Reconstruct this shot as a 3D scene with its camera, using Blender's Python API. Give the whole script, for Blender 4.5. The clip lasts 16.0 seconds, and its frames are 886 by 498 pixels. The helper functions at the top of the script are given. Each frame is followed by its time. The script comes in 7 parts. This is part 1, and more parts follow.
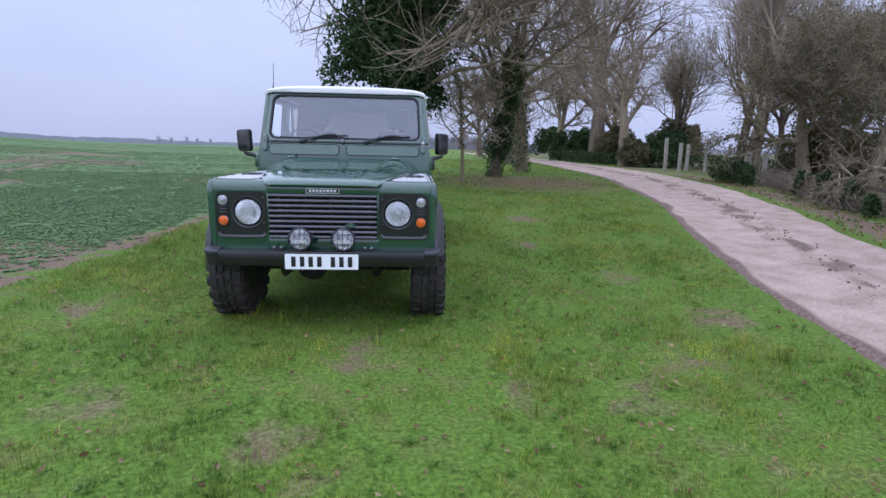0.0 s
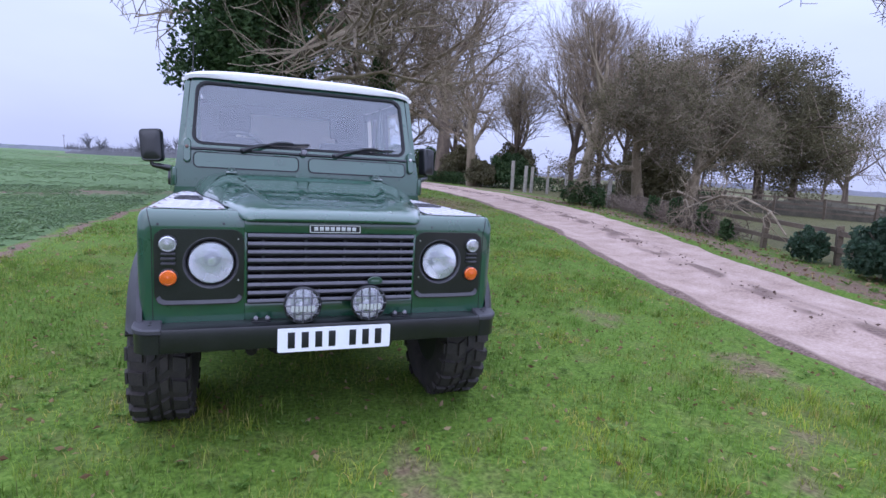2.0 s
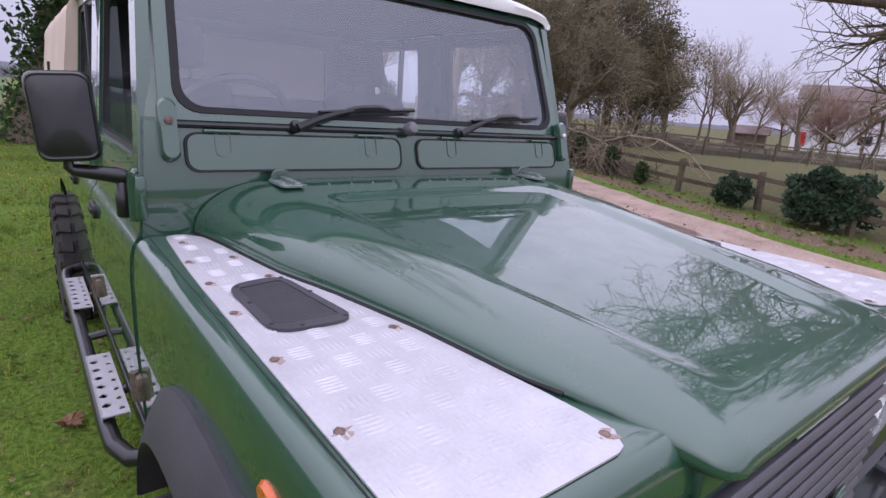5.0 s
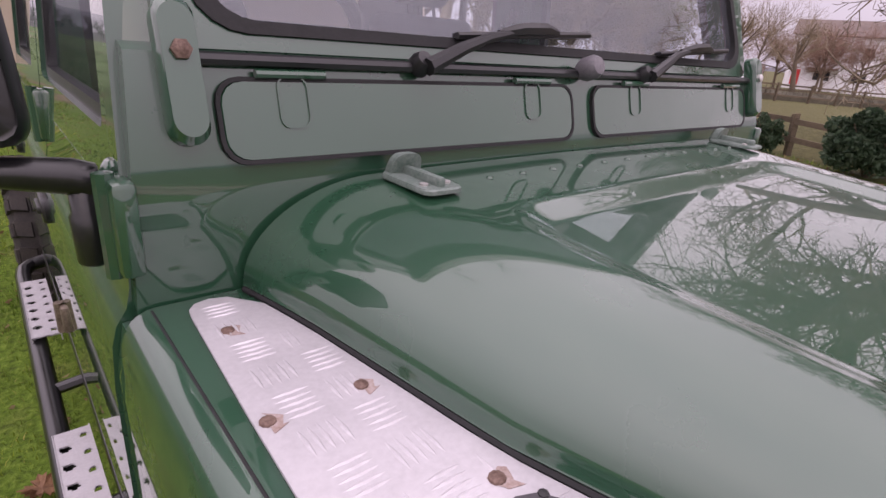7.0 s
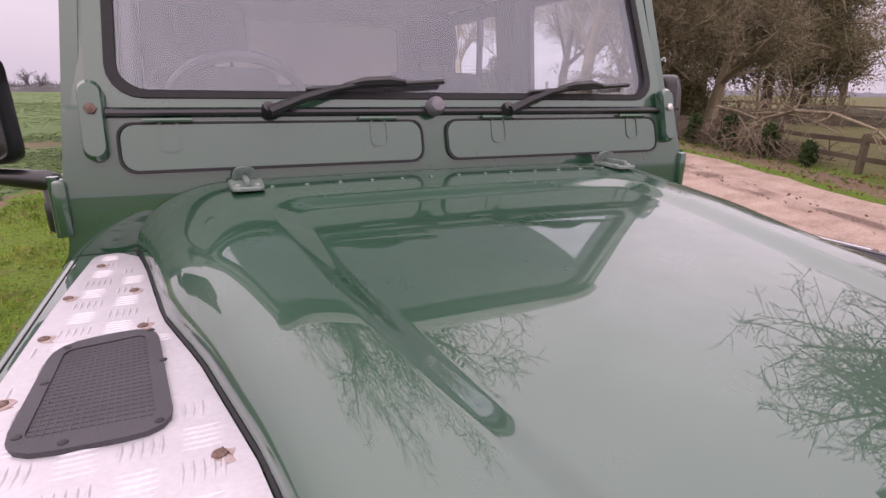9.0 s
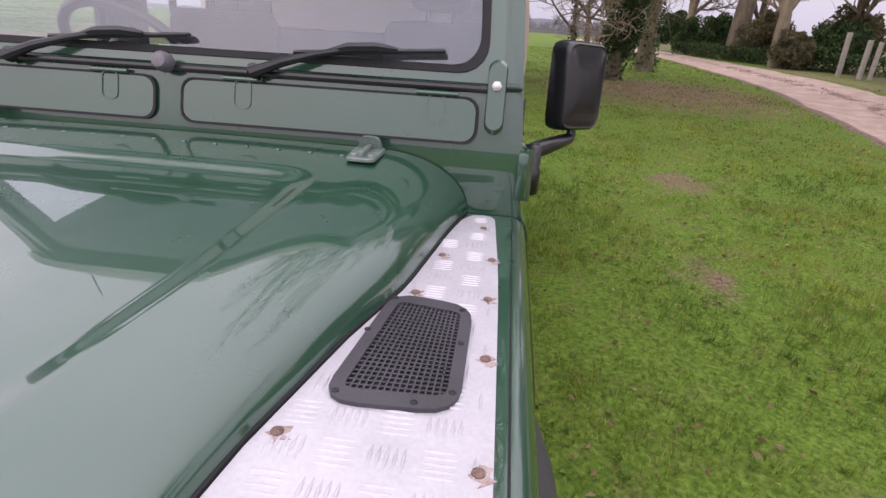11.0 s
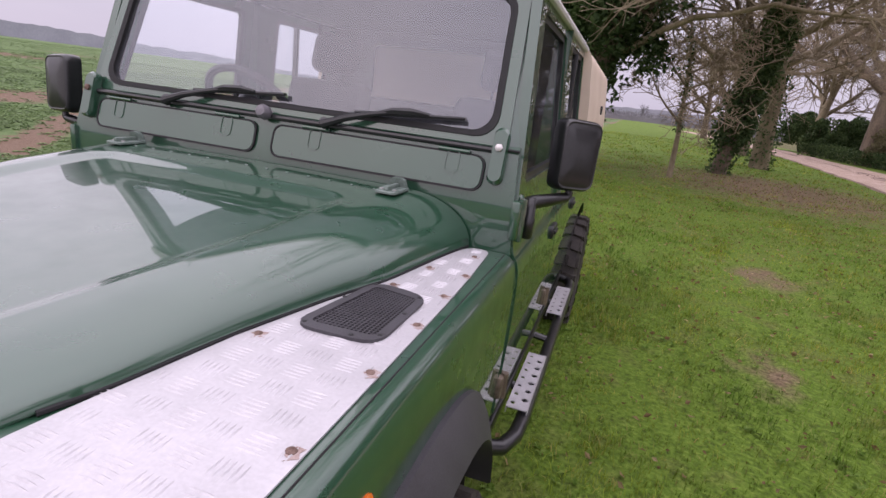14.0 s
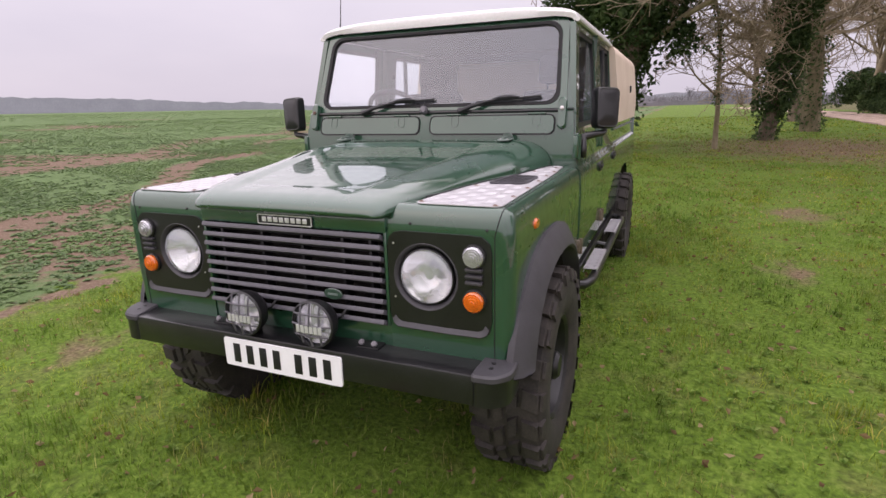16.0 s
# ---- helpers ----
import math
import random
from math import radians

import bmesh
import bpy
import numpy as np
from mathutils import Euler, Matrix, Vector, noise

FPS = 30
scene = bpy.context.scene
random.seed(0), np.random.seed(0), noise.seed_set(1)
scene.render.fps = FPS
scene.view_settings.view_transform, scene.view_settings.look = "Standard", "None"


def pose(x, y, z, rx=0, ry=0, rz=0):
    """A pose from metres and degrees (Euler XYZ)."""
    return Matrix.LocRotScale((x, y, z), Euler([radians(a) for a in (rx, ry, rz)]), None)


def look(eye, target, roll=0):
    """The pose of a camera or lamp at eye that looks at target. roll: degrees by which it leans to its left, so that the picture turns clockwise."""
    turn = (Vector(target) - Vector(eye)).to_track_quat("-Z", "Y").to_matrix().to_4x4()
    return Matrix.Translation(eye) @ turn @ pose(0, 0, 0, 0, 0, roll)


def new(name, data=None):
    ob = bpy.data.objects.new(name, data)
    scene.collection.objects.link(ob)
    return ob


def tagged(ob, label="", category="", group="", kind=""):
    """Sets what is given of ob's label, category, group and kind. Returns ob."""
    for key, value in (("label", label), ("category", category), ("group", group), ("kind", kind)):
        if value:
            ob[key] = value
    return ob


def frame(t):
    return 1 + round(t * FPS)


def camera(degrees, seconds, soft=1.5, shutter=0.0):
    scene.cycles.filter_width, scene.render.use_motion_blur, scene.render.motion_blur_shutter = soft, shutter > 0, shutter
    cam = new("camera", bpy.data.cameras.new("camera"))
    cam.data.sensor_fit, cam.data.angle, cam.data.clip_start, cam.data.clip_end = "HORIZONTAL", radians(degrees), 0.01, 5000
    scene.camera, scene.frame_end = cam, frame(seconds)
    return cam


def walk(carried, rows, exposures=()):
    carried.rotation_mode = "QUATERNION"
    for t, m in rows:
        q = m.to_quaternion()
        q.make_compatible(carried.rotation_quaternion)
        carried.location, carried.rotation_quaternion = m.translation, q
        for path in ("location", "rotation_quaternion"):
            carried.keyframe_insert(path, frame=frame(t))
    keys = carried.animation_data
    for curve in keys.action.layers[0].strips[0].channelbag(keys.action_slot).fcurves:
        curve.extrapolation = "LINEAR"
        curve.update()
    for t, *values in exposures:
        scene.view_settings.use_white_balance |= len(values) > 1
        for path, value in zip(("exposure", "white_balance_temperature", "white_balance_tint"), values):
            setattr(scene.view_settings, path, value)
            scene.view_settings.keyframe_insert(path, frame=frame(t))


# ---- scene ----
cam = camera(78.9, 16.0)
PATH = [
    (0, (0.665, -3.805, 1.37), (0.769, -1.843, 0.995), 1.2),
    (0.5, (0.361, -3.539, 1.405), (0.609, -1.588, 1.038), 1.4),
    (1, (0.076, -3.183, 1.392), (0.483, -1.259, 1.028), 1.5),
    (1.5, (-0.148, -2.787, 1.395), (0.41, -0.9, 1.036), 2.4),
    (2, (-0.423, -2.426, 1.345), (0.286, -0.579, 1.052), 3.4),
    (2.5, (-0.603, -1.988, 1.317), (0.117, -0.149, 1.002), 2.6),
    (3, (-0.777, -1.624, 1.344), (0.001, 0.176, 0.952), 2.8),
    (3.5, (-0.923, -1.258, 1.337), (0.052, 0.428, 0.881), 3.3),
    (4, (-0.972, -0.802, 1.353), (0.101, 0.802, 0.825), 4.8),
    (4.5, (-1.033, -0.451, 1.435), (0.144, 1.09, 0.944), 4.9),
    (5, (-1.02, -0.132, 1.476), (0.187, 1.378, 0.963), 4.4),
    (5.2, (-0.983, 0.018, 1.479), (0.214, 1.522, 0.925), 4.6),
    (7.3, (-0.895, 0.705, 1.415), (0.321, 2.117, 0.688), 4.4),
    (7.5, (-0.907, 0.675, 1.418), (0.295, 2.095, 0.682), 4.4),
    (8, (-0.878, 0.508, 1.422), (0.185, 2.065, 0.756), 1.9),
    (8.5, (-0.746, 0.224, 1.446), (0.09, 1.942, 0.852), 0.5),
    (9, (-0.543, 0.102, 1.435), (0.238, 1.854, 0.867), 0.7),
    (9.5, (-0.225, 0.116, 1.482), (0.608, 1.793, 0.78), 2.1),
    (9.7, (-0.059, 0.092, 1.504), (0.697, 1.777, 0.737), 2.3),
    (11.8, (0.988, 0.294, 1.511), (0.26, 1.988, 0.735), 4.4),
    (12, (1.019, 0.338, 1.5), (0.198, 1.996, 0.74), 4.8),
    (12.5, (1.086, 0.357, 1.498), (0.199, 2.014, 0.814), 6.6),
    (13, (1.123, 0.262, 1.513), (0.285, 1.972, 0.901), 8.0),
    (13.5, (1.071, 0.111, 1.514), (0.407, 1.907, 0.939), 7.5),
    (14, (1.043, -0.102, 1.515), (0.483, 1.737, 0.963), 7.0),
    (14.5, (1.087, -0.432, 1.488), (0.473, 1.413, 1.019), 3.8),
    (15, (1.105, -0.775, 1.48), (0.393, 1.039, 1.03), 0.6),
    (15.5, (1.113, -1.151, 1.454), (0.355, 0.636, 0.975), -1.2),
    (16, (1.248, -1.403, 1.411), (0.486, 0.375, 0.901), -1.4),
]
walk(cam, [(t, look(eye, target, roll)) for t, eye, target, roll in PATH],
     exposures=((0, 0.28, 5150, 17), (1.5, 0.45, 5000, 23), (3.5, 0.68, 5250, 24), (4, 0.76, 5350, 27), (4.5, 0.68, 5500, 29), (5, 0.24, 5800, 28), (8, 0.42, 6850, 37), (9.5, 0.45, 6850, 32), (12, 0.5, 6150, 24), (12.5, 0.5, 6250, 26), (14, 0.35, 6400, 28), (15, 0.25, 6350, 26), (16, 0.45, 6650, 23)))

# ---- light ----
world = bpy.data.worlds.new("overcast_sky")
scene.world = world
world.use_nodes = True
wn, wl = world.node_tree.nodes, world.node_tree.links
wn.clear()
w_out = wn.new("ShaderNodeOutputWorld")
w_bg = wn.new("ShaderNodeBackground")
w_sky = wn.new("ShaderNodeTexSky")
w_sky.sky_type, w_sky.sun_disc = "NISHITA", False
w_sky.sun_elevation, w_sky.sun_rotation = radians(38), radians(215)
w_sky.dust_density = 4.0
w_coord = wn.new("ShaderNodeTexCoord")
w_cloud = wn.new("ShaderNodeTexNoise")
w_cloud.inputs["Scale"].default_value, w_cloud.inputs["Detail"].default_value = 2.2, 5
w_map = wn.new("ShaderNodeMapping")
w_map.inputs["Scale"].default_value = (1, 1, 3)
# an overcast sky: the zenith about three times as bright as the skyline
w_ramp = wn.new("ShaderNodeValToRGB")
w_ramp.color_ramp.elements[0].position, w_ramp.color_ramp.elements[0].color = 0.3, (0.93, 0.93, 0.95, 1)
w_ramp.color_ramp.elements[1].position, w_ramp.color_ramp.elements[1].color = 0.75, (1.07, 1.06, 1.05, 1)
w_sep = wn.new("ShaderNodeSeparateXYZ")
w_height = wn.new("ShaderNodeValToRGB")
w_height.color_ramp.elements[0].position, w_height.color_ramp.elements[0].color = 0.0, (4.7, 4.65, 5.15, 1)
w_height.color_ramp.elements[1].position, w_height.color_ramp.elements[1].color = 1.0, (16.5, 16.5, 17.3, 1)
w_low = w_height.color_ramp.elements.new(0.22)
w_low.color = (5.7, 5.65, 6.1, 1)
w_cloudy = wn.new("ShaderNodeMix")
w_cloudy.data_type, w_cloudy.blend_type = "RGBA", "MULTIPLY"
w_cloudy.inputs["Factor"].default_value = 1.0
w_mix = wn.new("ShaderNodeMix")
w_mix.data_type = "RGBA"
w_mix.inputs["Factor"].default_value = 0.9
wl.new(w_coord.outputs["Generated"], w_map.inputs["Vector"])
wl.new(w_map.outputs["Vector"], w_cloud.inputs["Vector"])
wl.new(w_cloud.outputs["Fac"], w_ramp.inputs["Fac"])
wl.new(w_sky.outputs["Color"], w_mix.inputs["A"])
wl.new(w_coord.outputs["Generated"], w_sep.inputs["Vector"])
wl.new(w_sep.outputs["Z"], w_height.inputs["Fac"])
wl.new(w_height.outputs["Color"], w_cloudy.inputs["A"])
wl.new(w_ramp.outputs["Color"], w_cloudy.inputs["B"])
wl.new(w_cloudy.outputs["Result"], w_mix.inputs["B"])
wl.new(w_mix.outputs["Result"], w_bg.inputs["Color"])
w_bg.inputs["Strength"].default_value = 0.112
wl.new(w_bg.outputs["Background"], w_out.inputs["Surface"])

sun = new("sun", bpy.data.lights.new("sun", "SUN"))
sun.data.energy, sun.data.angle, sun.data.color = 0.9, radians(178), (1.0, 0.97, 0.93)
sun.matrix_world = look((0, 0, 50), (0.4, 0.6, 0))

# ---- tools ----
def node_material(name, rough=0.6, metal=0.0):
    m = bpy.data.materials.new(name)
    m.use_nodes = True
    b = m.node_tree.nodes["Principled BSDF"]
    b.inputs["Roughness"].default_value, b.inputs["Metallic"].default_value = rough, metal
    return m, m.node_tree.nodes, m.node_tree.links, b


def noise_node(n, l, scale, detail=4.0, rough=0.55, kind="Object", stretch=(1, 1, 1)):
    c = n.new("ShaderNodeTexCoord")
    mp = n.new("ShaderNodeMapping")
    mp.inputs["Scale"].default_value = stretch
    t = n.new("ShaderNodeTexNoise")
    t.inputs["Scale"].default_value, t.inputs["Detail"].default_value, t.inputs["Roughness"].default_value = scale, detail, rough
    l.new(c.outputs[kind], mp.inputs["Vector"])
    l.new(mp.outputs["Vector"], t.inputs["Vector"])
    return t


def ramp_node(n, l, source, stops):
    r = n.new("ShaderNodeValToRGB")
    e = r.color_ramp.elements
    while len(e) < len(stops):
        e.new(0.5)
    for k, (p, c) in zip(e, stops):
        k.position, k.color = p, (*c, 1)
    l.new(source, r.inputs["Fac"])
    return r


def mix_node(n, l, a, b, fac, mode="MIX"):
    m = n.new("ShaderNodeMix")
    m.data_type, m.blend_type = "RGBA", mode
    for sock, v in (("A", a), ("B", b), ("Factor", fac)):
        if hasattr(v, "is_output"):
            l.new(v, m.inputs[sock])
        elif sock == "Factor":
            m.inputs[sock].default_value = v
        else:
            m.inputs[sock].default_value = (*v, 1)
    return m.outputs["Result"]


def bump_node(n, l, source, b, strength=0.3, distance=0.01):
    u = n.new("ShaderNodeBump")
    u.inputs["Strength"].default_value, u.inputs["Distance"].default_value = strength, distance
    l.new(source, u.inputs["Height"])
    l.new(u.outputs["Normal"], b.inputs["Normal"])
    return u


def surface(name, c1, c2, rough=0.7, metal=0.0, scale=8.0, fine=60.0, bump=0.2, depth=0.004, stops=(0.35, 0.65), stretch=(1, 1, 1), coat=0.0, vary=0.0):
    """Two colours mixed at a large and a small scale, with fine relief."""
    m, n, l, b = node_material(name, rough, metal)
    big, small = noise_node(n, l, scale, stretch=stretch), noise_node(n, l, fine, stretch=stretch)
    mixed = mix_node(n, l, big.outputs["Fac"], small.outputs["Fac"], 0.45)
    r = ramp_node(n, l, mixed, ((stops[0], c1), (stops[1], c2)))
    colour = r.outputs["Color"]
    if vary:
        info = n.new("ShaderNodeObjectInfo")
        hsv = n.new("ShaderNodeHueSaturation")
        mul = n.new("ShaderNodeMath")
        mul.operation = "MULTIPLY_ADD"
        l.new(info.outputs["Random"], mul.inputs[0])
        mul.inputs[1].default_value, mul.inputs[2].default_value = vary, 1 - vary / 2
        l.new(mul.outputs[0], hsv.inputs["Value"])
        l.new(colour, hsv.inputs["Color"])
        colour = hsv.outputs["Color"]
    l.new(colour, b.inputs["Base Color"])
    if bump:
        bump_node(n, l, small.outputs["Fac"], b, bump, depth)
    if coat:
        b.inputs["Coat Weight"].default_value, b.inputs["Coat Roughness"].default_value = coat, 0.04
    return m


def foliage(name, colours, rough=0.55, warm=0.0):
    """Leaves: each island takes its own tint."""
    m, n, l, b = node_material(name, rough)
    g = n.new("ShaderNodeNewGeometry")
    r = ramp_node(n, l, g.outputs["Random Per Island"], [(i / (len(colours) - 1), c) for i, c in enumerate(colours)])
    patch = noise_node(n, l, 0.6, 3)
    shade = ramp_node(n, l, patch.outputs["Fac"], ((0.3, (0.72, 0.72, 0.72)), (0.7, (1.15, 1.12, 1.0))))
    colour = mix_node(n, l, r.outputs["Color"], shade.outputs["Color"], 1.0, "MULTIPLY")
    if warm:
        # yellower and paler in drifts
        drift = ramp_node(n, l, noise_node(n, l, 1.1, 4).outputs["Fac"], ((0.36, (0.72, 0.92, 0.85)), (0.5, (1.0, 1.0, 1.0)), (0.66, (1.5, 1.28, 1.15))))
        colour = mix_node(n, l, colour, drift.outputs["Color"], warm, "MULTIPLY")
        tuft = ramp_node(n, l, noise_node(n, l, 6.5, 4).outputs["Fac"], ((0.36, (0.66, 0.72, 0.62)), (0.64, (1.40, 1.32, 1.2))))
        colour = mix_node(n, l, colour, tuft.outputs["Color"], warm, "MULTIPLY")
        dead = ramp_node(n, l, noise_node(n, l, 4.2, 6, 0.7).outputs["Fac"], ((0.57, (0, 0, 0)), (0.68, (0.38, 0.38, 0.38))))
        colour = mix_node(n, l, colour, (0.34, 0.27, 0.11), dead.outputs["Color"])
    l.new(colour, b.inputs["Base Color"])
    b.inputs["Specular IOR Level"].default_value = 0.15
    through_leaf, blend = n.new("ShaderNodeBsdfTranslucent"), n.new("ShaderNodeMixShader")
    l.new(colour, through_leaf.inputs["Color"])
    blend.inputs["Fac"].default_value = 0.42
    l.new(b.outputs["BSDF"], blend.inputs[1])
    l.new(through_leaf.outputs["BSDF"], blend.inputs[2])
    l.new(blend.outputs["Shader"], n["Material Output"].inputs["Surface"])
    return m


PLACE = {}


def thing(name, at, label, category, group="", kind=""):
    e = new(name)
    e.location = at
    e.empty_display_size = 0.2
    PLACE[e] = Vector(at)
    return tagged(e, label, category, group, kind)


def put(ob, parent):
    if parent is not None:
        ob.parent = parent
        if parent in PLACE:
            ob.matrix_parent_inverse = Matrix.Translation(-PLACE[parent])
    return ob


def finish(me, material, smooth=35):
    if material is not None:
        me.materials.append(material)
    if smooth:
        me.polygons.foreach_set("use_smooth", [True] * len(me.polygons))
        me.set_sharp_from_angle(angle=radians(smooth))
    me.update()
    return me


def part(name, bm, material, parent=None, label="", smooth=35):
    """Links a bmesh as one mesh object, under a thing or a part."""
    bmesh.ops.recalc_face_normals(bm, faces=bm.faces)
    me = bpy.data.meshes.new(name)
    bm.to_mesh(me)
    bm.free()
    ob = put(new(name, finish(me, material, smooth)), parent)
    if label:
        ob["label"] = label
    return ob


def raw(name, verts, faces, material, parent=None, label="", smooth=0):
    me = bpy.data.meshes.new(name)
    me.from_pydata(verts, [], faces)
    ob = put(new(name, finish(me, material, smooth)), parent)
    if label:
        ob["label"] = label
    return ob


def box(bm, x0, x1, y0, y1, z0, z1, bevel=0.0, seg=2, m=None):
    made = bmesh.ops.create_cube(bm, size=1)["verts"]
    for v in made:
        v.co = Vector((x0 + (v.co.x + 0.5) * (x1 - x0), y0 + (v.co.y + 0.5) * (y1 - y0), z0 + (v.co.z + 0.5) * (z1 - z0)))
    if bevel:
        edges = list({e for v in made for e in v.link_edges})
        got = bmesh.ops.bevel(bm, geom=edges, offset=bevel, segments=seg, affect="EDGES", profile=0.5)
        made = list({v for f in got["faces"] for v in f.verts} | {v for v in made if v.is_valid})
    if m is not None:
        bmesh.ops.transform(bm, matrix=m, verts=made)
    return bm


def rrect(u0, u1, v0, v1, r, n=5):
    """A rounded rectangle, anticlockwise from the lower right corner."""
    pts = []
    for cu, cv, a0 in ((u1 - r, v0 + r, -90), (u1 - r, v1 - r, 0), (u0 + r, v1 - r, 90), (u0 + r, v0 + r, 180)):
        for i in range(n + 1):
            a = radians(a0 + 90 * i / n)
            pts.append((cu + r * math.cos(a), cv + r * math.sin(a)))
    return pts


def rpoly(corners, r, n=4):
    """A polygon with rounded corners."""
    pts, k = [], len(corners)
    for i in range(k):
        p, a, b = Vector(corners[i]), Vector(corners[i - 1]), Vector(corners[(i + 1) % k])
        da, db = (a - p).normalized(), (b - p).normalized()
        for j in range(n + 1):
            t = j / n
            q = (p + da * r) * (1 - t) ** 2 + p * 2 * t * (1 - t) + (p + db * r) * t * t
            pts.append((q.x, q.y))
    return pts


def slab(bm, outline, place, thick, bevel=0.0):
    """A plate with that outline (u, v), placed by place(u, v, w), w from 0 to thick, its rim eased by bevel."""
    rings = [(0, 0.0), (thick - bevel, 0.0)] + ([(thick, bevel)] if bevel else [])
    c = Vector((sum(p[0] for p in outline) / len(outline), sum(p[1] for p in outline) / len(outline)))
    loops = []
    for w, inset in rings:
        loop = []
        for p in outline:
            d = Vector(p) - c
            q = c + d * max(0.0, 1 - inset / max(d.length, 1e-6))
            loop.append(bm.verts.new(place(q.x, q.y, w)))
        loops.append(loop)
    bridge(bm, loops)
    bm.faces.new(loops[0])
    bm.faces.new(loops[-1])
    return bm


def bridge(bm, loops, closed=True):
    for a, b in zip(loops, loops[1:]):
        k = len(a)
        for i in range(k if closed else k - 1):
            j = (i + 1) % k
            bm.faces.new((a[i], a[j], b[j], b[i]))
    return bm


def hoop(bm, outer, inner, place, thick):
    """A frame between two outlines of equal length, with depth."""
    loops = [[bm.verts.new(place(u, v, w)) for u, v in o] for o, w in ((inner, 0), (outer, 0), (outer, thick), (inner, thick))]
    return bridge(bm, loops + [loops[0]])


def sheet(bm, f, nu, nv, thick=None):
    """A grid of f(i, j) for i to nu, j to nv."""
    g = [[bm.verts.new(f(i, j)) for j in range(nv + 1)] for i in range(nu + 1)]
    for i in range(nu):
        for j in range(nv):
            bm.faces.new((g[i][j], g[i + 1][j], g[i + 1][j + 1], g[i][j + 1]))
    return g


def tube(bm, pts, r, n=8, cap=True):
    """A round bar along points; r: one radius or one a point."""
    pts = [Vector(p) for p in pts]
    rs = r if isinstance(r, (list, tuple)) else [r] * len(pts)
    side, loops = None, []
    for i, p in enumerate(pts):
        d = (pts[min(i + 1, len(pts) - 1)] - pts[max(i - 1, 0)]).normalized()
        if side is None:
            side = d.orthogonal().normalized()
        side = (side - d * side.dot(d)).normalized()
        up = d.cross(side)
        loops.append([bm.verts.new(p + (side * math.cos(a) + up * math.sin(a)) * rs[i]) for a in (2 * math.pi * k / n for k in range(n))])
    bridge(bm, loops)
    if cap:
        bm.faces.new(loops[0])
        bm.faces.new(loops[-1])
    return bm


def lathe(bm, profile, m, n=24, cap=True):
    """Turns (radius, height) pairs round the local z of m."""
    loops = [[bm.verts.new(m @ Vector((r * math.cos(a), r * math.sin(a), h))) for a in (2 * math.pi * k / n for k in range(n))] for r, h in profile]
    bridge(bm, loops)
    for loop, (r, h) in ((loops[0], profile[0]), (loops[-1], profile[-1])):
        if r > 1e-5 and cap:
            bm.faces.new(loop)
    return bm


def rays_out(corners, centre, n=48):
    """Where n rays from a centre meet a convex outline."""
    out, c = [], Vector(centre)
    for i in range(n):
        a = 2 * math.pi * i / n
        d, best = Vector((math.cos(a), math.sin(a))), None
        for p, q in zip(corners, corners[1:] + corners[:1]):
            p, e = Vector(p) - c, Vector(q) - Vector(p)
            den = d.x * e.y - d.y * e.x
            if abs(den) < 1e-9:
                continue
            t, u = (p.x * e.y - p.y * e.x) / den, (p.x * d.y - p.y * d.x) / den
            if t > 0 and -1e-6 <= u <= 1 + 1e-6 and (best is None or t < best):
                best = t
        out.append(tuple(c + d * best))
    return out


def circle(centre, r, n=48):
    return [(centre[0] + r * math.cos(2 * math.pi * i / n), centre[1] + r * math.sin(2 * math.pi * i / n)) for i in range(n)]


def clear_back(ob, out):
    """Leaves the gloss of a pane to its outer face alone."""
    ob.data.materials.append(CLEAR)
    for p in ob.data.polygons:
        p.material_index = 0 if p.normal.dot(Vector(out).normalized()) > 0.5 else 1
    return ob


def lerp(rows, x):
    """Reads a table of (x, y) rows, with smooth steps between them."""
    if x <= rows[0][0]:
        return rows[0][1]
    for (a, p), (b, q) in zip(rows, rows[1:]):
        if x <= b:
            return p + (q - p) * (x - a) / (b - a)
    return rows[-1][1]


def facing(x, y, z, d):
    """A pose whose local z points along d."""
    return Matrix.Translation((x, y, z)) @ Vector(d).to_track_quat("Z", "Y").to_matrix().to_4x4()

# ---- materials ----
def car_paint():
    m, n, l, b = node_material("green_car_paint", 0.38)
    big, small = noise_node(n, l, 3), noise_node(n, l, 420, 2)
    r = ramp_node(n, l, big.outputs["Fac"], ((0.3, (0.0135, 0.056, 0.029)), (0.7, (0.017, 0.065, 0.036))))
    l.new(r.outputs["Color"], b.inputs["Base Color"])
    bump_node(n, l, small.outputs["Fac"], b, 0.012, 0.0004)
    b.inputs["Coat Weight"].default_value, b.inputs["Coat Roughness"].default_value = 1.0, 0.008
    b.inputs["Coat IOR"].default_value, b.inputs["Specular IOR Level"].default_value = 1.72, 0.3
    dirt = ramp_node(n, l, noise_node(n, l, 9, 6).outputs["Fac"], ((0.35, (0.26, 0.26, 0.26)), (0.75, (0.42, 0.42, 0.42))))
    l.new(dirt.outputs["Color"], b.inputs["Roughness"])
    return m


def chequer():
    """Bare aluminium tread plate: groups of five raised bars, turned by turns."""
    return surface("tread_plate_aluminium", (0.44, 0.43, 0.445), (0.54, 0.525, 0.545), 0.47, 0.35, 14, 160, 0.12, 0.0005)


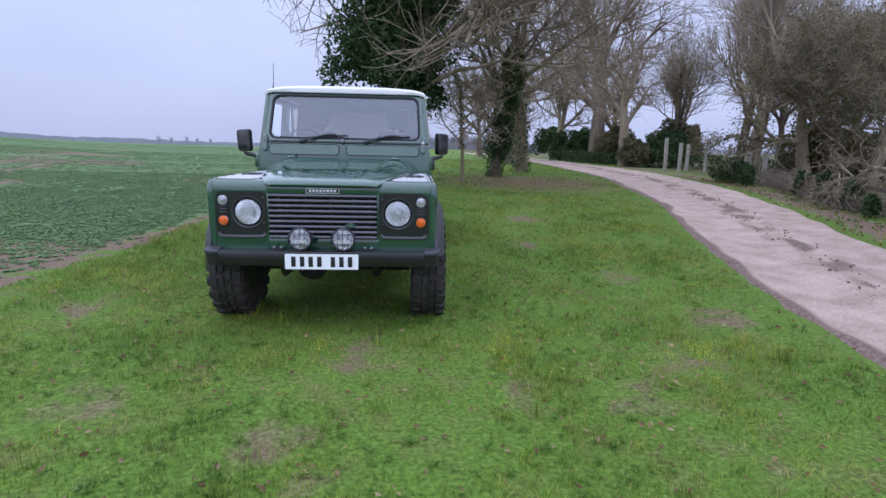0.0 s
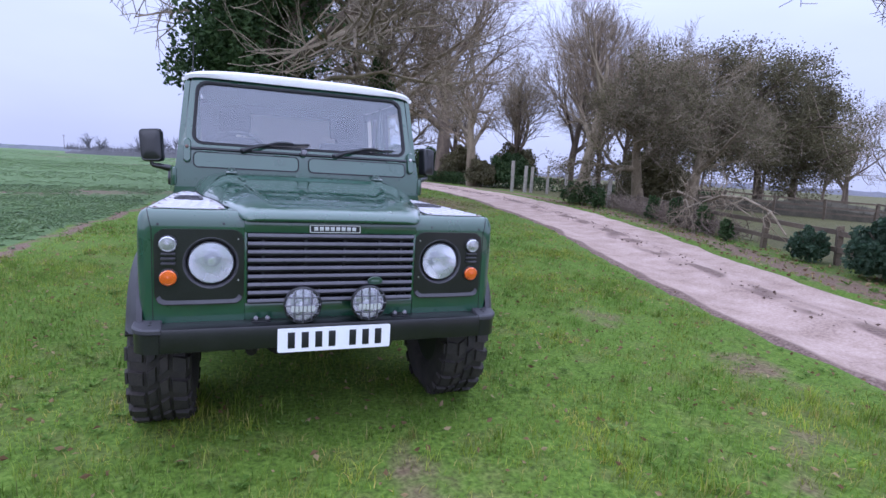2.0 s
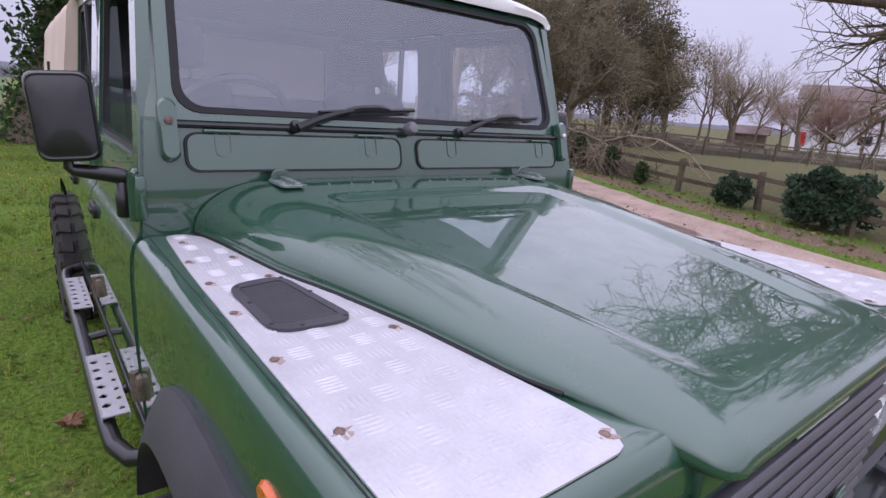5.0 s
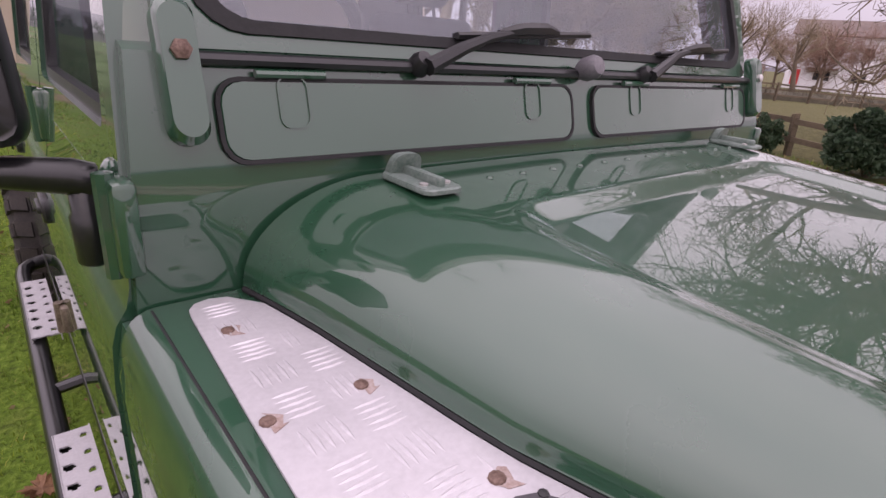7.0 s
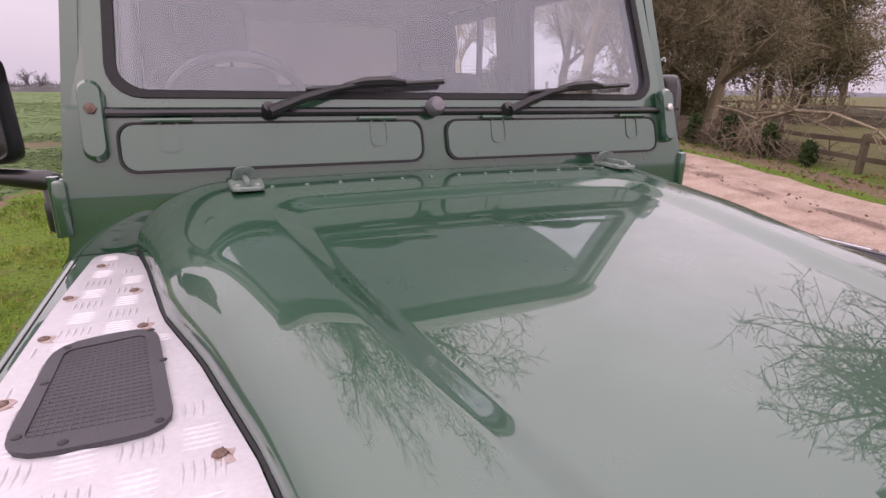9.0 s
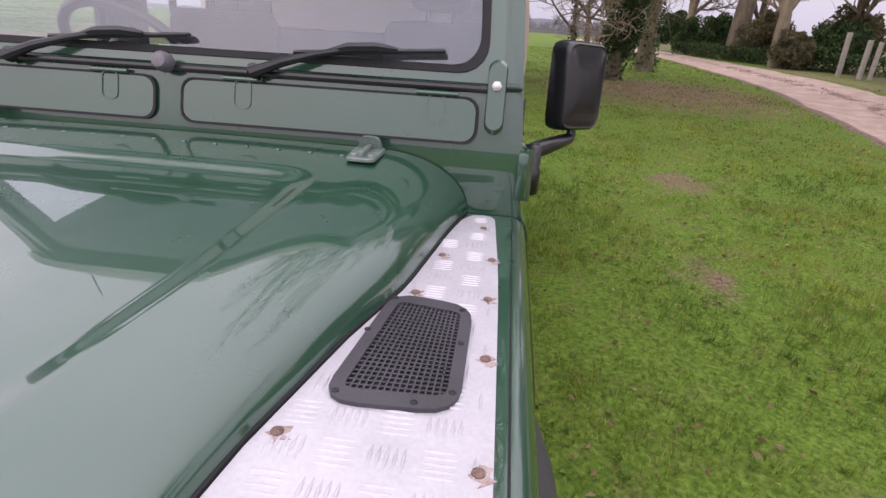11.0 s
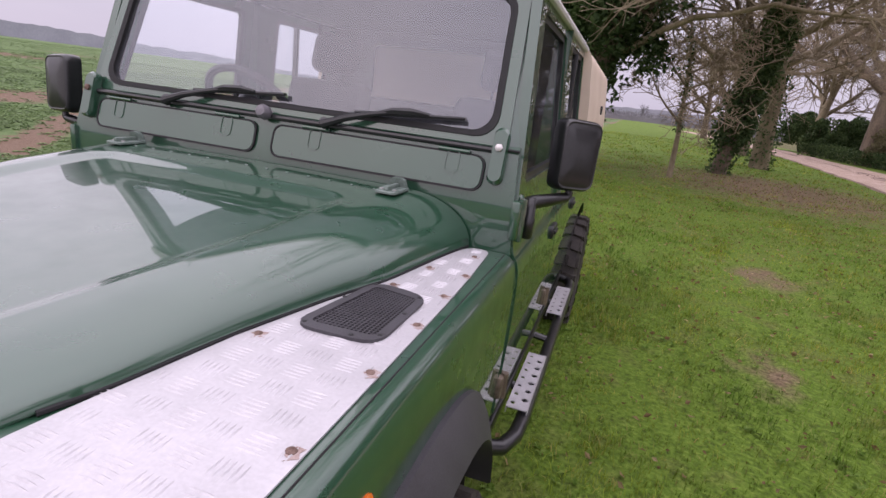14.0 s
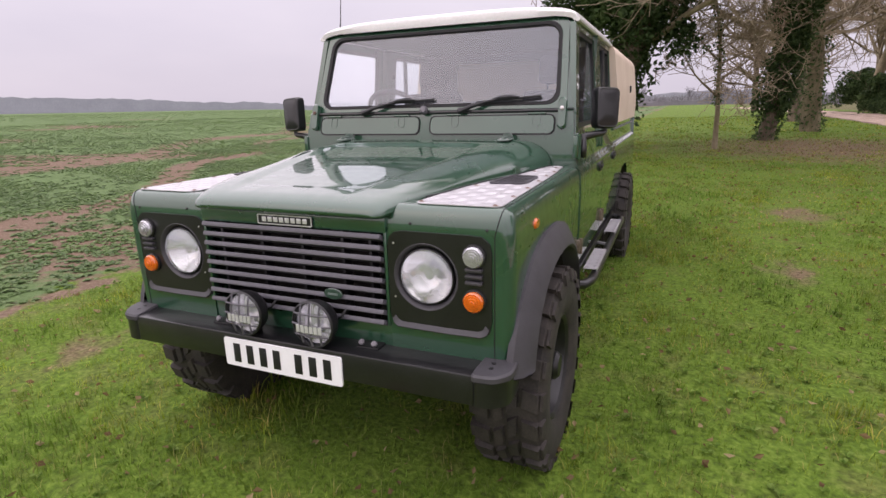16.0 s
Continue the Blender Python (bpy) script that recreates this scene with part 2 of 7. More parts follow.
def pane_glass(name, tint=(0.8, 0.85, 0.85), film=0.0, share=0.0):
    """Thin glass: see-through, with a mirror's share by Fresnel, and a dusty film."""
    m, n, l, b = node_material(name, 0.5)
    out = n["Material Output"]
    clear, gloss, fres, mix = n.new("ShaderNodeBsdfTransparent"), n.new("ShaderNodeBsdfGlossy"), n.new("ShaderNodeFresnel"), n.new("ShaderNodeMixShader")
    clear.inputs["Color"].default_value, gloss.inputs["Roughness"].default_value = (*tint, 1), 0.01
    fres.inputs["IOR"].default_value = 1.6
    b.inputs["Base Color"].default_value = (0.66, 0.68, 0.76, 1)
    gloss.inputs["Color"].default_value = (0.90, 0.94, 1.0, 1)
    dust = n.new("ShaderNodeMixShader")
    spots = ramp_node(n, l, noise_node(n, l, 6, 6).outputs["Fac"], ((0.3, (film * 0.7,) * 3), (0.7, (film * 1.2,) * 3)))
    l.new(spots.outputs["Color"], dust.inputs[0])
    l.new(clear.outputs[0], dust.inputs[1])
    l.new(b.outputs[0], dust.inputs[2])
    if share:
        mix.inputs[0].default_value = share
    else:
        l.new(fres.outputs[0], mix.inputs[0])
    l.new(dust.outputs[0], mix.inputs[1])
    l.new(gloss.outputs[0], mix.inputs[2])
    l.new(mix.outputs[0], out.inputs["Surface"])
    return m


PAINT = car_paint()
TREAD = chequer()
WHITE = surface("white_roof_paint", (0.70, 0.69, 0.68), (0.80, 0.79, 0.78), 0.4, 0, 5, 90, 0.05, 0.001, coat=0.4)
BLACK = surface("black_plastic", (0.006, 0.006, 0.007), (0.013, 0.013, 0.014), 0.42, 0, 20, 300, 0.12, 0.001)
GREYBLACK = surface("weathered_black_plastic", (0.032, 0.030, 0.034), (0.055, 0.053, 0.060), 0.55, 0, 9, 300, 0.2, 0.001)
# black plastic with the lavender sheen of the sky put into its colour
SLATPLASTIC = surface("sky_sheen_grille_plastic", (0.070, 0.066, 0.079), (0.108, 0.103, 0.120), 0.45, 0, 9, 300, 0.2, 0.001)
BLACKPAINT = surface("black_steel_paint", (0.006, 0.006, 0.007), (0.014, 0.014, 0.015), 0.30, 0, 8, 120, 0.05, 0.001, coat=0.2)
RUBBER = surface("tyre_rubber", (0.011, 0.010, 0.0095), (0.045, 0.037, 0.031), 0.75, 0, 12, 120, 0.4, 0.002)
SEAL = surface("window_rubber", (0.005, 0.005, 0.0055), (0.012, 0.012, 0.013), 0.75, 0, 30, 200, 0.15, 0.001)
CANVAS = surface("sand_canvas", (0.54, 0.43, 0.34), (0.64, 0.53, 0.43), 0.9, 0, 3, 700, 0.3, 0.001)
CHROME = surface("chrome", (0.75, 0.75, 0.77), (0.85, 0.85, 0.87), 0.15, 1, 20, 100, 0.02, 0.001)
STEEL = surface("zinc_steel", (0.45, 0.43, 0.42), (0.6, 0.58, 0.57), 0.45, 0.8, 30, 200, 0.1, 0.001)
RUST = surface("rusty_rivet", (0.07, 0.035, 0.024), (0.24, 0.165, 0.135), 0.7, 0.3, 60, 300, 0.3, 0.001)
RUSTSTEEL = surface("bare_rusty_steel", (0.10, 0.075, 0.055), (0.22, 0.175, 0.135), 0.55, 0.5, 25, 160, 0.3, 0.001)
REFLECTOR = surface("lamp_reflector", (0.74, 0.73, 0.74), (0.86, 0.85, 0.86), 0.16, 1, 10, 60, 0.05, 0.002)
AMBER = surface("amber_lens", (0.60, 0.105, 0.006), (0.70, 0.15, 0.010), 0.18, 0, 20, 120, 0.1, 0.001, coat=1)
CLEARLENS = surface("clear_lens", (0.36, 0.36, 0.38), (0.52, 0.52, 0.55), 0.10, 0.5, 30, 120, 0.1, 0.001, coat=1)
PLATE = surface("number_plate_white", (0.80, 0.80, 0.82), (0.86, 0.86, 0.88), 0.3, 0, 8, 80, 0.03, 0.001, coat=0.5)
INK = surface("plate_black", (0.008, 0.008, 0.01), (0.015, 0.015, 0.018), 0.4, 0, 8, 80, 0)
SILVER = surface("silver_print", (0.6, 0.6, 0.62), (0.7, 0.7, 0.72), 0.35, 0.5, 20, 90, 0)
GREENBADGE = surface("green_badge", (0.018, 0.05, 0.03), (0.03, 0.065, 0.042), 0.3, 0, 20, 90, 0, coat=1)
SEATCLOTH = surface("grey_seat_cloth", (0.022, 0.022, 0.025), (0.042, 0.042, 0.047), 0.95, 0, 8, 300, 0.3, 0.002)
TRIM = surface("grey_cab_trim", (0.055, 0.055, 0.062), (0.09, 0.09, 0.10), 0.85, 0, 6, 200, 0.2, 0.002)
WINDSCREEN = pane_glass("windscreen_glass", (0.88, 0.92, 0.95), 0.060, 0.108)
SIDEGLASS = pane_glass("side_glass", (0.9, 0.93, 0.93), 0.02, 0.12)
STAIN = surface("rust_stain", (0.24, 0.16, 0.13), (0.44, 0.37, 0.35), 0.7, 0.2, 90, 300, 0.2, 0.0005)
CASTING = surface("weathered_green_casting", (0.085, 0.13, 0.105), (0.20, 0.24, 0.22), 0.45, 0.2, 40, 200, 0.2, 0.001)
CATCH = surface("grey_catch_plastic", (0.10, 0.095, 0.105), (0.17, 0.16, 0.175), 0.45, 0, 40, 200, 0.1, 0.001)
LAMPGLASS = pane_glass("lamp_glass", (0.97, 0.97, 0.97), 0.32, 0.10)
CLEAR = bpy.data.materials.new("clear_inner_face")
CLEAR.use_nodes = True
CLEAR.node_tree.nodes.clear()
CLEAR.node_tree.links.new(CLEAR.node_tree.nodes.new("ShaderNodeBsdfTransparent").outputs[0], CLEAR.node_tree.nodes.new("ShaderNodeOutputMaterial").inputs["Surface"])
MIRRORGLASS = surface("mirror", (0.8, 0.8, 0.8), (0.85, 0.85, 0.85), 0.02, 1, 5, 20, 0)
UNDER = surface("underbody", (0.012, 0.011, 0.01), (0.035, 0.03, 0.026), 0.9, 0, 9, 90, 0.3, 0.004)


def attribute(n, name):
    t = n.new("ShaderNodeAttribute")
    t.attribute_name = name
    return t.outputs["Fac"]


def ragged(n, l, mask, wobble, lo=0.42, hi=0.58):
    """A mask with an uneven edge."""
    add = n.new("ShaderNodeMath")
    add.operation = "MULTIPLY_ADD"
    l.new(wobble, add.inputs[0])
    add.inputs[1].default_value, add.inputs[2].default_value = 0.9, -0.45
    total = n.new("ShaderNodeMath")
    l.new(mask, total.inputs[0])
    l.new(add.outputs[0], total.inputs[1])
    return ramp_node(n, l, total.outputs[0], ((lo, (0, 0, 0)), (hi, (1, 1, 1)))).outputs["Color"]


def ground_material():
    m, n, l, b = node_material("turf", 0.95)
    fine, mid, big = noise_node(n, l, 38, 6), noise_node(n, l, 4.2, 5), noise_node(n, l, 0.55, 4)
    green = ramp_node(n, l, fine.outputs["Fac"], ((0.25, (0.038, 0.056, 0.011)), (0.5, (0.092, 0.158, 0.018)), (0.8, (0.185, 0.26, 0.045))))
    straw = ramp_node(n, l, fine.outputs["Fac"], ((0.25, (0.055, 0.040, 0.020)), (0.55, (0.16, 0.125, 0.060)), (0.8, (0.27, 0.23, 0.11))))
    soil = ramp_node(n, l, fine.outputs["Fac"], ((0.25, (0.085, 0.056, 0.038)), (0.5, (0.165, 0.112, 0.078)), (0.8, (0.28, 0.21, 0.155))))
    crop = ramp_node(n, l, noise_node(n, l, 7, 7, 0.7).outputs["Fac"], ((0.3, (0.070, 0.108, 0.040)), (0.5, (0.098, 0.152, 0.057)), (0.75, (0.14, 0.20, 0.083))))
    pasture = ramp_node(n, l, noise_node(n, l, 11, 6).outputs["Fac"], ((0.3, (0.058, 0.058, 0.024)), (0.5, (0.095, 0.092, 0.036)), (0.75, (0.145, 0.125, 0.06))))
    wear = ramp_node(n, l, mix_node(n, l, mid.outputs["Fac"], big.outputs["Fac"], 0.4), ((0.50, (0, 0, 0)), (0.68, (0.5, 0.5, 0.5))))
    worn = ragged(n, l, attribute(n, "worn"), mid.outputs["Fac"], 0.4, 0.75)
    c = mix_node(n, l, green.outputs["Color"], straw.outputs["Color"], wear.outputs["Color"])
    c = mix_node(n, l, c, mix_node(n, l, straw.outputs["Color"], soil.outputs["Color"], 0.5), worn)
    c = mix_node(n, l, c, pasture.outputs["Color"], attribute(n, "pasture"))
    c = mix_node(n, l, c, crop.outputs["Color"], ragged(n, l, attribute(n, "crop"), mid.outputs["Fac"]))
    c = mix_node(n, l, c, soil.outputs["Color"], ragged(n, l, attribute(n, "soil"), mid.outputs["Fac"]))
    l.new(c, b.inputs["Base Color"])
    b.inputs["Specular IOR Level"].default_value = 0.15
    bump_node(n, l, fine.outputs["Fac"], b, 0.7, 0.03)
    return m


def road_material():
    m, n, l, b = node_material("pale_gravel_track", 0.95)
    fine, mid = noise_node(n, l, 30, 7, 0.65), noise_node(n, l, 2.2, 5)
    pale = ramp_node(n, l, mix_node(n, l, fine.outputs["Fac"], mid.outputs["Fac"], 0.45), ((0.32, (0.21, 0.146, 0.112)), (0.5, (0.385, 0.287, 0.230)), (0.68, (0.52, 0.407, 0.342))))
    mud = ramp_node(n, l, fine.outputs["Fac"], ((0.3, (0.08, 0.052, 0.04)), (0.5, (0.17, 0.117, 0.093)), (0.7, (0.28, 0.21, 0.17))))
    l.new(mix_node(n, l, pale.outputs["Color"], mud.outputs["Color"], ragged(n, l, attribute(n, "mud"), mix_node(n, l, fine.outputs["Fac"], mid.outputs["Fac"], 0.5), 0.4, 0.62)), b.inputs["Base Color"])
    bump_node(n, l, fine.outputs["Fac"], b, 0.7, 0.03)
    b.inputs["Specular IOR Level"].default_value = 0.2
    return m


TURF = ground_material()
ROADDIRT = road_material()
SOIL = surface("brown_soil", (0.06, 0.035, 0.024), (0.17, 0.11, 0.08), 0.95, 0, 2.2, 24, 0.7, 0.03)
BARK = surface("grey_brown_bark", (0.07, 0.052, 0.037), (0.20, 0.155, 0.11), 0.95, 0, 3, 30, 0.8, 0.02, stretch=(1, 1, 0.25))
REDTWIG = surface("reddish_twigs", (0.15, 0.092, 0.07), (0.29, 0.185, 0.14), 0.95, 0, 2, 20, 0.2, 0.01)
TWIG = surface("fine_twigs", (0.138, 0.108, 0.073), (0.31, 0.245, 0.165), 0.95, 0, 2, 20, 0.2, 0.01)
LICHEN = surface("lichened_bark", (0.14, 0.112, 0.072), (0.30, 0.245, 0.16), 0.95, 0, 3, 30, 0.7, 0.02, stretch=(1, 1, 0.3))
OAKTWIG = surface("mossy_oak_twigs", (0.115, 0.092, 0.062), (0.28, 0.23, 0.155), 0.95, 0, 2, 20, 0.3, 0.01)
IVY = foliage("ivy_leaves", ((0.034, 0.064, 0.025), (0.062, 0.106, 0.040), (0.105, 0.156, 0.066)), 0.6)
LAUREL = foliage("laurel_leaves", ((0.032, 0.062, 0.036), (0.058, 0.102, 0.060), (0.105, 0.155, 0.10)), 0.33)
EVERGREEN = foliage("evergreen_needles", ((0.112, 0.104, 0.058), (0.146, 0.136, 0.076), (0.190, 0.176, 0.104)), 0.8)
BROWNLEAF = surface("brown_curled_leaf", (0.10, 0.045, 0.02), (0.24, 0.12, 0.055), 0.7, 0, 40, 200, 0.3, 0.002)
SCRUB = surface("scrubby_hedge", (0.05, 0.046, 0.03), (0.105, 0.092, 0.06), 0.95, 0, 2, 14, 0.6, 0.03)
# far twigs: greyed in the colour itself to stand for haze
HAZETWIG = surface("haze_tinted_twigs", (0.125, 0.122, 0.132), (0.165, 0.16, 0.17), 0.95, 0, 0.3, 2, 0)
DRYLEAF = foliage("dry_leaves", ((0.14, 0.085, 0.045), (0.24, 0.165, 0.09), (0.38, 0.295, 0.18)), 0.8)
BLADE = foliage("grass_blades", ((0.084, 0.134, 0.015), (0.142, 0.223, 0.023), (0.207, 0.300, 0.053), (0.120, 0.192, 0.018), (0.335, 0.31, 0.13)), 0.6, 1.0)
WEED = foliage("weed_leaves", ((0.09, 0.17, 0.025), (0.13, 0.23, 0.035), (0.22, 0.32, 0.08)), 0.5)
CROPLEAF = foliage("crop_leaves", ((0.100, 0.172, 0.060), (0.138, 0.222, 0.082), (0.215, 0.30, 0.135)), 0.5)
FENCEWOOD = surface("weathered_fence_wood", (0.072, 0.056, 0.037), (0.155, 0.12, 0.08), 0.95, 0, 5, 60, 0.6, 0.006, stretch=(0.3, 0.3, 1), vary=0.3)
CONCRETE = surface("concrete_post", (0.26, 0.24, 0.20), (0.40, 0.37, 0.31), 0.9, 0, 5, 60, 0.4, 0.004, vary=0.2)
RENDERWALL = surface("white_house_render", (0.66, 0.66, 0.68), (0.78, 0.78, 0.80), 0.9, 0, 0.8, 9, 0.1, 0.01)
SLATE = surface("house_roof_slate", (0.10, 0.075, 0.065), (0.17, 0.13, 0.115), 0.8, 0, 1, 12, 0.3, 0.02)
DARKGLASS = surface("dark_window", (0.02, 0.022, 0.027), (0.05, 0.053, 0.06), 0.1, 0, 1, 5, 0)
REDDOOR = surface("red_door_paint", (0.45, 0.02, 0.02), (0.55, 0.03, 0.03), 0.4, 0, 2, 20, 0)
# far woods: the pale blue-grey is distance haze put into the colour
FARWOOD = surface("haze_tinted_woodland", (0.26, 0.265, 0.31), (0.33, 0.335, 0.385), 1.0, 0, 0.05, 0.6, 0)

# ---- ground ----
ROAD_NEAR = ((-60, 1.0), (-20, 2.3), (-5, 3.35), (0, 3.85), (3, 4.7), (6.6, 5.7), (8, 6.35), (15, 7.7), (18, 8.3), (28, 8.9), (50, 9.8), (90, 8.0))
ROAD_FAR = ((-60, 3.8), (-20, 5.1), (-5, 6.2), (0, 6.55), (2, 7.0), (4, 7.8), (8.4, 9.4), (13.7, 11.1), (16, 11.6), (22, 12.5), (28, 13.0), (50, 13.2), (90, 11.0))
FIELD_EDGE = ((-60, -4.5), (0, -3.15), (3, -3.1), (5, -2.95), (7, -2.8), (9.5, -2.3), (15, -1.6), (22, -1.3), (60, -1.0), (120, -1.0))


def smooth_lerp(rows, y):
    return sum(lerp(rows, y + d) for d in (-1.5, -0.75, 0, 0.75, 1.5)) / 5


def base_z(x, y):
    """The lie of the land: level by the car, rising along the lane and over the field, falling to the house."""
    z = 0.36 * (1 - math.exp(-max(0, y - 3) / 12))
    left = max(0, -x - 5)
    z = max(z, 1.2 * (1 - math.exp(-left / 60)) + 0.006 * min(left, 700))
    z -= 1.6 * (1 - math.exp(-max(0, x - 18) / 45))
    far = math.hypot(x, y)
    if far > 30 and y > 0:
        z -= 0.0085 * (min(far, 950) - 30) * math.exp(-((math.degrees(math.atan2(x, y)) + 21) / 15) ** 4)
    return z + 0.025 * noise.noise(Vector((x * 0.35, y * 0.35, 0)))


def ground_z(x, y):
    """The same, sunk under the track."""
    z, nf, ff = base_z(x, y), smooth_lerp(ROAD_NEAR, y), smooth_lerp(ROAD_FAR, y)
    if nf < x < ff and y < 95:
        z -= 0.2 * min(1, (x - nf) / 0.3, (ff - x) / 0.3)
    return z


def axis_steps(near, far, fine, coarse_ratio=1.16):
    """Grid lines: even between near's ends, then growing outwards to far."""
    out = list(np.arange(near[0], near[1] + 1e-6, fine))
    step, v = fine, near[1]
    while v < far:
        step *= coarse_ratio
        v += step
        out.append(v)
    step, v = fine, near[0]
    while v > -far:
        step *= coarse_ratio
        v -= step
        out.insert(0, v)
    return out


def ramp01(v, a, b):
    return min(1.0, max(0.0, (v - a) / (b - a)))


def bare_band(x, y):
    """A bare wheeling through the crop."""
    d = x + 5.4 + 0.53 * (y - 1.0) + 0.5 * math.sin(y * 0.9)
    e = x + 13.5 + 0.35 * (y - 8.0) + 0.8 * math.sin(y * 0.5)
    return max(0.95 * math.exp(-(d / 0.55) ** 2), 0.85 * math.exp(-(e / 1.0) ** 2)) if -6 < y < 60 else 0.0


BARE_SPOTS = ((0.31, -0.42, 0.28), (1.9, -1.12, 0.26), (3.25, 0.4, 0.4), (2.4, -0.6, 0.22), (1.17, -1.03, 0.2), (-0.05, -1.45, 0.22), (2.2, -1.7, 0.2), (-1.05, -1.1, 0.3), (2.9, 1.9, 0.35), (2.2, 3.6, 0.35), (2.6, 6.0, 0.5), (1.6, -2.4, 0.25), (-2.1, 0.6, 0.3))


def masks(x, y):
    """How far a place is soil, crop, pasture and worn turf, each 0 to 1."""
    e, f = smooth_lerp(FIELD_EDGE, y), smooth_lerp(ROAD_FAR, y)
    into = e - x + 0.30 * noise.noise(Vector((x * 0.9, y * 0.9, 21))) + 0.10 * noise.noise(Vector((x * 3.1, y * 3.1, 22)))
    crop = ramp01(into, 0.1, 0.4)
    bare = noise.noise(Vector((x * 0.10, y * 0.22, 7)))
    soil = 0.80 * ramp01(into, -0.15, 0.05) * (1 - ramp01(into, 0.10, 0.42))
    soil = max(soil, crop * ramp01(bare, 0.15, 0.5) * (0.85 if x > -60 else 0))
    soil = max(soil, bare_band(x, y))
    bank = x - f
    soil = max(soil, 0.62 * ramp01(bank, -0.1, 0.3) * (1 - ramp01(bank, 0.9, 2.0)) * (1 if y < 30 else 0))
    pasture = ramp01(bank, 1.3, 2.2)
    worn = max(0.76 * math.exp(-(((x - a) ** 2 + ((y - b) * 0.7) ** 2) / (r * r))) for a, b, r in BARE_SPOTS)
    worn = max(worn, 0.85 * math.exp(-(((x - 4.6) / 4.2) ** 2 + ((y - 14.5) / 4.5) ** 2)), 0.5 * math.exp(-(((x - 0.2) / 0.35) ** 2 + ((y + 1.6) / 0.8) ** 2)))
    return soil, crop, pasture, worn


def build_ground():
    xs, ys = axis_steps((-10, 14), 3000, 0.25), axis_steps((-6, 26), 3000, 0.3)
    verts = [(x, y, ground_z(x, y)) for y in ys for x in xs]
    k = len(xs)
    faces = [(j * k + i, j * k + i + 1, j * k + i + 1 + k, j * k + i + k) for j in range(len(ys) - 1) for i in range(k - 1)]
    ob = raw("ground", verts, faces, TURF, smooth=0)
    ob.data.polygons.foreach_set("use_smooth", [True] * len(faces))
    values = [masks(x, y) for x, y, z in verts]
    for q, name in enumerate(("soil", "crop", "pasture", "worn")):
        ob.data.attributes.new(name, "FLOAT", "POINT").data.foreach_set("value", [v[q] for v in values])
    return tagged(ob, "grass verge with worn patches beside a leafy crop field", "ground", kind="structure")


build_ground()


def build_track():
    bm = bmesh.new()
    ys = list(np.arange(-40, 30, 0.25)) + list(np.arange(30, 90, 1.0))
    n = 22

    def at(i, j):
        y = ys[i]
        a, b = smooth_lerp(ROAD_NEAR, y), smooth_lerp(ROAD_FAR, y)
        a += 0.14 * noise.noise(Vector((1, y * 0.9, 0)))
        b += 0.22 * noise.noise(Vector((2, y * 0.7, 0)))
        u = j / n
        x = a + (b - a) * u
        z = base_z(x, y) - 0.01
        rut = math.exp(-((u - 0.25) / 0.1) ** 2) + math.exp(-((u - 0.75) / 0.1) ** 2)
        z += -0.035 * rut + 0.03 * math.exp(-((u - 0.5) / 0.14) ** 2) + 0.018 * noise.noise(Vector((x * 2.2, y * 2.2, 5)))
        if j in (0, n):
            z = base_z(x, y) - 0.06
        return (x, y, z)
    sheet(bm, at, len(ys) - 1, n)
    bm.verts.ensure_lookup_table()
    mud = []
    for k in range(len(bm.verts)):
        u, y = (k % (n + 1)) / n, bm.verts[k].co.y
        w = 0.30 * noise.noise(Vector((0, y * 0.5, 9)))
        mid = math.exp(-((u - 0.5 - 0.1 * w) / 0.15) ** 2)
        blot = min(1.0, max(0.0, 0.75 + 1.2 * noise.noise(Vector((u * 9, y * 1.4, 3)))))
        mud.append(max(0.72 * mid * blot, 1.05 - u / (0.11 + 0.04 * w), 0.75 - (1 - u) / 0.12, 0.30 * blot * math.exp(-((u - 0.25) / 0.06) ** 2)))
    ob = part("road", bm, ROADDIRT)
    ob.data.attributes.new("mud", "FLOAT", "POINT").data.foreach_set("value", mud)
    return tagged(ob, "pale rutted gravel farm track with a muddy edge", "road", kind="structure")


build_track()

# ---- the vehicle ----
AXLE_F, AXLE_R, TYRE_R, TRACK = 0.63, 3.85, 0.408, 0.770
car = thing("pickup_truck", (0, 2.1, 0), "dark green double-cab off-road pickup, white roof, sand canvas hood", "car")


def mir(s):
    """Places (x, y, z) on the side s."""
    return lambda x, y, z: Vector((s * x, y, z))


BON_EDGE = ((0.066, 0.372), (0.072, 0.392), (0.085, 0.406), (0.11, 0.418), (0.15, 0.434), (0.20, 0.452), (0.25, 0.466), (0.34, 0.492), (0.54, 0.519), (0.76, 0.567), (0.83, 0.588), (0.92, 0.614), (1.19, 0.655), (1.30, 0.678), (1.32, 0.684))
BON_TOP = ((0.066, 1.086), (0.070, 1.095), (0.078, 1.105), (0.095, 1.116), (0.13, 1.129), (0.2, 1.145), (0.3, 1.159), (0.6, 1.189), (0.9, 1.218), (1.26, 1.246), (1.5, 1.25))
BON_RIM = ((0.066, 1.078), (0.11, 1.090), (0.2, 1.108), (0.27, 1.116), (0.4, 1.119))
BON_ROLL = ((0.066, 0.05), (0.25, 0.13), (1.26, 0.19))
DIP_HALF = ((0.15, 0.262), (0.35, 0.308), (0.53, 0.344), (0.77, 0.385), (1.0, 0.405), (1.2, 0.410))
DIP_WIDE = {-1: 0.034, 1: 0.006}
DIP_REAR, DIP_TURN, DIP_SLOPE, DIP_DEEP = 1.143, 0.085, 0.048, 0.013


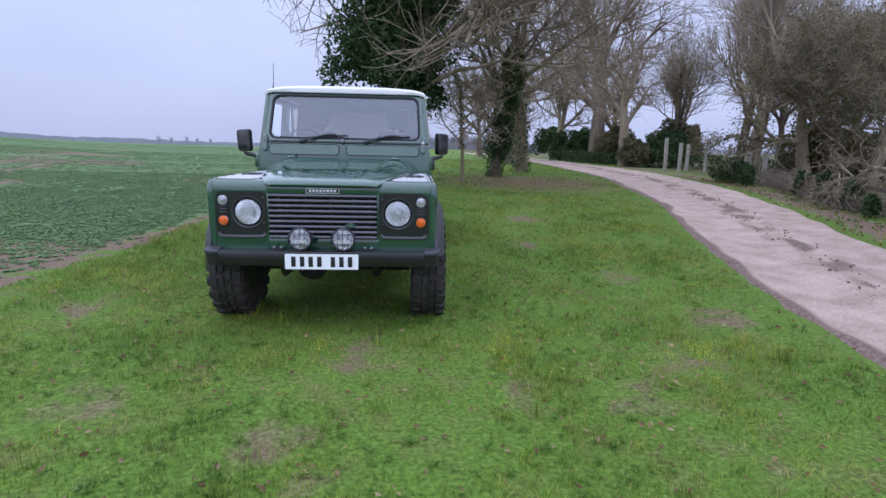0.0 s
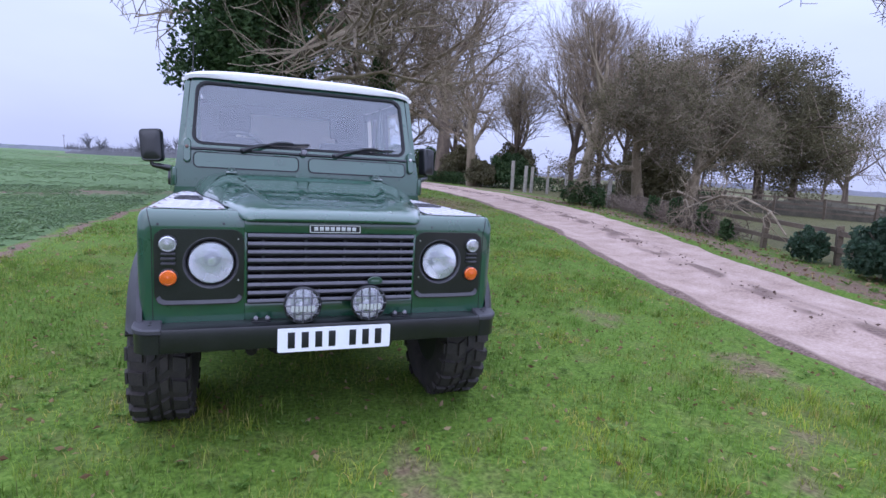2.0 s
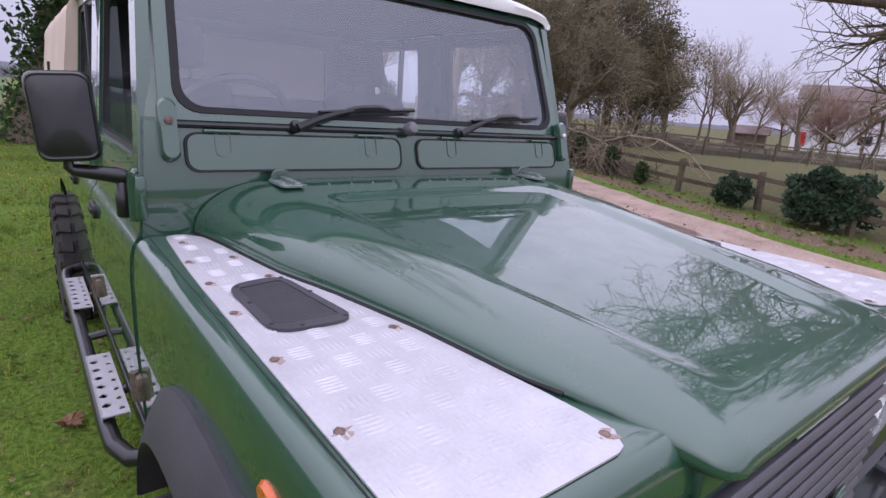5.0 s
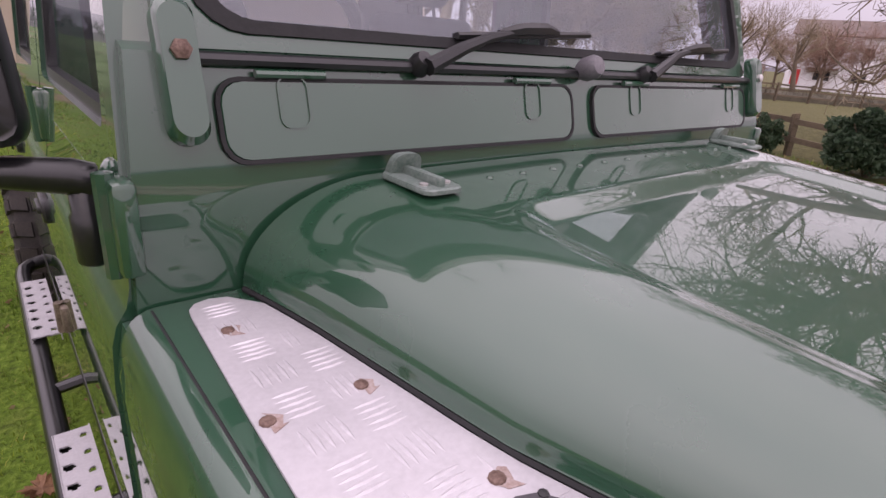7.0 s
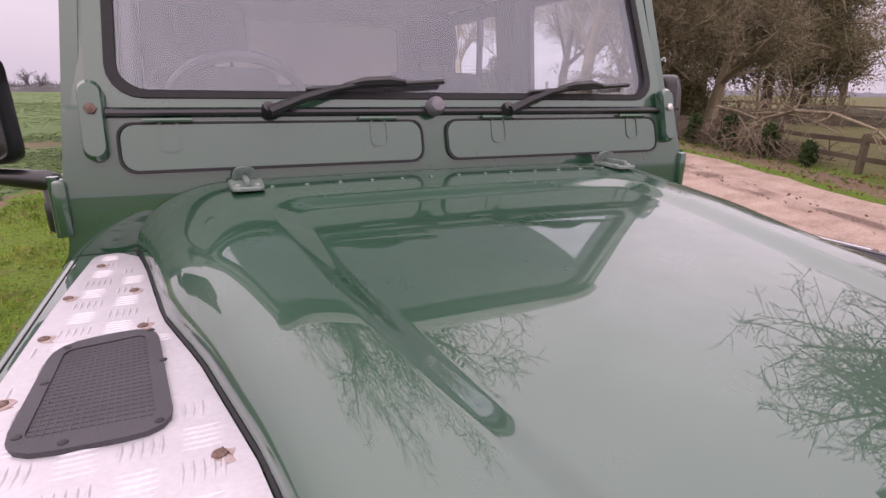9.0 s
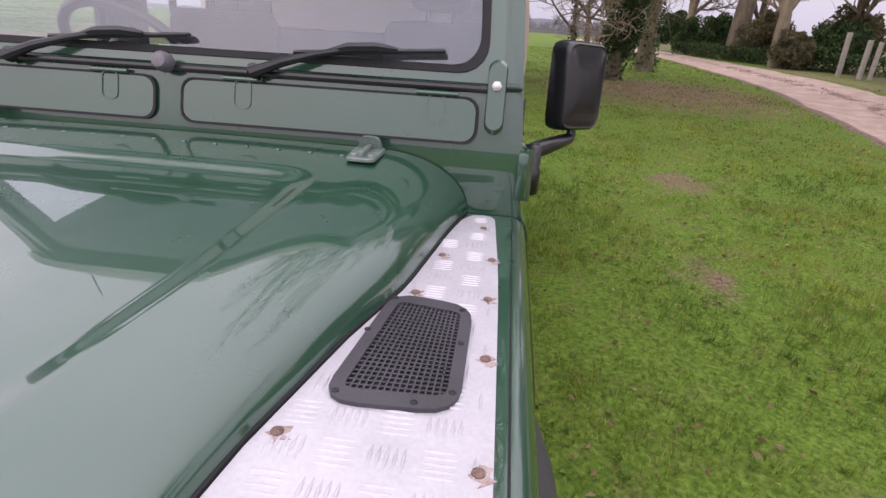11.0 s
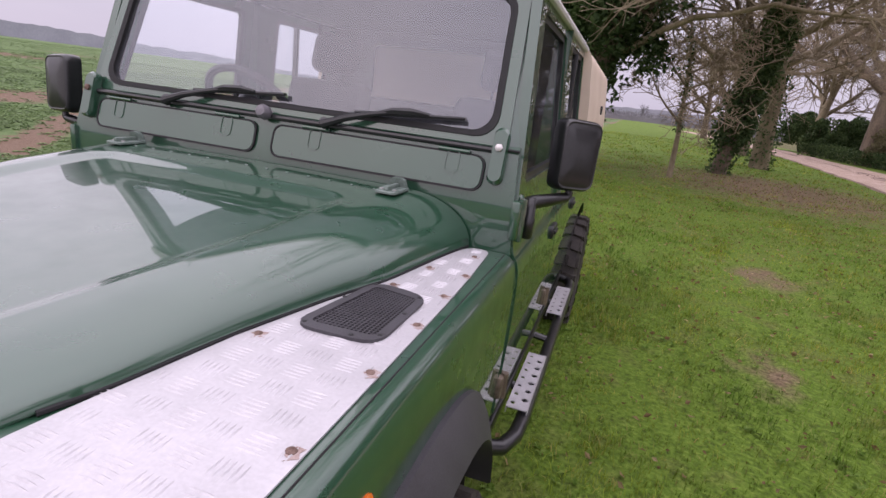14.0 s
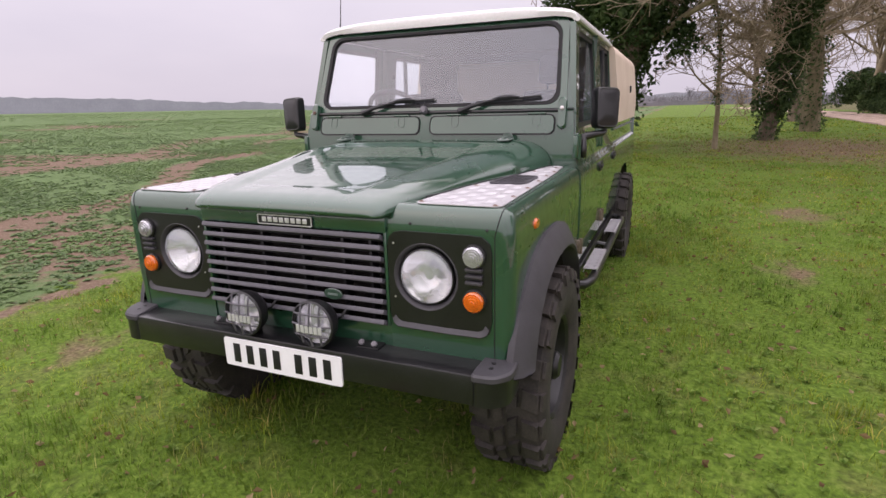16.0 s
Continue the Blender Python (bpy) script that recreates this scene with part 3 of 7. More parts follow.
def bonnet_z(x, y):
    """A nearly flat top, rolled down to its sides, with a stepped recess in the middle."""
    w, top = lerp(BON_EDGE, y), lerp(BON_TOP, y)
    roll, rim = lerp(BON_ROLL, y), lerp(BON_RIM, y)
    u = min(1.0, max(0.0, (abs(x) - (w - roll)) / roll))
    top -= 0.004 * (x / 0.5) ** 2
    z = rim + (top - rim) * math.sqrt(max(0.0, 1 - u * u))
    qx, qy = abs(x) - (lerp(DIP_HALF, y) + DIP_WIDE[-1 if x < 0 else 1] - DIP_TURN), y - (DIP_REAR - DIP_TURN)
    d = math.hypot(max(qx, 0), max(qy, 0)) + min(max(qx, qy), 0) - DIP_TURN
    t = min(1.0, max(0.0, -d / DIP_SLOPE))
    t = 0.65 * t + 0.35 * t * t * (3 - 2 * t)
    return z - DIP_DEEP * t * min(1.0, max(0.0, (y - 0.13) / 0.12))


def build_bonnet():
    bm = bmesh.new()
    ys = [0.066, 0.068, 0.071, 0.076, 0.082, 0.090, 0.10, 0.112, 0.125, 0.14, 0.155, 0.17, 0.19, 0.21, 0.23, 0.25, 0.28, 0.31, 0.36, 0.43] + [0.5 + 0.06 * i for i in range(9)]
    ys += [1.02, 1.04, 1.056, 1.066, 1.074, 1.082, 1.088, 1.093, 1.097, 1.101, 1.107, 1.113, 1.119, 1.125, 1.131, 1.136, 1.140, 1.144, 1.15, 1.18, 1.22, 1.27, 1.318]
    inner = [0.33 * k / 9 for k in range(9)] + [0.33, 0.34, 0.35, 0.353, 0.357, 0.361, 0.368, 0.376, 0.384, 0.391, 0.397, 0.401, 0.405, 0.409]
    n = 2 * (len(inner) - 1 + 22)

    def columns(y, s):
        """Across one half: the recess and its step, the flat, then the roll to the edge."""
        w = lerp(BON_EDGE, y)
        start = min(lerp(DIP_HALF, y) + DIP_WIDE[s] + 0.004, w * 0.80)
        xs = [v * start / 0.409 for v in inner]
        bend = max(start + 0.004, w - lerp(BON_ROLL, y))
        xs += [start + (bend - start) * k / 4 for k in range(1, 5)]
        return xs + [bend + (w - bend) * math.sin(math.pi / 2 * k / 18) for k in range(1, 19)]

    half = {s: [columns(y, s) for y in ys] for s in (-1, 1)}

    def top(i, j):
        k = j - n // 2
        x = math.copysign(half[-1 if k < 0 else 1][i][abs(k)], k)
        return Vector((x, ys[i], bonnet_z(x, ys[i])))
    g = sheet(bm, top, len(ys) - 1, n)
    # one rolled skirt along the left side, round the nose and back along the right side
    rim = [g[i][0] for i in range(len(ys) - 1, 0, -1)] + g[0] + [g[i][n] for i in range(1, len(ys))]
    ways = []
    for k, v in enumerate(rim):
        a, b = rim[max(0, k - 2)].co, rim[min(len(rim) - 1, k + 2)].co
        t = Vector((b.x - a.x, b.y - a.y, 0)).normalized()
        ways.append(Vector((t.y, -t.x, 0)))
    rows = [rim]
    for out, down in ((0.001, 0.2), (0.0, 0.5), (-0.004, 0.8), (-0.010, 1.0)):
        row = []
        for v, w in zip(rim, ways):
            foot = lerp(((0.066, 1.066), (0.15, 1.076), (0.24, 1.103), (0.3, 1.112)), v.co.y)
            row.append(bm.verts.new((v.co.x + w.x * out, v.co.y + w.y * out, v.co.z + (foot - v.co.z) * down)))
        rows.append(row)
    bridge(bm, rows, closed=False)
    back = [bm.verts.new((v.co.x, v.co.y + 0.004, v.co.z - 0.03)) for v in g[-1]]
    bridge(bm, [g[-1], back], closed=False)
    lid = part("bonnet", bm, PAINT, car, "glossy dark green bonnet with a recessed centre", smooth=50)
    # added black tubes draw the shadow in the gap under the bonnet's edges
    for s in (-1, 1):
        bm = bmesh.new()
        tube(bm, [(s * (lerp(BON_EDGE, y) + 0.001), y, 1.1125) for y in np.linspace(0.27, 1.315, 24)], 0.0042, 6)
        part("bonnet_gap_shade", bm, SEAL, lid)
    return lid


bonnet = build_bonnet()


def arch_z(y, centre, half, top, foot):
    """The lower edge of a wing above its wheel."""
    u = abs(y - centre) / half
    return foot if u >= 1 else foot + (top - foot) * (1 - u ** 2.6) ** (1 / 2.6)


def side_x(z):
    """Half the width of the barrel-sided body at a height."""
    return lerp(((0.4, 0.80), (0.62, 0.822), (0.85, 0.830), (1.0, 0.830), (1.06, 0.826), (1.085, 0.819), (1.105, 0.806), (1.13, 0.800), (1.22, 0.796)), z)


def build_wing(s):
    m = mir(s)
    bm = bmesh.new()
    # the nose rolls back over the lamps: how far back, how far in and how far down
    stations = [(0.112 + 0.042 * (1 - math.cos(a)), 0.035 * (1 - math.sin(a)), 0.077 * (1 - math.sin(a))) for a in (radians(9 * i) for i in range(11))]
    stations += [(y, 0.0, 0.0) for y in np.linspace(0.18, 1.325, 40)]

    def section(y, inset, drop):
        foot = arch_z(y, AXLE_F, 0.46, 0.865, 0.60)
        high = 1.070 - drop
        pts = [(min(side_x(foot + (high - foot) * k / 7), 0.829) - inset, foot + (high - foot) * k / 7) for k in range(8)]
        for k in range(1, 7):
            a = radians(15 * k)
            pts.append((0.783 + 0.038 * math.cos(a) - inset, high + 0.001 + 0.038 * math.sin(a)))
        for k in range(1, 5):
            pts.append((0.783 - inset - (0.383 - inset) * k / 4, 1.109 - drop))
        return pts
    rows = [[bm.verts.new(m(x, y, z)) for x, z in section(*st)] for st in stations for y in st[:1]]
    bridge(bm, rows, closed=False)
    face = [(0.40, 0.60)] + [(side_x(z) - 0.0345, z) for z in (0.60, 0.66, 0.75, 0.85, 0.93, 0.99)] + [(0.748 + 0.038 * math.cos(radians(a)), 0.994 + 0.038 * math.sin(radians(a))) for a in range(15, 91, 15)] + [(0.40, 1.032)]
    hoop(bm, rays_out(face, (0.537, 0.877), 144), circle((0.537, 0.877), 0.1145, 144), lambda u, v, w: m(u, 0.112 + w, v), 0.004)
    # the inner valance and back
    box(bm, *sorted((s * 0.41, s * 0.778)), 0.205, 0.21, 0.62, 1.055)
    box(bm, s * 0.40 - 0.004, s * 0.40 + 0.004, 0.155, 1.3, 0.60, 1.098)
    wing = part("front_wing", bm, PAINT, car, smooth=40)
    # one seam runs along the top, over the nose and down the front
    seam = [(0.789, y, 1.1082) for y in np.linspace(1.318, 0.165, 10)]
    for y, inset, drop in reversed(stations[:11]):
        x = 0.789 - inset * 0.54
        seam.append((x, y - 0.0006, 1.071 - drop + math.sqrt(0.038 ** 2 - (x - 0.783 + inset) ** 2)))
    seam += [(0.770, 0.1114, z) for z in (0.98, 0.85, 0.72, 0.61)]
    bm = bmesh.new()
    tube(bm, [m(*p) for p in seam], 0.0016, 5)
    part("panel_seam", bm, SEAL, wing)
    for x, z in ((0.745, 1.045), (0.485, 1.052)):
        bm = bmesh.new()
        lathe(bm, [(0.005, 0), (0.005, 0.002), (0.0025, 0.003), (0, 0.003)], facing(s * x, 0.113, z, (0, -1, 0.2)), 8)
        part("wing_screw", bm, BLACK, wing)
    return wing


def build_arch(s, centre, name="wheel_arch_flare", far=0.0):
    """The wide plastic brow over a wheel."""
    m = mir(s)
    bm = bmesh.new()
    loops = []
    for k in range(33):
        a = math.pi * (-0.06 + 1.12 * k / 32)
        c, si = math.cos(a), math.sin(a)
        p = lambda q: math.copysign(abs(q) ** (2 / 2.5), q)
        y0, z0 = centre - p(c) * 0.46, 0.42 + p(si) * 0.445
        y1, z1 = centre - p(c) * 0.545, 0.42 + p(si) * 0.535
        z0, z1 = max(z0, 0.57), max(z1, 0.57)
        xin = side_x(max(z1, 0.6)) - 0.012
        loops.append([bm.verts.new(m(x, y, z)) for x, y, z in (
            (xin, y1, z1), (xin + 0.022, y1, z1), (0.862 - far, y0 * 0.35 + y1 * 0.65, z0 * 0.35 + z1 * 0.65), (0.884 - far, y0 * 0.9 + y1 * 0.1, z0 * 0.9 + z1 * 0.1),
            (0.887 - far, y0, z0), (0.878 - far, y0 * 1.02 - centre * 0.02, z0 - 0.012), (0.79, y0, z0 - 0.005))])
    bridge(bm, loops, closed=False)
    return part(name, bm, GREYBLACK, car, "grey-black plastic wheel arch flare", smooth=40)


def build_liner(s, centre):
    m = mir(s)
    bm = bmesh.new()
    loops = []
    for k in range(17):
        a = math.pi * k / 16
        y, z = centre - math.cos(a) * 0.47, 0.42 + math.sin(a) * 0.45
        loops.append([bm.verts.new(m(0.82, y, max(z, 0.5))), bm.verts.new(m(0.45, y, max(z, 0.5)))])
    bridge(bm, loops, closed=False)
    box(bm, *sorted((s * 0.44, s * 0.45)), centre - 0.48, centre + 0.48, 0.45, 0.88)
    return part("wheel_arch_liner", bm, UNDER, car)


for s in (-1, 1):
    build_wing(s)
    build_arch(s, AXLE_F)
    bm = bmesh.new()
    slab(bm, rrect(0.69, 0.885, 0.30, 0.74, 0.02, 3), lambda u, v, w: Vector((s * u, 3.90 + w, v)), 0.012, 0.003)
    part("mud_flap", bm, BLACK, car, "black rubber mud flap")
    build_liner(s, AXLE_F)
    build_liner(s, AXLE_R)


TREADS = 22


def tyre_meshes():
    bm = bmesh.new()
    R = TYRE_R
    prof = [(0.205, -0.10), (0.225, -0.118), (0.27, -0.132), (0.33, -0.135), (R - 0.04, -0.128), (R - 0.016, -0.112), (R - 0.012, -0.06), (R - 0.012, 0.06),
            (R - 0.016, 0.112), (R - 0.04, 0.128), (0.33, 0.135), (0.27, 0.132), (0.225, 0.118), (0.205, 0.10)]
    lathe(bm, prof, Matrix.Identity(4), 48)
    for f in [f for f in bm.faces if len(f.verts) > 4]:
        bm.faces.remove(f)
    blocks = []

    def lug(a, h0, h1, da, skew, r0, r1):
        """A tread block between two heights across the tread, and the turn of its first copy."""
        vs, bm = [], bmesh.new()
        for r in (r0, r1):
            ease = 0.006 if r == r1 else 0.0
            for h, sk in ((h0 + ease, 0), (h1 - ease, skew)):
                for q in (-da / 2 + ease * 1.5, da / 2 - ease * 1.5):
                    vs.append(bm.verts.new((r * math.cos(q + sk), r * math.sin(q + sk), h)))
        a0, a1, b0, b1, c0, c1, d0, d1 = vs
        for f in ((c0, c1, d1, d0), (a0, a1, c1, c0), (b0, d0, d1, b1), (a0, c0, d0, b0), (a1, b1, d1, c1)):
            bm.faces.new(f)
        bmesh.ops.recalc_face_normals(bm, faces=bm.faces)
        me = bpy.data.meshes.new("tread_block")
        bm.to_mesh(me)
        bm.free()
        blocks.append((finish(me, RUBBER, 30), a))
    for q, (h0, h1) in enumerate(((0.056, 0.124), (-0.124, -0.056))):
        lug(q * math.pi / TREADS, h0, h1, 0.175, 0.03, R - 0.020, R + 0.004)
        lug(q * math.pi / TREADS + 0.02, 0.118 if q == 0 else -0.140, 0.140 if q == 0 else -0.118, 0.16, 0, R - 0.048, R - 0.006)
    lug(0.05, 0.004, 0.048, 0.20, -0.06, R - 0.016, R + 0.002)
    lug(0.19, -0.048, -0.004, 0.20, -0.06, R - 0.016, R + 0.002)
    bmesh.ops.recalc_face_normals(bm, faces=bm.faces)
    tyre = bpy.data.meshes.new("tyre")
    bm.to_mesh(tyre)
    bm.free()
    finish(tyre, RUBBER, 30)
    bm = bmesh.new()
    lathe(bm, [(0.207, -0.10), (0.212, 0.098), (0.218, 0.108), (0.210, 0.112), (0.196, 0.10), (0.185, 0.06), (0.165, 0.045), (0.14, 0.055), (0.10, 0.06), (0.075, 0.052), (0.06, 0.052), (0.058, 0.10), (0.045, 0.115), (0.0, 0.115)], Matrix.Identity(4), 40)
    rim = bpy.data.meshes.new("rim")
    bmesh.ops.recalc_face_normals(bm, faces=bm.faces)
    bm.to_mesh(rim)
    bm.free()
    finish(rim, BLACK, 30)
    bm = bmesh.new()
    lathe(bm, [(0.013, 0.0), (0.013, 0.018), (0.009, 0.024), (0.0, 0.024)], Matrix.Identity(4), 6)
    nut = bpy.data.meshes.new("wheel_nut")
    bm.to_mesh(nut)
    bm.free()
    finish(nut, STEEL, 30)
    return tyre, rim, nut, blocks


TYRE_ME, RIM_ME, NUT_ME, BLOCKS = tyre_meshes()
for s in (-1, 1):
    for y in (AXLE_F, AXLE_R):
        at = Matrix.Translation((s * TRACK, y, TYRE_R - 0.035)) @ Matrix.Rotation(s * math.pi / 2, 4, "Y")
        rim = put(new("wheel", RIM_ME), car)
        rim.matrix_basis = at
        tyre = new("tyre", TYRE_ME)
        tyre.parent = rim
        for me, a in BLOCKS:
            for k in range(TREADS):
                block = new("tread_block", me)
                block.parent = rim
                block.matrix_basis = Matrix.Rotation(a + 2 * math.pi * k / TREADS, 4, "Z")
        for k in range(5):
            nut = new("wheel_nut", NUT_ME)
            nut.parent = rim
            nut.location = (0.082 * math.cos(k * 1.2566), 0.082 * math.sin(k * 1.2566), 0.05)

bm = bmesh.new()
box(bm, -0.36, -0.28, 0.15, 4.9, 0.52, 0.62, 0.01)
box(bm, 0.28, 0.36, 0.15, 4.9, 0.52, 0.62, 0.01)
for y in (0.3, 1.6, 2.6, 4.8):
    box(bm, -0.3, 0.3, y, y + 0.08, 0.53, 0.61, 0.01)
part("chassis_frame", bm, UNDER, car)
for y in (AXLE_F, AXLE_R):
    bm = bmesh.new()
    tube(bm, [(-0.62, y, 0.39), (0.62, y, 0.39)], 0.05, 12)
    lathe(bm, [(0.0, -0.1), (0.08, -0.09), (0.13, -0.04), (0.13, 0.04), (0.08, 0.09), (0, 0.1)], facing(-0.18, y, 0.39, (0, 1, 0)), 16)
    part("axle", bm, UNDER, car)
bm = bmesh.new()
tube(bm, [(-0.55, 0.56, 0.42), (0.55, 0.56, 0.42)], 0.018, 8)
tube(bm, [(-0.36, 0.3, 0.5), (-0.36, 0.42, 0.36), (-0.36, 0.7, 0.36)], 0.03, 8)
tube(bm, [(0.36, 0.3, 0.5), (0.36, 0.42, 0.36), (0.36, 0.7, 0.36)], 0.03, 8)
part("steering_linkage", bm, UNDER, car)
bm = bmesh.new()
box(bm, -0.40, 0.40, 0.30, 1.25, 0.55, 1.06)
part("engine_block", bm, UNDER, car)
bm = bmesh.new()
box(bm, -0.78, 0.78, 1.30, 4.95, 0.60, 0.64)
part("floor_pan", bm, UNDER, car)


# ---- nose ----
bm = bmesh.new()
box(bm, -0.40, 0.40, 0.100, 0.135, 1.014, 1.072, 0.006)
box(bm, -0.40, 0.40, 0.115, 0.135, 0.60, 0.692, 0.004)
box(bm, -0.40, -0.388, 0.104, 0.135, 0.69, 1.03, 0.003)
box(bm, 0.388, 0.40, 0.104, 0.135, 0.69, 1.03, 0.003)
part("front_panel", bm, PAINT, car)
bm = bmesh.new()
box(bm, -0.39, 0.39, 0.19, 0.20, 0.60, 1.03)
grille = part("radiator_grille", bm, UNDER, car, "black slatted plastic radiator grille")
SLATS = 9
for i in range(SLATS):
    bm = bmesh.new()
    z = 0.698 + i * (0.998 - 0.698) / (SLATS - 1)
    m4 = Matrix.Translation((0, 0.105, z)) @ Matrix.Rotation(radians(-24), 4, "X")
    box(bm, -0.386, 0.386, -0.022, 0.03, -0.0085, 0.0085, 0.003, 2, m4)
    part("grille_slat", bm, SLATPLASTIC, grille)
for x in (-0.32, -0.13, 0.05, 0.22, 0.33):
    bm = bmesh.new()
    box(bm, x - 0.006, x + 0.006, 0.115, 0.16, 0.69, 1.015, 0.002)
    part("grille_upright", bm, BLACK, grille)

bm = bmesh.new()
slab(bm, rrect(-0.118, 0.118, 1.020, 1.056, 0.004, 2), lambda u, v, w: Vector((u, 0.099 - w, v)), 0.006, 0.001)
badge = part("bonnet_badge", bm, INK, car, "black name badge with silver rim and bars")
bm = bmesh.new()
hoop(bm, rrect(-0.118, 0.118, 1.020, 1.056, 0.004, 2), rrect(-0.114, 0.114, 1.0235, 1.0525, 0.003, 2), lambda u, v, w: Vector((u, 0.092 - w, v)), 0.002)
part("badge_rim", bm, SILVER, badge)
for i in range(8):
    bm = bmesh.new()
    x = -0.098 + i * 0.0252
    box(bm, x, x + 0.0185, 0.0905, 0.093, 1.029, 1.047, 0.001)
    part("badge_bar", bm, SILVER, badge)
bm = bmesh.new()
slab(bm, [(0.195 + 0.037 * math.cos(a), 0.792 + 0.02 * math.sin(a)) for a in (2 * math.pi * k / 24 for k in range(24))], lambda u, v, w: Vector((u, 0.078 - w, v)), 0.006, 0.002)
oval = part("oval_badge", bm, GREENBADGE, car, "small oval green badge")
bm = bmesh.new()
box(bm, 0.175, 0.215, 0.0705, 0.072, 0.788, 0.796)
part("oval_badge_bar", bm, CASTING, oval)


def build_lamps(s):
    m = mir(s)
    flat = lambda y: (lambda u, v, w: m(u, y - w, v))
    bm = bmesh.new()
    hoop(bm, rays_out(rpoly(((0.402, 0.690), (0.762, 0.690), (0.762, 1.027), (0.402, 1.027)), 0.05), (0.537, 0.877)), circle((0.537, 0.877), 0.113), flat(0.114), 0.008)
    panel = part("headlamp_surround", bm, BLACKPAINT, car, "black plastic headlamp surround")
    # the lip along its foot leans back, so that its top catches the sky
    bm = bmesh.new()
    loops = []
    for x, z, deep in ((0.416, 0.724, 0.001), (0.424, 0.710, 0.006), (0.440, 0.702, 0.011), (0.60, 0.7005, 0.012), (0.722, 0.702, 0.011), (0.740, 0.710, 0.006), (0.748, 0.726, 0.001)):
        lean = (x - 0.585) * 0.04
        loops.append([bm.verts.new(m(x + dx, 0.106 - w, z + dz)) for dx, w, dz in ((lean, -0.002, -0.008), (lean, deep, -0.006), (lean, deep + 0.001, -0.003), (-lean, 0.0, 0.011), (-lean, -0.002, 0.011))])
    bridge(bm, loops)
    for l in (loops[0], loops[-1]):
        bm.faces.new(l)
    part("surround_lip", bm, GREYBLACK, panel)
    for x, z in ((0.425, 0.985), (0.425, 0.80)):
        bm = bmesh.new()
        lathe(bm, [(0.0036, 0), (0.0036, 0.003), (0, 0.0035)], facing(s * x, 0.106, z, (0, -1, 0)), 8)
        part("panel_screw", bm, STEEL, panel)
    face = facing(s * 0.537, 0.118, 0.877, (0, -1, 0))
    bm = bmesh.new()
    lathe(bm, [(0.114, 0.010), (0.115, 0.013), (0.113, 0.014), (0.110, 0.0125), (0.0985, -0.008), (0.0975, -0.03), (0.080, -0.032)], face, 40, False)
    ring = part("headlamp_bowl", bm, GREYBLACK, car, "round clear headlamp in a black ring")
    bm = bmesh.new()
    lathe(bm, [(0.0, -0.07), (0.03, -0.066), (0.06, -0.045), (0.08, -0.015), (0.092, 0.004)], face, 40, False)
    part("reflector", bm, REFLECTOR, ring)
    bm = bmesh.new()
    lathe(bm, [(0.0, -0.02), (0.017, -0.02), (0.02, -0.05)], face, 16, False)
    part("bulb_shield", bm, CHROME, ring)
    bm = bmesh.new()
    lathe(bm, [(0.092, 0.003), (0.088, 0.014), (0.07, 0.022), (0.04, 0.027), (0.0, 0.029)], face, 40, False)
    part("headlamp_lens", bm, LAMPGLASS, ring).visible_shadow = False
    bm = bmesh.new()
    lathe(bm, [(0.0968, -0.02), (0.0968, 0.001), (0.095, 0.004), (0.091, 0.005), (0.090, 0.001)], face, 40, False)
    part("lamp_bezel", bm, BLACK, ring)
    for z, mat, nm, lab in ((0.962, CLEARLENS, "side_light", "round clear side light"), (0.816, AMBER, "indicator", "round amber indicator")):
        bm = bmesh.new()
        f2 = facing(s * 0.706, 0.107, z, (0, -1, 0))
        lathe(bm, [(0.039, 0), (0.039, 0.008), (0.034, 0.010)], f2, 28)
        base = part(nm, bm, BLACK, car, lab)
        bm = bmesh.new()
        lathe(bm, [(0.034, 0.006), (0.034, 0.018), (0.029, 0.024), (0.025, 0.0235), (0.024, 0.027), (0.018, 0.0275), (0.017, 0.031), (0.010, 0.0315), (0.009, 0.035), (0.0, 0.036)], f2, 28)
        part("lens", bm, mat, base)
    for k in range(3):
        bm = bmesh.new()
        z = 0.872 + k * 0.021
        box(bm, *sorted((s * 0.678, s * 0.734)), 0.090, 0.108, z, z + 0.011, 0.003)
        part("vent_slat", bm, GREYBLACK, panel)


for s in (-1, 1):
    build_lamps(s)
    bm = bmesh.new()
    slab(bm, [(0.395 + 0.032 * math.cos(a), 1.015 + 0.02 * math.sin(a)) for a in (2 * math.pi * k / 16 for k in range(16))], lambda u, v, w: Vector((s * (0.820 + w), u, v)), 0.016, 0.006)
    part("side_repeater", bm, AMBER, car, "amber side repeater")

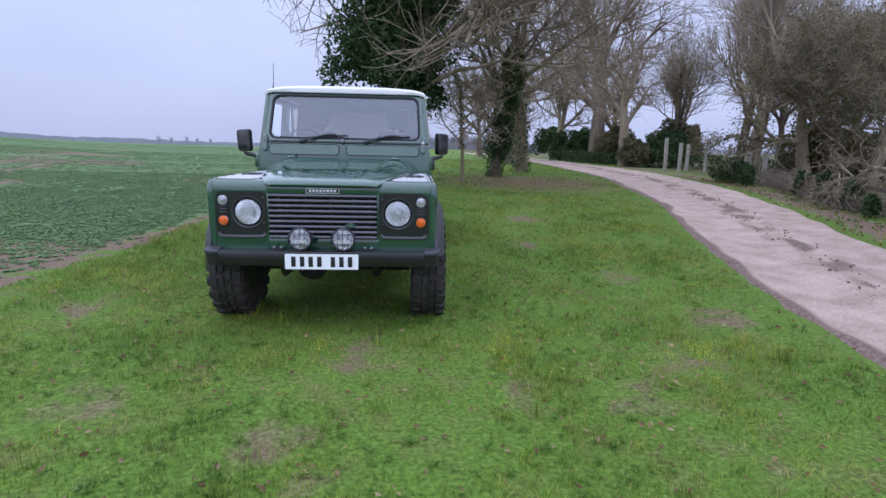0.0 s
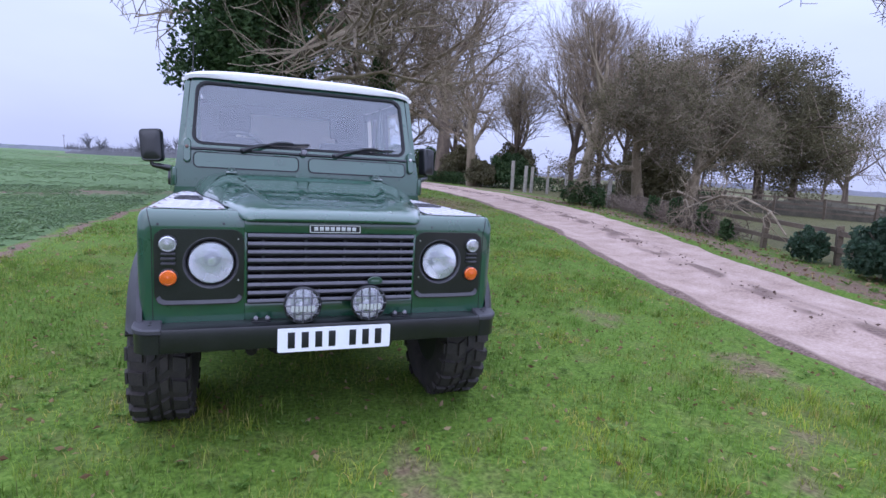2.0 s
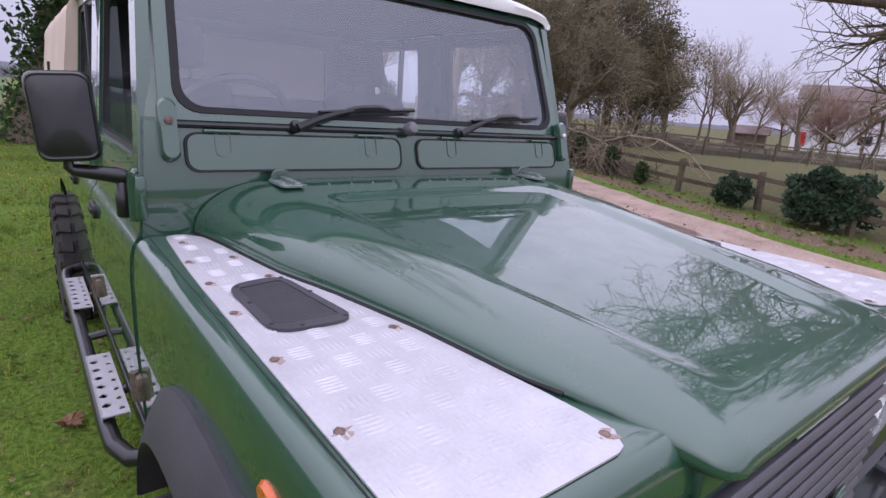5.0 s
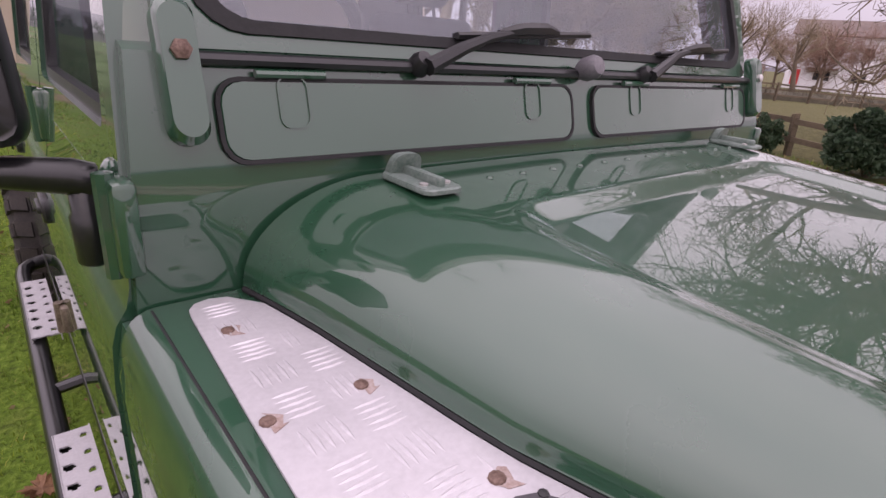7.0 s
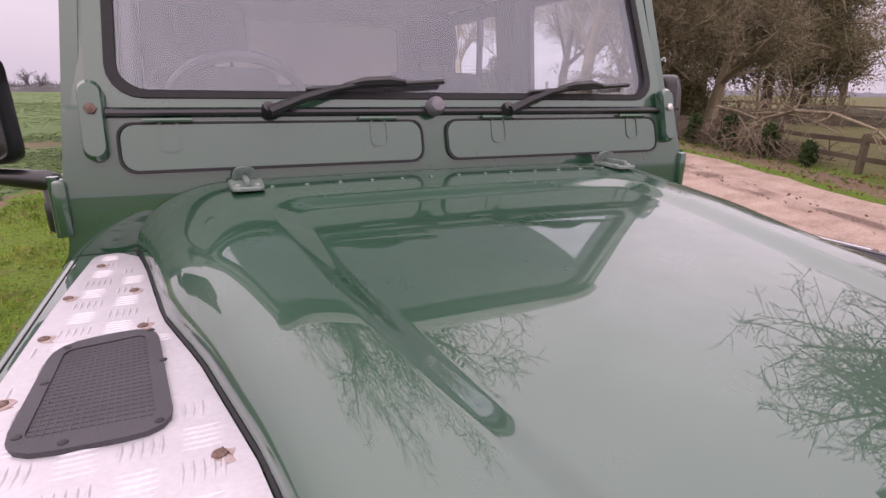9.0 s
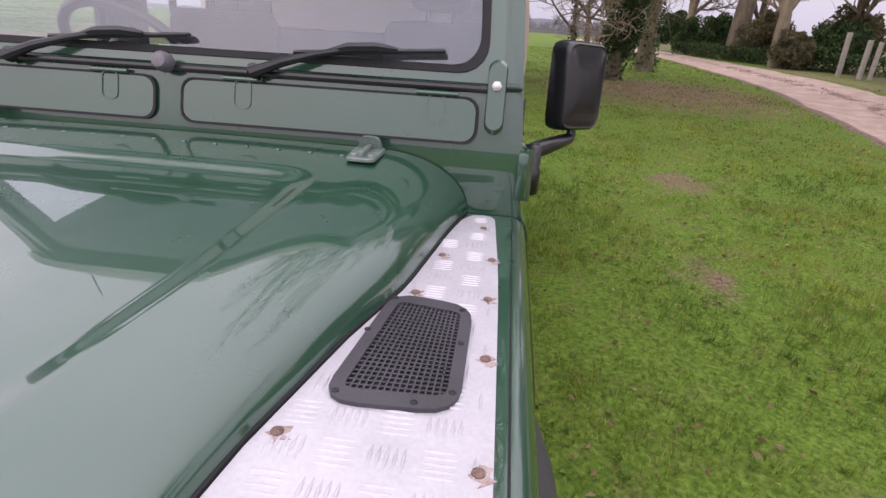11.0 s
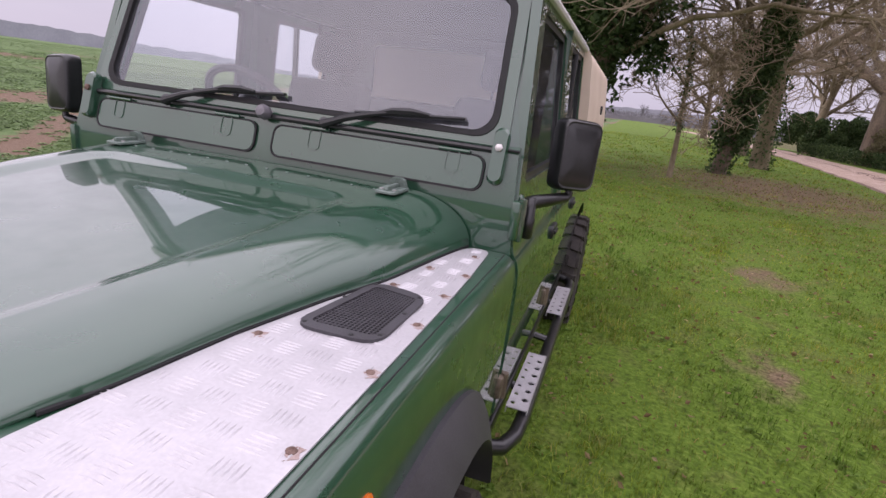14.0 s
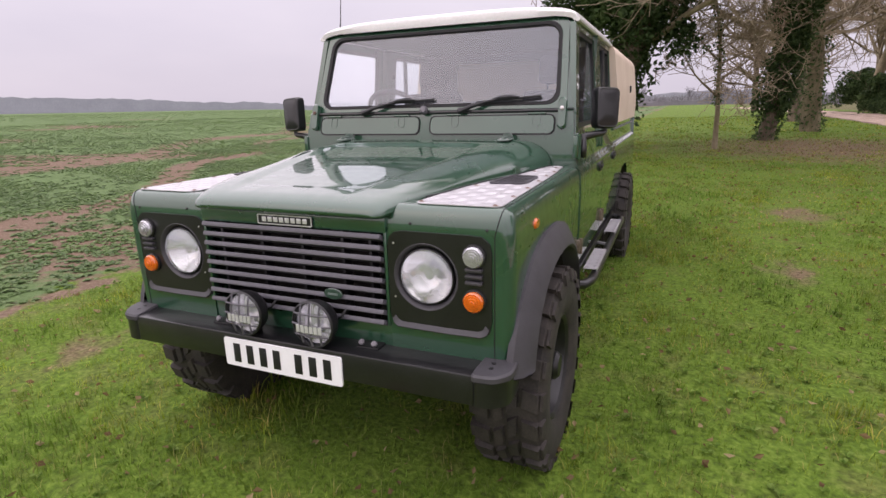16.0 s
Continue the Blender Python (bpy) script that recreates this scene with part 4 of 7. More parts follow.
# bumper
bm = bmesh.new()
box(bm, -0.735, 0.735, 0.005, 0.13, 0.505, 0.612, 0.008)
bumper = part("front_bumper", bm, BLACKPAINT, car, "black steel front bumper")
for s in (-1, 1):
    bm = bmesh.new()
    slab(bm, rpoly(((0.728, 0.001), (0.795, 0.006), (0.838, 0.05), (0.838, 0.18), (0.80, 0.19), (0.728, 0.13)), 0.025), lambda u, v, w: Vector((s * u, v, 0.507 + w)), 0.095, 0.012)
    end = part("bumper_end", bm, BLACKPAINT, bumper)
    bm = bmesh.new()
    slab(bm, rpoly(((0.722, -0.003), (0.80, 0.003), (0.845, 0.05), (0.845, 0.195), (0.80, 0.205), (0.735, 0.14)), 0.022), lambda u, v, w: Vector((s * u, v, 0.594 + w + 0.10 * max(0, v - 0.02) * (w > 0.01))), 0.022, 0.007)
    part("end_cap", bm, GREYBLACK, end, "grey plastic bumper end cap")
    for y in (0.055, 0.085):
        bm = bmesh.new()
        lathe(bm, [(0.007, 0), (0.007, 0.002), (0.004, 0.003), (0, 0.003)], facing(s * 0.776, y, 0.616 + 0.10 * (y - 0.02), (0, 0, 1)), 10)
        part("cap_screw", bm, BLACK, end)
    for x in (0.30, 0.35):
        bm = bmesh.new()
        lathe(bm, [(0.011, 0), (0.011, 0.008), (0.007, 0.012), (0, 0.012)], facing(s * x, 0.075, 0.626, (0, -1, 0.7)), 10)
        part("bumper_bolt", bm, CATCH, bumper)
    bm = bmesh.new()
    box(bm, *sorted((s * 0.285, s * 0.37)), 0.06, 0.12, 0.611, 0.618, 0.003)
    part("bumper_bracket", bm, BLACK, bumper)

bm = bmesh.new()
slab(bm, rrect(-0.26, 0.26, 0.484, 0.595, 0.008, 3), lambda u, v, w: Vector((u, 0.003 - w, v)), 0.006, 0.001)
plate = part("number_plate", bm, PLATE, car, "white number plate with seven black bars")
x = -0.222
for k in range(7):
    bm = bmesh.new()
    box(bm, x + 0.006, x + 0.038, -0.0045, -0.002, 0.502, 0.577, 0.001)
    part("plate_bar", bm, INK, plate)
    x += 0.061 + (0.035 if k == 3 else 0)

for x in (-0.152, 0.152):
    f = facing(x, 0.045, 0.700, (0, -1, 0.02))
    bm = bmesh.new()
    lathe(bm, [(0.0, -0.032), (0.05, -0.026), (0.074, -0.004), (0.083, 0.020), (0.085, 0.045), (0.079, 0.05), (0.074, 0.04)], f, 32, False)
    spot = part("spot_lamp", bm, BLACK, car, "round black spot lamp with a wire stone guard")
    bm = bmesh.new()
    lathe(bm, [(0.0, -0.03), (0.05, -0.015), (0.073, 0.03)], f, 28, False)
    part("reflector", bm, REFLECTOR, spot)
    bm = bmesh.new()
    lathe(bm, [(0.074, 0.035), (0.05, 0.045), (0.0, 0.05)], f, 28, False)
    part("lens", bm, LAMPGLASS, spot).visible_shadow = False
    for k in (-1, 0, 1):
        d = k * 0.038
        h = math.sqrt(0.079 ** 2 - d * d)
        for turn in (0, 1):
            bm = bmesh.new()
            pts = []
            for q in np.linspace(-1, 1, 7):
                a, c = (d, q * h) if turn else (q * h, d)
                pts.append(f @ Vector((a, c, 0.050 + 0.014 * (1 - (a * a + c * c) / 0.0064))))
            tube(bm, pts, 0.0036, 6)
            part("guard_wire", bm, SLATPLASTIC, spot)
    for k in range(6):
        bm = bmesh.new()
        a = -0.052 + k * 0.0178
        box(bm, x + a, x + a + 0.013, -0.022, -0.018, 0.676, 0.703)
        part("guard_bar", bm, SILVER, spot)
    bm = bmesh.new()
    tube(bm, [(x + 0.03, 0.08, 0.68), (x + 0.075, 0.07, 0.715), (x + 0.088, 0.09, 0.74), (x + 0.085, 0.13, 0.755)], 0.004, 6)
    part("lamp_cable", bm, BLACK, spot)
    bm = bmesh.new()
    box(bm, x - 0.02, x + 0.02, 0.03, 0.07, 0.611, 0.63, 0.004)
    tube(bm, [(x, 0.06, 0.62), (x, 0.07, 0.66)], 0.012, 8)
    part("lamp_bracket", bm, BLACK, spot)


# ---- wing tops ----
PLATE_OUT = ((0.15, 0.778), (0.6, 0.773), (0.93, 0.768), (1.06, 0.763), (1.30, 0.750))
PLATE_IN = ((0.15, 0.484), (0.20, 0.484), (0.25, 0.487), (0.34, 0.499), (0.54, 0.526), (0.76, 0.574), (0.83, 0.595), (0.92, 0.621), (1.19, 0.662), (1.25, 0.676), (1.34, 0.692))


def tread_bars(bm, inside, place, x0, x1, y0, y1, pitch=0.052):
    """Groups of five raised lens-shaped bars, turned by turns."""
    i = 0
    y = y0
    while y < y1:
        x, k = x0, i % 2
        while x < x1:
            for q in range(5):
                off = (q - 2) * 0.0085
                cx, cy = (x + off, y) if k % 2 else (x, y + off)
                L, Wd = 0.0185, 0.0026
                ring = []
                for a in range(8):
                    t = 2 * math.pi * a / 8
                    u, v = L * math.cos(t), Wd * math.sin(t) * (1 - 0.4 * abs(math.cos(t)))
                    px, py = (cx + v, cy + u) if k % 2 else (cx + u, cy + v)
                    ring.append((px, py))
                if not inside(cx, cy):
                    continue
                low = [bm.verts.new(place(px, py, 0)) for px, py in ring]
                top = [bm.verts.new(place(cx + (px - cx) * 0.4, cy + (py - cy) * 0.4, 0.0014)) for px, py in ring]
                for a in range(8):
                    b = (a + 1) % 8
                    bm.faces.new((low[a], low[b], top[b], top[a]))
                bm.faces.new(top)
            x += pitch
            k += 1
        y += pitch
        i += 1


def build_wing_plate(s):
    m = mir(s)
    wide = 0.007 if s < 0 else 0.0
    place = lambda u, v, w: m(u + wide, v, 1.1105 + w)
    outline = [(lerp(PLATE_OUT, y), y) for y in np.linspace(0.175, 1.275, 12)]
    outline += [(0.749, 1.290), (0.740, 1.303), (0.722, 1.308), (0.702, 1.303), (0.690, 1.288)]
    outline += [(lerp(PLATE_IN, y) - wide, y) for y in np.linspace(1.265, 0.18, 22)]
    outline += [(0.488, 0.166), (0.496, 0.154), (0.512, 0.149), (0.62, 0.148), (0.752, 0.149), (0.768, 0.154), (0.776, 0.163)]
    bm = bmesh.new()
    slab(bm, outline, place, 0.003)
    inside = lambda x, y: lerp(PLATE_IN, y) + 0.012 < x < lerp(PLATE_OUT, y) - 0.012 and 0.18 < y < 1.29
    tread_bars(bm, inside, lambda u, v, w: place(u, v, 0.003 + w), 0.46, 0.80, 0.185, 1.34)
    wp = part("wing_tread_plate", bm, TREAD, car, "bare aluminium chequer plate riveted on the wing", smooth=0)
    rivets = [(0.754, 0.166), (0.497, 0.180), (0.760, 0.345), (0.759, 0.545), (0.550, 0.565), (0.756, 0.738), (0.752, 0.903), (0.637, 0.902), (0.752, 1.058), (0.661, 1.060), (0.729, 1.222)]
    for x, y in rivets:
        bm = bmesh.new()
        lathe(bm, [(0.0075, 0.002), (0.007, 0.004), (0.004, 0.0055), (0, 0.0058)], Matrix.Translation(place(x, y, 0.001)), 10)
        part("rivet", bm, RUST, wp, "rusty rivet")
        bm = bmesh.new()
        smear = [(x + s * 0.004 * (q % 3) + (0.0095 + 0.003 * math.sin(q * 2.7 + y * 40)) * math.cos(q * 0.5236), y - 0.003 + (0.012 + 0.004 * math.cos(q * 1.9 + y * 60)) * math.sin(q * 0.5236)) for q in range(12)]
        slab(bm, smear, lambda u, v, w: place(u, v, 0.0032 + w), 0.0004)
        part("rust_smear", bm, STAIN, wp, "brown rust smear round a rivet", smooth=0)
    # the air intake grille
    inward = 0.012 if s < 0 else 0.0
    corners = ((0.574 + inward, 0.616), (0.732, 0.622), (0.732, 0.866), (0.606 + inward, 0.885))
    bm = bmesh.new()
    mid = (0.662 + inward / 2, 0.748)
    inner = [(c[0] * 0.76 + mid[0] * 0.24, c[1] * 0.80 + mid[1] * 0.20) for c in corners]
    hoop(bm, rpoly(corners, 0.045), rpoly(inner, 0.014), lambda u, v, w: place(u, v, 0.003 + w), 0.006)
    part("air_intake_grille", bm, GREYBLACK, wp, "black plastic air intake grille")
    bm = bmesh.new()
    slab(bm, rpoly(inner, 0.012), lambda u, v, w: place(u, v, 0.0035 + w), 0.001 if s > 0 else 0.0035)
    part("intake_backing", bm, BLACK if s > 0 else GREYBLACK, wp)
    bm = bmesh.new()
    mesh_z, mesh_r = (0.0062, 0.0017) if s > 0 else (0.0068, 0.0010)
    quad = lambda a, b: (Vector(inner[0]) * (1 - a) + Vector(inner[1]) * a) * (1 - b) + (Vector(inner[3]) * (1 - a) + Vector(inner[2]) * a) * b
    for k in range(1, 15):
        a = k / 15
        p, q = quad(a, 0), quad(a, 1)
        tube(bm, [place(p.x, p.y, mesh_z), place(q.x, q.y, mesh_z)], mesh_r, 4)
    for k in range(1, 23):
        b = k / 23
        p, q = quad(0, b), quad(1, b)
        tube(bm, [place(p.x, p.y, mesh_z), place(q.x, q.y, mesh_z)], mesh_r, 4)
    part("intake_lattice", bm, GREYBLACK, wp)
    for x, y in ((0.590 + inward, 0.634), (0.681, 0.630), (0.722, 0.655), (0.722, 0.760), (0.716, 0.850), (0.612 + inward, 0.868), (0.593 + inward, 0.770)):
        bm = bmesh.new()
        lathe(bm, [(0.0048, 0), (0.0042, 0.0012), (0, 0.0016)], Matrix.Translation(place(x, y, 0.0088)), 8)
        part("intake_screw", bm, BLACK, wp)


for s in (-1, 1):
    build_wing_plate(s)

# ---- bulkhead and windscreen ----
bm = bmesh.new()
prof = ((1.330, 1.10), (1.330, 1.273), (1.361, 1.389), (1.387, 1.397), (1.46, 1.397), (1.46, 1.10))
loops = []
for x in (-0.775, 0.775):
    loops.append([bm.verts.new((math.copysign(lerp(((1.1, 0.802), (1.273, 0.789), (1.40, 0.776), (1.41, 0.765)), z), x), y, z)) for y, z in prof])
bridge(bm, [loops[0], loops[1]])
bm.faces.new(loops[0])
bm.faces.new(loops[1])
part("bulkhead", bm, PAINT, car, smooth=20)


def scuttle(u, v, w):
    """On the leaning panel under the screen: u across, v height, w out of it."""
    v -= 0.030
    return Vector((u, 1.330 + (v - 1.273) * 0.268 - w * 0.966, v + w * 0.259))


def screen(u, v, w):
    """On the windscreen: u across, v up its slope from 0 to 1, w out of it."""
    return Vector((u * (1 - 0.035 * v), 1.380 + 0.163 * v - w * 0.93, 1.390 + 0.445 * v + w * 0.36))


for s in (-1, 1):
    a, b = sorted((s * 0.034 - 0.018, s * 0.690))
    bm = bmesh.new()
    hoop(bm, rrect(a - 0.004, b + 0.004, 1.296, 1.394, 0.029, 4), rrect(a + 0.001, b - 0.001, 1.301, 1.389, 0.025, 4), scuttle, 0.0075)
    part("vent_gasket", bm, SEAL, car)
    bm = bmesh.new()
    slab(bm, rrect(a + 0.001, b - 0.001, 1.301, 1.389, 0.026, 4), scuttle, 0.007, 0.002)
    flap = part("vent_flap", bm, PAINT, car, "green fresh-air vent flap")
    for x in (0.16, 0.60):
        bm = bmesh.new()
        tube(bm, [scuttle(s * (x - 0.045), 1.397, 0.010), scuttle(s * (x + 0.045), 1.397, 0.010)], 0.0055, 8)
        hoop(bm, rrect(s * x - 0.020, s * x + 0.020, 1.335, 1.395, 0.012, 3), rrect(s * x - 0.0185, s * x + 0.0185, 1.337, 1.393, 0.011, 3), scuttle, 0.0095)
        part("flap_hinge", bm, PAINT, flap)
    # the hinge arms of the folding windscreen
    bm = bmesh.new()
    arm = rrect(-0.021, 0.021, -0.075, 0.075, 0.021, 6)
    slab(bm, arm, lambda u, v, w: scuttle(s * 0.728 + u, 1.395 + v, w), 0.030, 0.008)
    bracket = part("windscreen_hinge", bm, PAINT, car, "green windscreen hinge arm with a bolt")
    bm = bmesh.new()
    lathe(bm, [(0.011, 0), (0.011, 0.006), (0.006, 0.009), (0, 0.009)], facing(*scuttle(s * 0.728, 1.415, 0.030), (0, -0.966, 0.259)), 6)
    part("hinge_bolt", bm, RUST if s < 0 else STEEL, bracket)
    if s > 0:
        bm = bmesh.new()
        tube(bm, [scuttle(0.74, 1.415, 0.012), scuttle(0.782, 1.415, 0.012)], 0.0042, 6)
        part("hinge_pin", bm, SEAL, bracket, "dark steel hinge pin")
    # bonnet hinges
    bm = bmesh.new()
    slab(bm, rpoly(((-0.03, -0.055), (0.03, -0.055), (0.034, 0.05), (-0.034, 0.05)), 0.015), lambda u, v, w: Vector((s * 0.468 + u, 1.245 + v, 1.243 + w + 0.05 * max(0, v))), 0.007, 0.002)
    slab(bm, rpoly(((-0.027, 0.0), (0.027, 0.0), (0.020, 0.034), (-0.020, 0.034)), 0.013), lambda u, v, w: Vector((s * 0.468 + u, 1.282 + w - 0.3 * v, 1.244 + v)), 0.018, 0.004)
    box(bm, s * 0.468 - 0.006, s * 0.468 + 0.006, 1.20, 1.285, 1.244, 1.262, 0.004)
    hinge = part("bonnet_hinge", bm, CASTING, car, "cast bonnet hinge")
    for dx, y in ((-0.018, 1.215), (0.018, 1.215), (0.0, 1.235)):
        bm = bmesh.new()
        lathe(bm, [(0.006, 0), (0.006, 0.004), (0, 0.005)], Matrix.Translation((s * 0.468 + dx, y, 1.249)), 8)
        part("hinge_screw", bm, STEEL, hinge)
for k in range(13):
    x = -0.42 + k * 0.07
    bm = bmesh.new()
    lathe(bm, [(0.006, 0), (0.004, 0.003), (0, 0.0035)], Matrix.Translation((x, 1.235, bonnet_z(x, 1.235))), 8)
    part("bonnet_rivet", bm, PAINT, bonnet)

bm = bmesh.new()
tube(bm, [scuttle(-0.72, 1.412, 0.008), scuttle(0.72, 1.412, 0.008)], 0.008, 8)
part("scuttle_bead", bm, BLACKPAINT, car)
bm = bmesh.new()
lathe(bm, [(0.0, -0.01), (0.016, -0.008), (0.022, 0.005), (0.022, 0.026), (0.016, 0.036), (0, 0.038)], facing(*scuttle(-0.018, 1.418, 0.012), (0, -0.9, 0.3)), 12)
part("windscreen_catch", bm, CATCH, car, "grey centre catch below the windscreen")

bm = bmesh.new()


def squash(u0, u1, v0, v1, r, n=5):
    """A rounded rectangle whose corner radius is true in metres on the screen's slope."""
    return [(u, v / 0.475) for u, v in rrect(u0, u1, v0 * 0.475, v1 * 0.475, r, n)]


hoop(bm, squash(-0.742, 0.742, 0.0, 1.0, 0.04), squash(-0.705, 0.705, 0.045, 0.955, 0.065), lambda u, v, w: screen(u, v, w - 0.03), 0.04)
wscreen = part("windscreen_frame", bm, PAINT, car, "green windscreen frame")
bm = bmesh.new()
hoop(bm, squash(-0.708, 0.708, 0.040, 0.960, 0.068), squash(-0.688, 0.688, 0.074, 0.926, 0.06), lambda u, v, w: screen(u, v, w - 0.014), 0.028)
part("windscreen_seal", bm, SEAL, wscreen, "black rubber seal")
bm = bmesh.new()
slab(bm, squash(-0.690, 0.690, 0.075, 0.925, 0.06), lambda u, v, w: screen(u, v, w - 0.002), 0.004)
g = clear_back(part("windscreen", bm, WINDSCREEN, wscreen, "slightly dusty windscreen glass", smooth=0), (0, -1, 0.3))
g.visible_shadow = False

for px, nm in ((-0.402, "wiper"), (0.188, "wiper")):
    bm = bmesh.new()
    lathe(bm, [(0.017, 0), (0.017, 0.012), (0.012, 0.024), (0, 0.026)], facing(*scuttle(px, 1.412, 0.005), (0, -0.8, 0.6)), 12)
    a, b, c = scuttle(px, 1.408, 0.03), screen(px + 0.14, 0.065, 0.035), screen(px + 0.245, 0.112, 0.034)
    tube(bm, [a, a.lerp(b, 0.5) + Vector((0, -0.004, 0.004)), b, c], [0.013, 0.0105, 0.008, 0.006], 8)
    wiper = part("wiper", bm, BLACK, car, "black wiper arm parked across the glass")
    bm = bmesh.new()
    p, q = screen(px + 0.085, 0.075, 0.022), screen(px + 0.425, 0.125, 0.022)
    tube(bm, [p, p.lerp(q, 0.5), q], 0.006, 6)
    tube(bm, [p + Vector((0, 0.008, 0)), q + Vector((0, 0.008, 0))], 0.0045, 4)
    part("wiper_blade", bm, BLACK, wiper)
    bm = bmesh.new()
    p2, q2 = screen(px + 0.17, 0.09, 0.030), screen(px + 0.32, 0.112, 0.030)
    tube(bm, [p2, p2.lerp(q2, 0.3) + Vector((0, -0.008, 0.006)), p2.lerp(q2, 0.7) + Vector((0, -0.008, 0.006)), q2], [0.006, 0.011, 0.011, 0.006], 6)
    part("blade_clip", bm, BLACK, wiper)

# ---- roof ----
ROOF_Y1 = 2.98


def roof_arc(t, half, eave, crown, power=3.2):
    """A point (x, z) of the roof's cross-section, t from -1 to 1."""
    a = math.pi / 2 * (1 - t)
    c, si = math.cos(a), math.sin(a)
    return half * math.copysign(abs(c) ** (2 / power), c), eave + (crown - eave) * abs(si) ** (2 / power)


bm = bmesh.new()
rys = [1.505, 1.51, 1.53, 1.57, 1.63, 1.75, 2.0, 2.3, 2.6, 2.9, ROOF_Y1]


def roof_at(i, j):
    y = rys[i]
    drop = lerp(((1.505, 0.045), (1.51, 0.03), (1.53, 0.018), (1.57, 0.010), (1.63, 0.004), (1.75, 0)), y)
    x, z = roof_arc(-1 + j / 20, 0.752, 1.826, 1.920 - drop)
    return (x, y, z)


gr = sheet(bm, roof_at, len(rys) - 1, 40)
front = [bm.verts.new((v.co.x * 0.985, 1.512, min(v.co.z - 0.02, 1.842))) for v in gr[0]]
bridge(bm, [gr[0], front], closed=False)
roof = part("cab_roof", bm, WHITE, car, "white painted cab roof")
for s in (-1, 1):
    bm = bmesh.new()
    tube(bm, [(s * 0.757, 1.51, 1.821), (s * 0.757, 2.98, 1.821)], 0.013, 8)
    part("roof_gutter", bm, WHITE, roof)
bm = bmesh.new()
box(bm, -0.70, 0.70, 1.56, 2.94, 1.815, 1.83)
part("headlining", bm, TRIM, roof)
bm = bmesh.new()
tube(bm, [(-0.712, 1.64, 1.845), (-0.712, 1.64, 1.86), (-0.712, 1.643, 1.895), (-0.712, 1.65, 1.93), (-0.708, 1.67, 2.12)], [0.020, 0.018, 0.006, 0.0032, 0.002], 8)
part("aerial", bm, BLACK, car, "thin black roof aerial")

for s in (-1, 1):
    # the pillar skin between the windscreen and the leaning front edge of the door
    bm = bmesh.new()
    rows = []
    for k in range(9):
        v = k / 8
        a = screen(s * 0.742, v, -0.004)
        z = a.z - 0.012 * v
        dy = 1.345 + 0.17 * (z - 1.225) / (1.815 - 1.225)
        b = Vector((s * (0.795 - (z - 1.22) * 0.085 + 0.001), dy + 0.006, z))
        rows.append([bm.verts.new(a), bm.verts.new(a.lerp(b, 0.6) + Vector((s * 0.006, 0, 0))), bm.verts.new(b), bm.verts.new(b + Vector((-s * 0.03, 0.02, 0)))])
    bridge(bm, rows, closed=False)
    part("screen_pillar", bm, PAINT, car)

# ---- doors ----
def upper_side(s):
    """On the leaning upper side: u along, v height, w outwards."""
    return lambda u, v, w: Vector((s * (0.795 - (v - 1.22) * 0.085 + w), u, v))


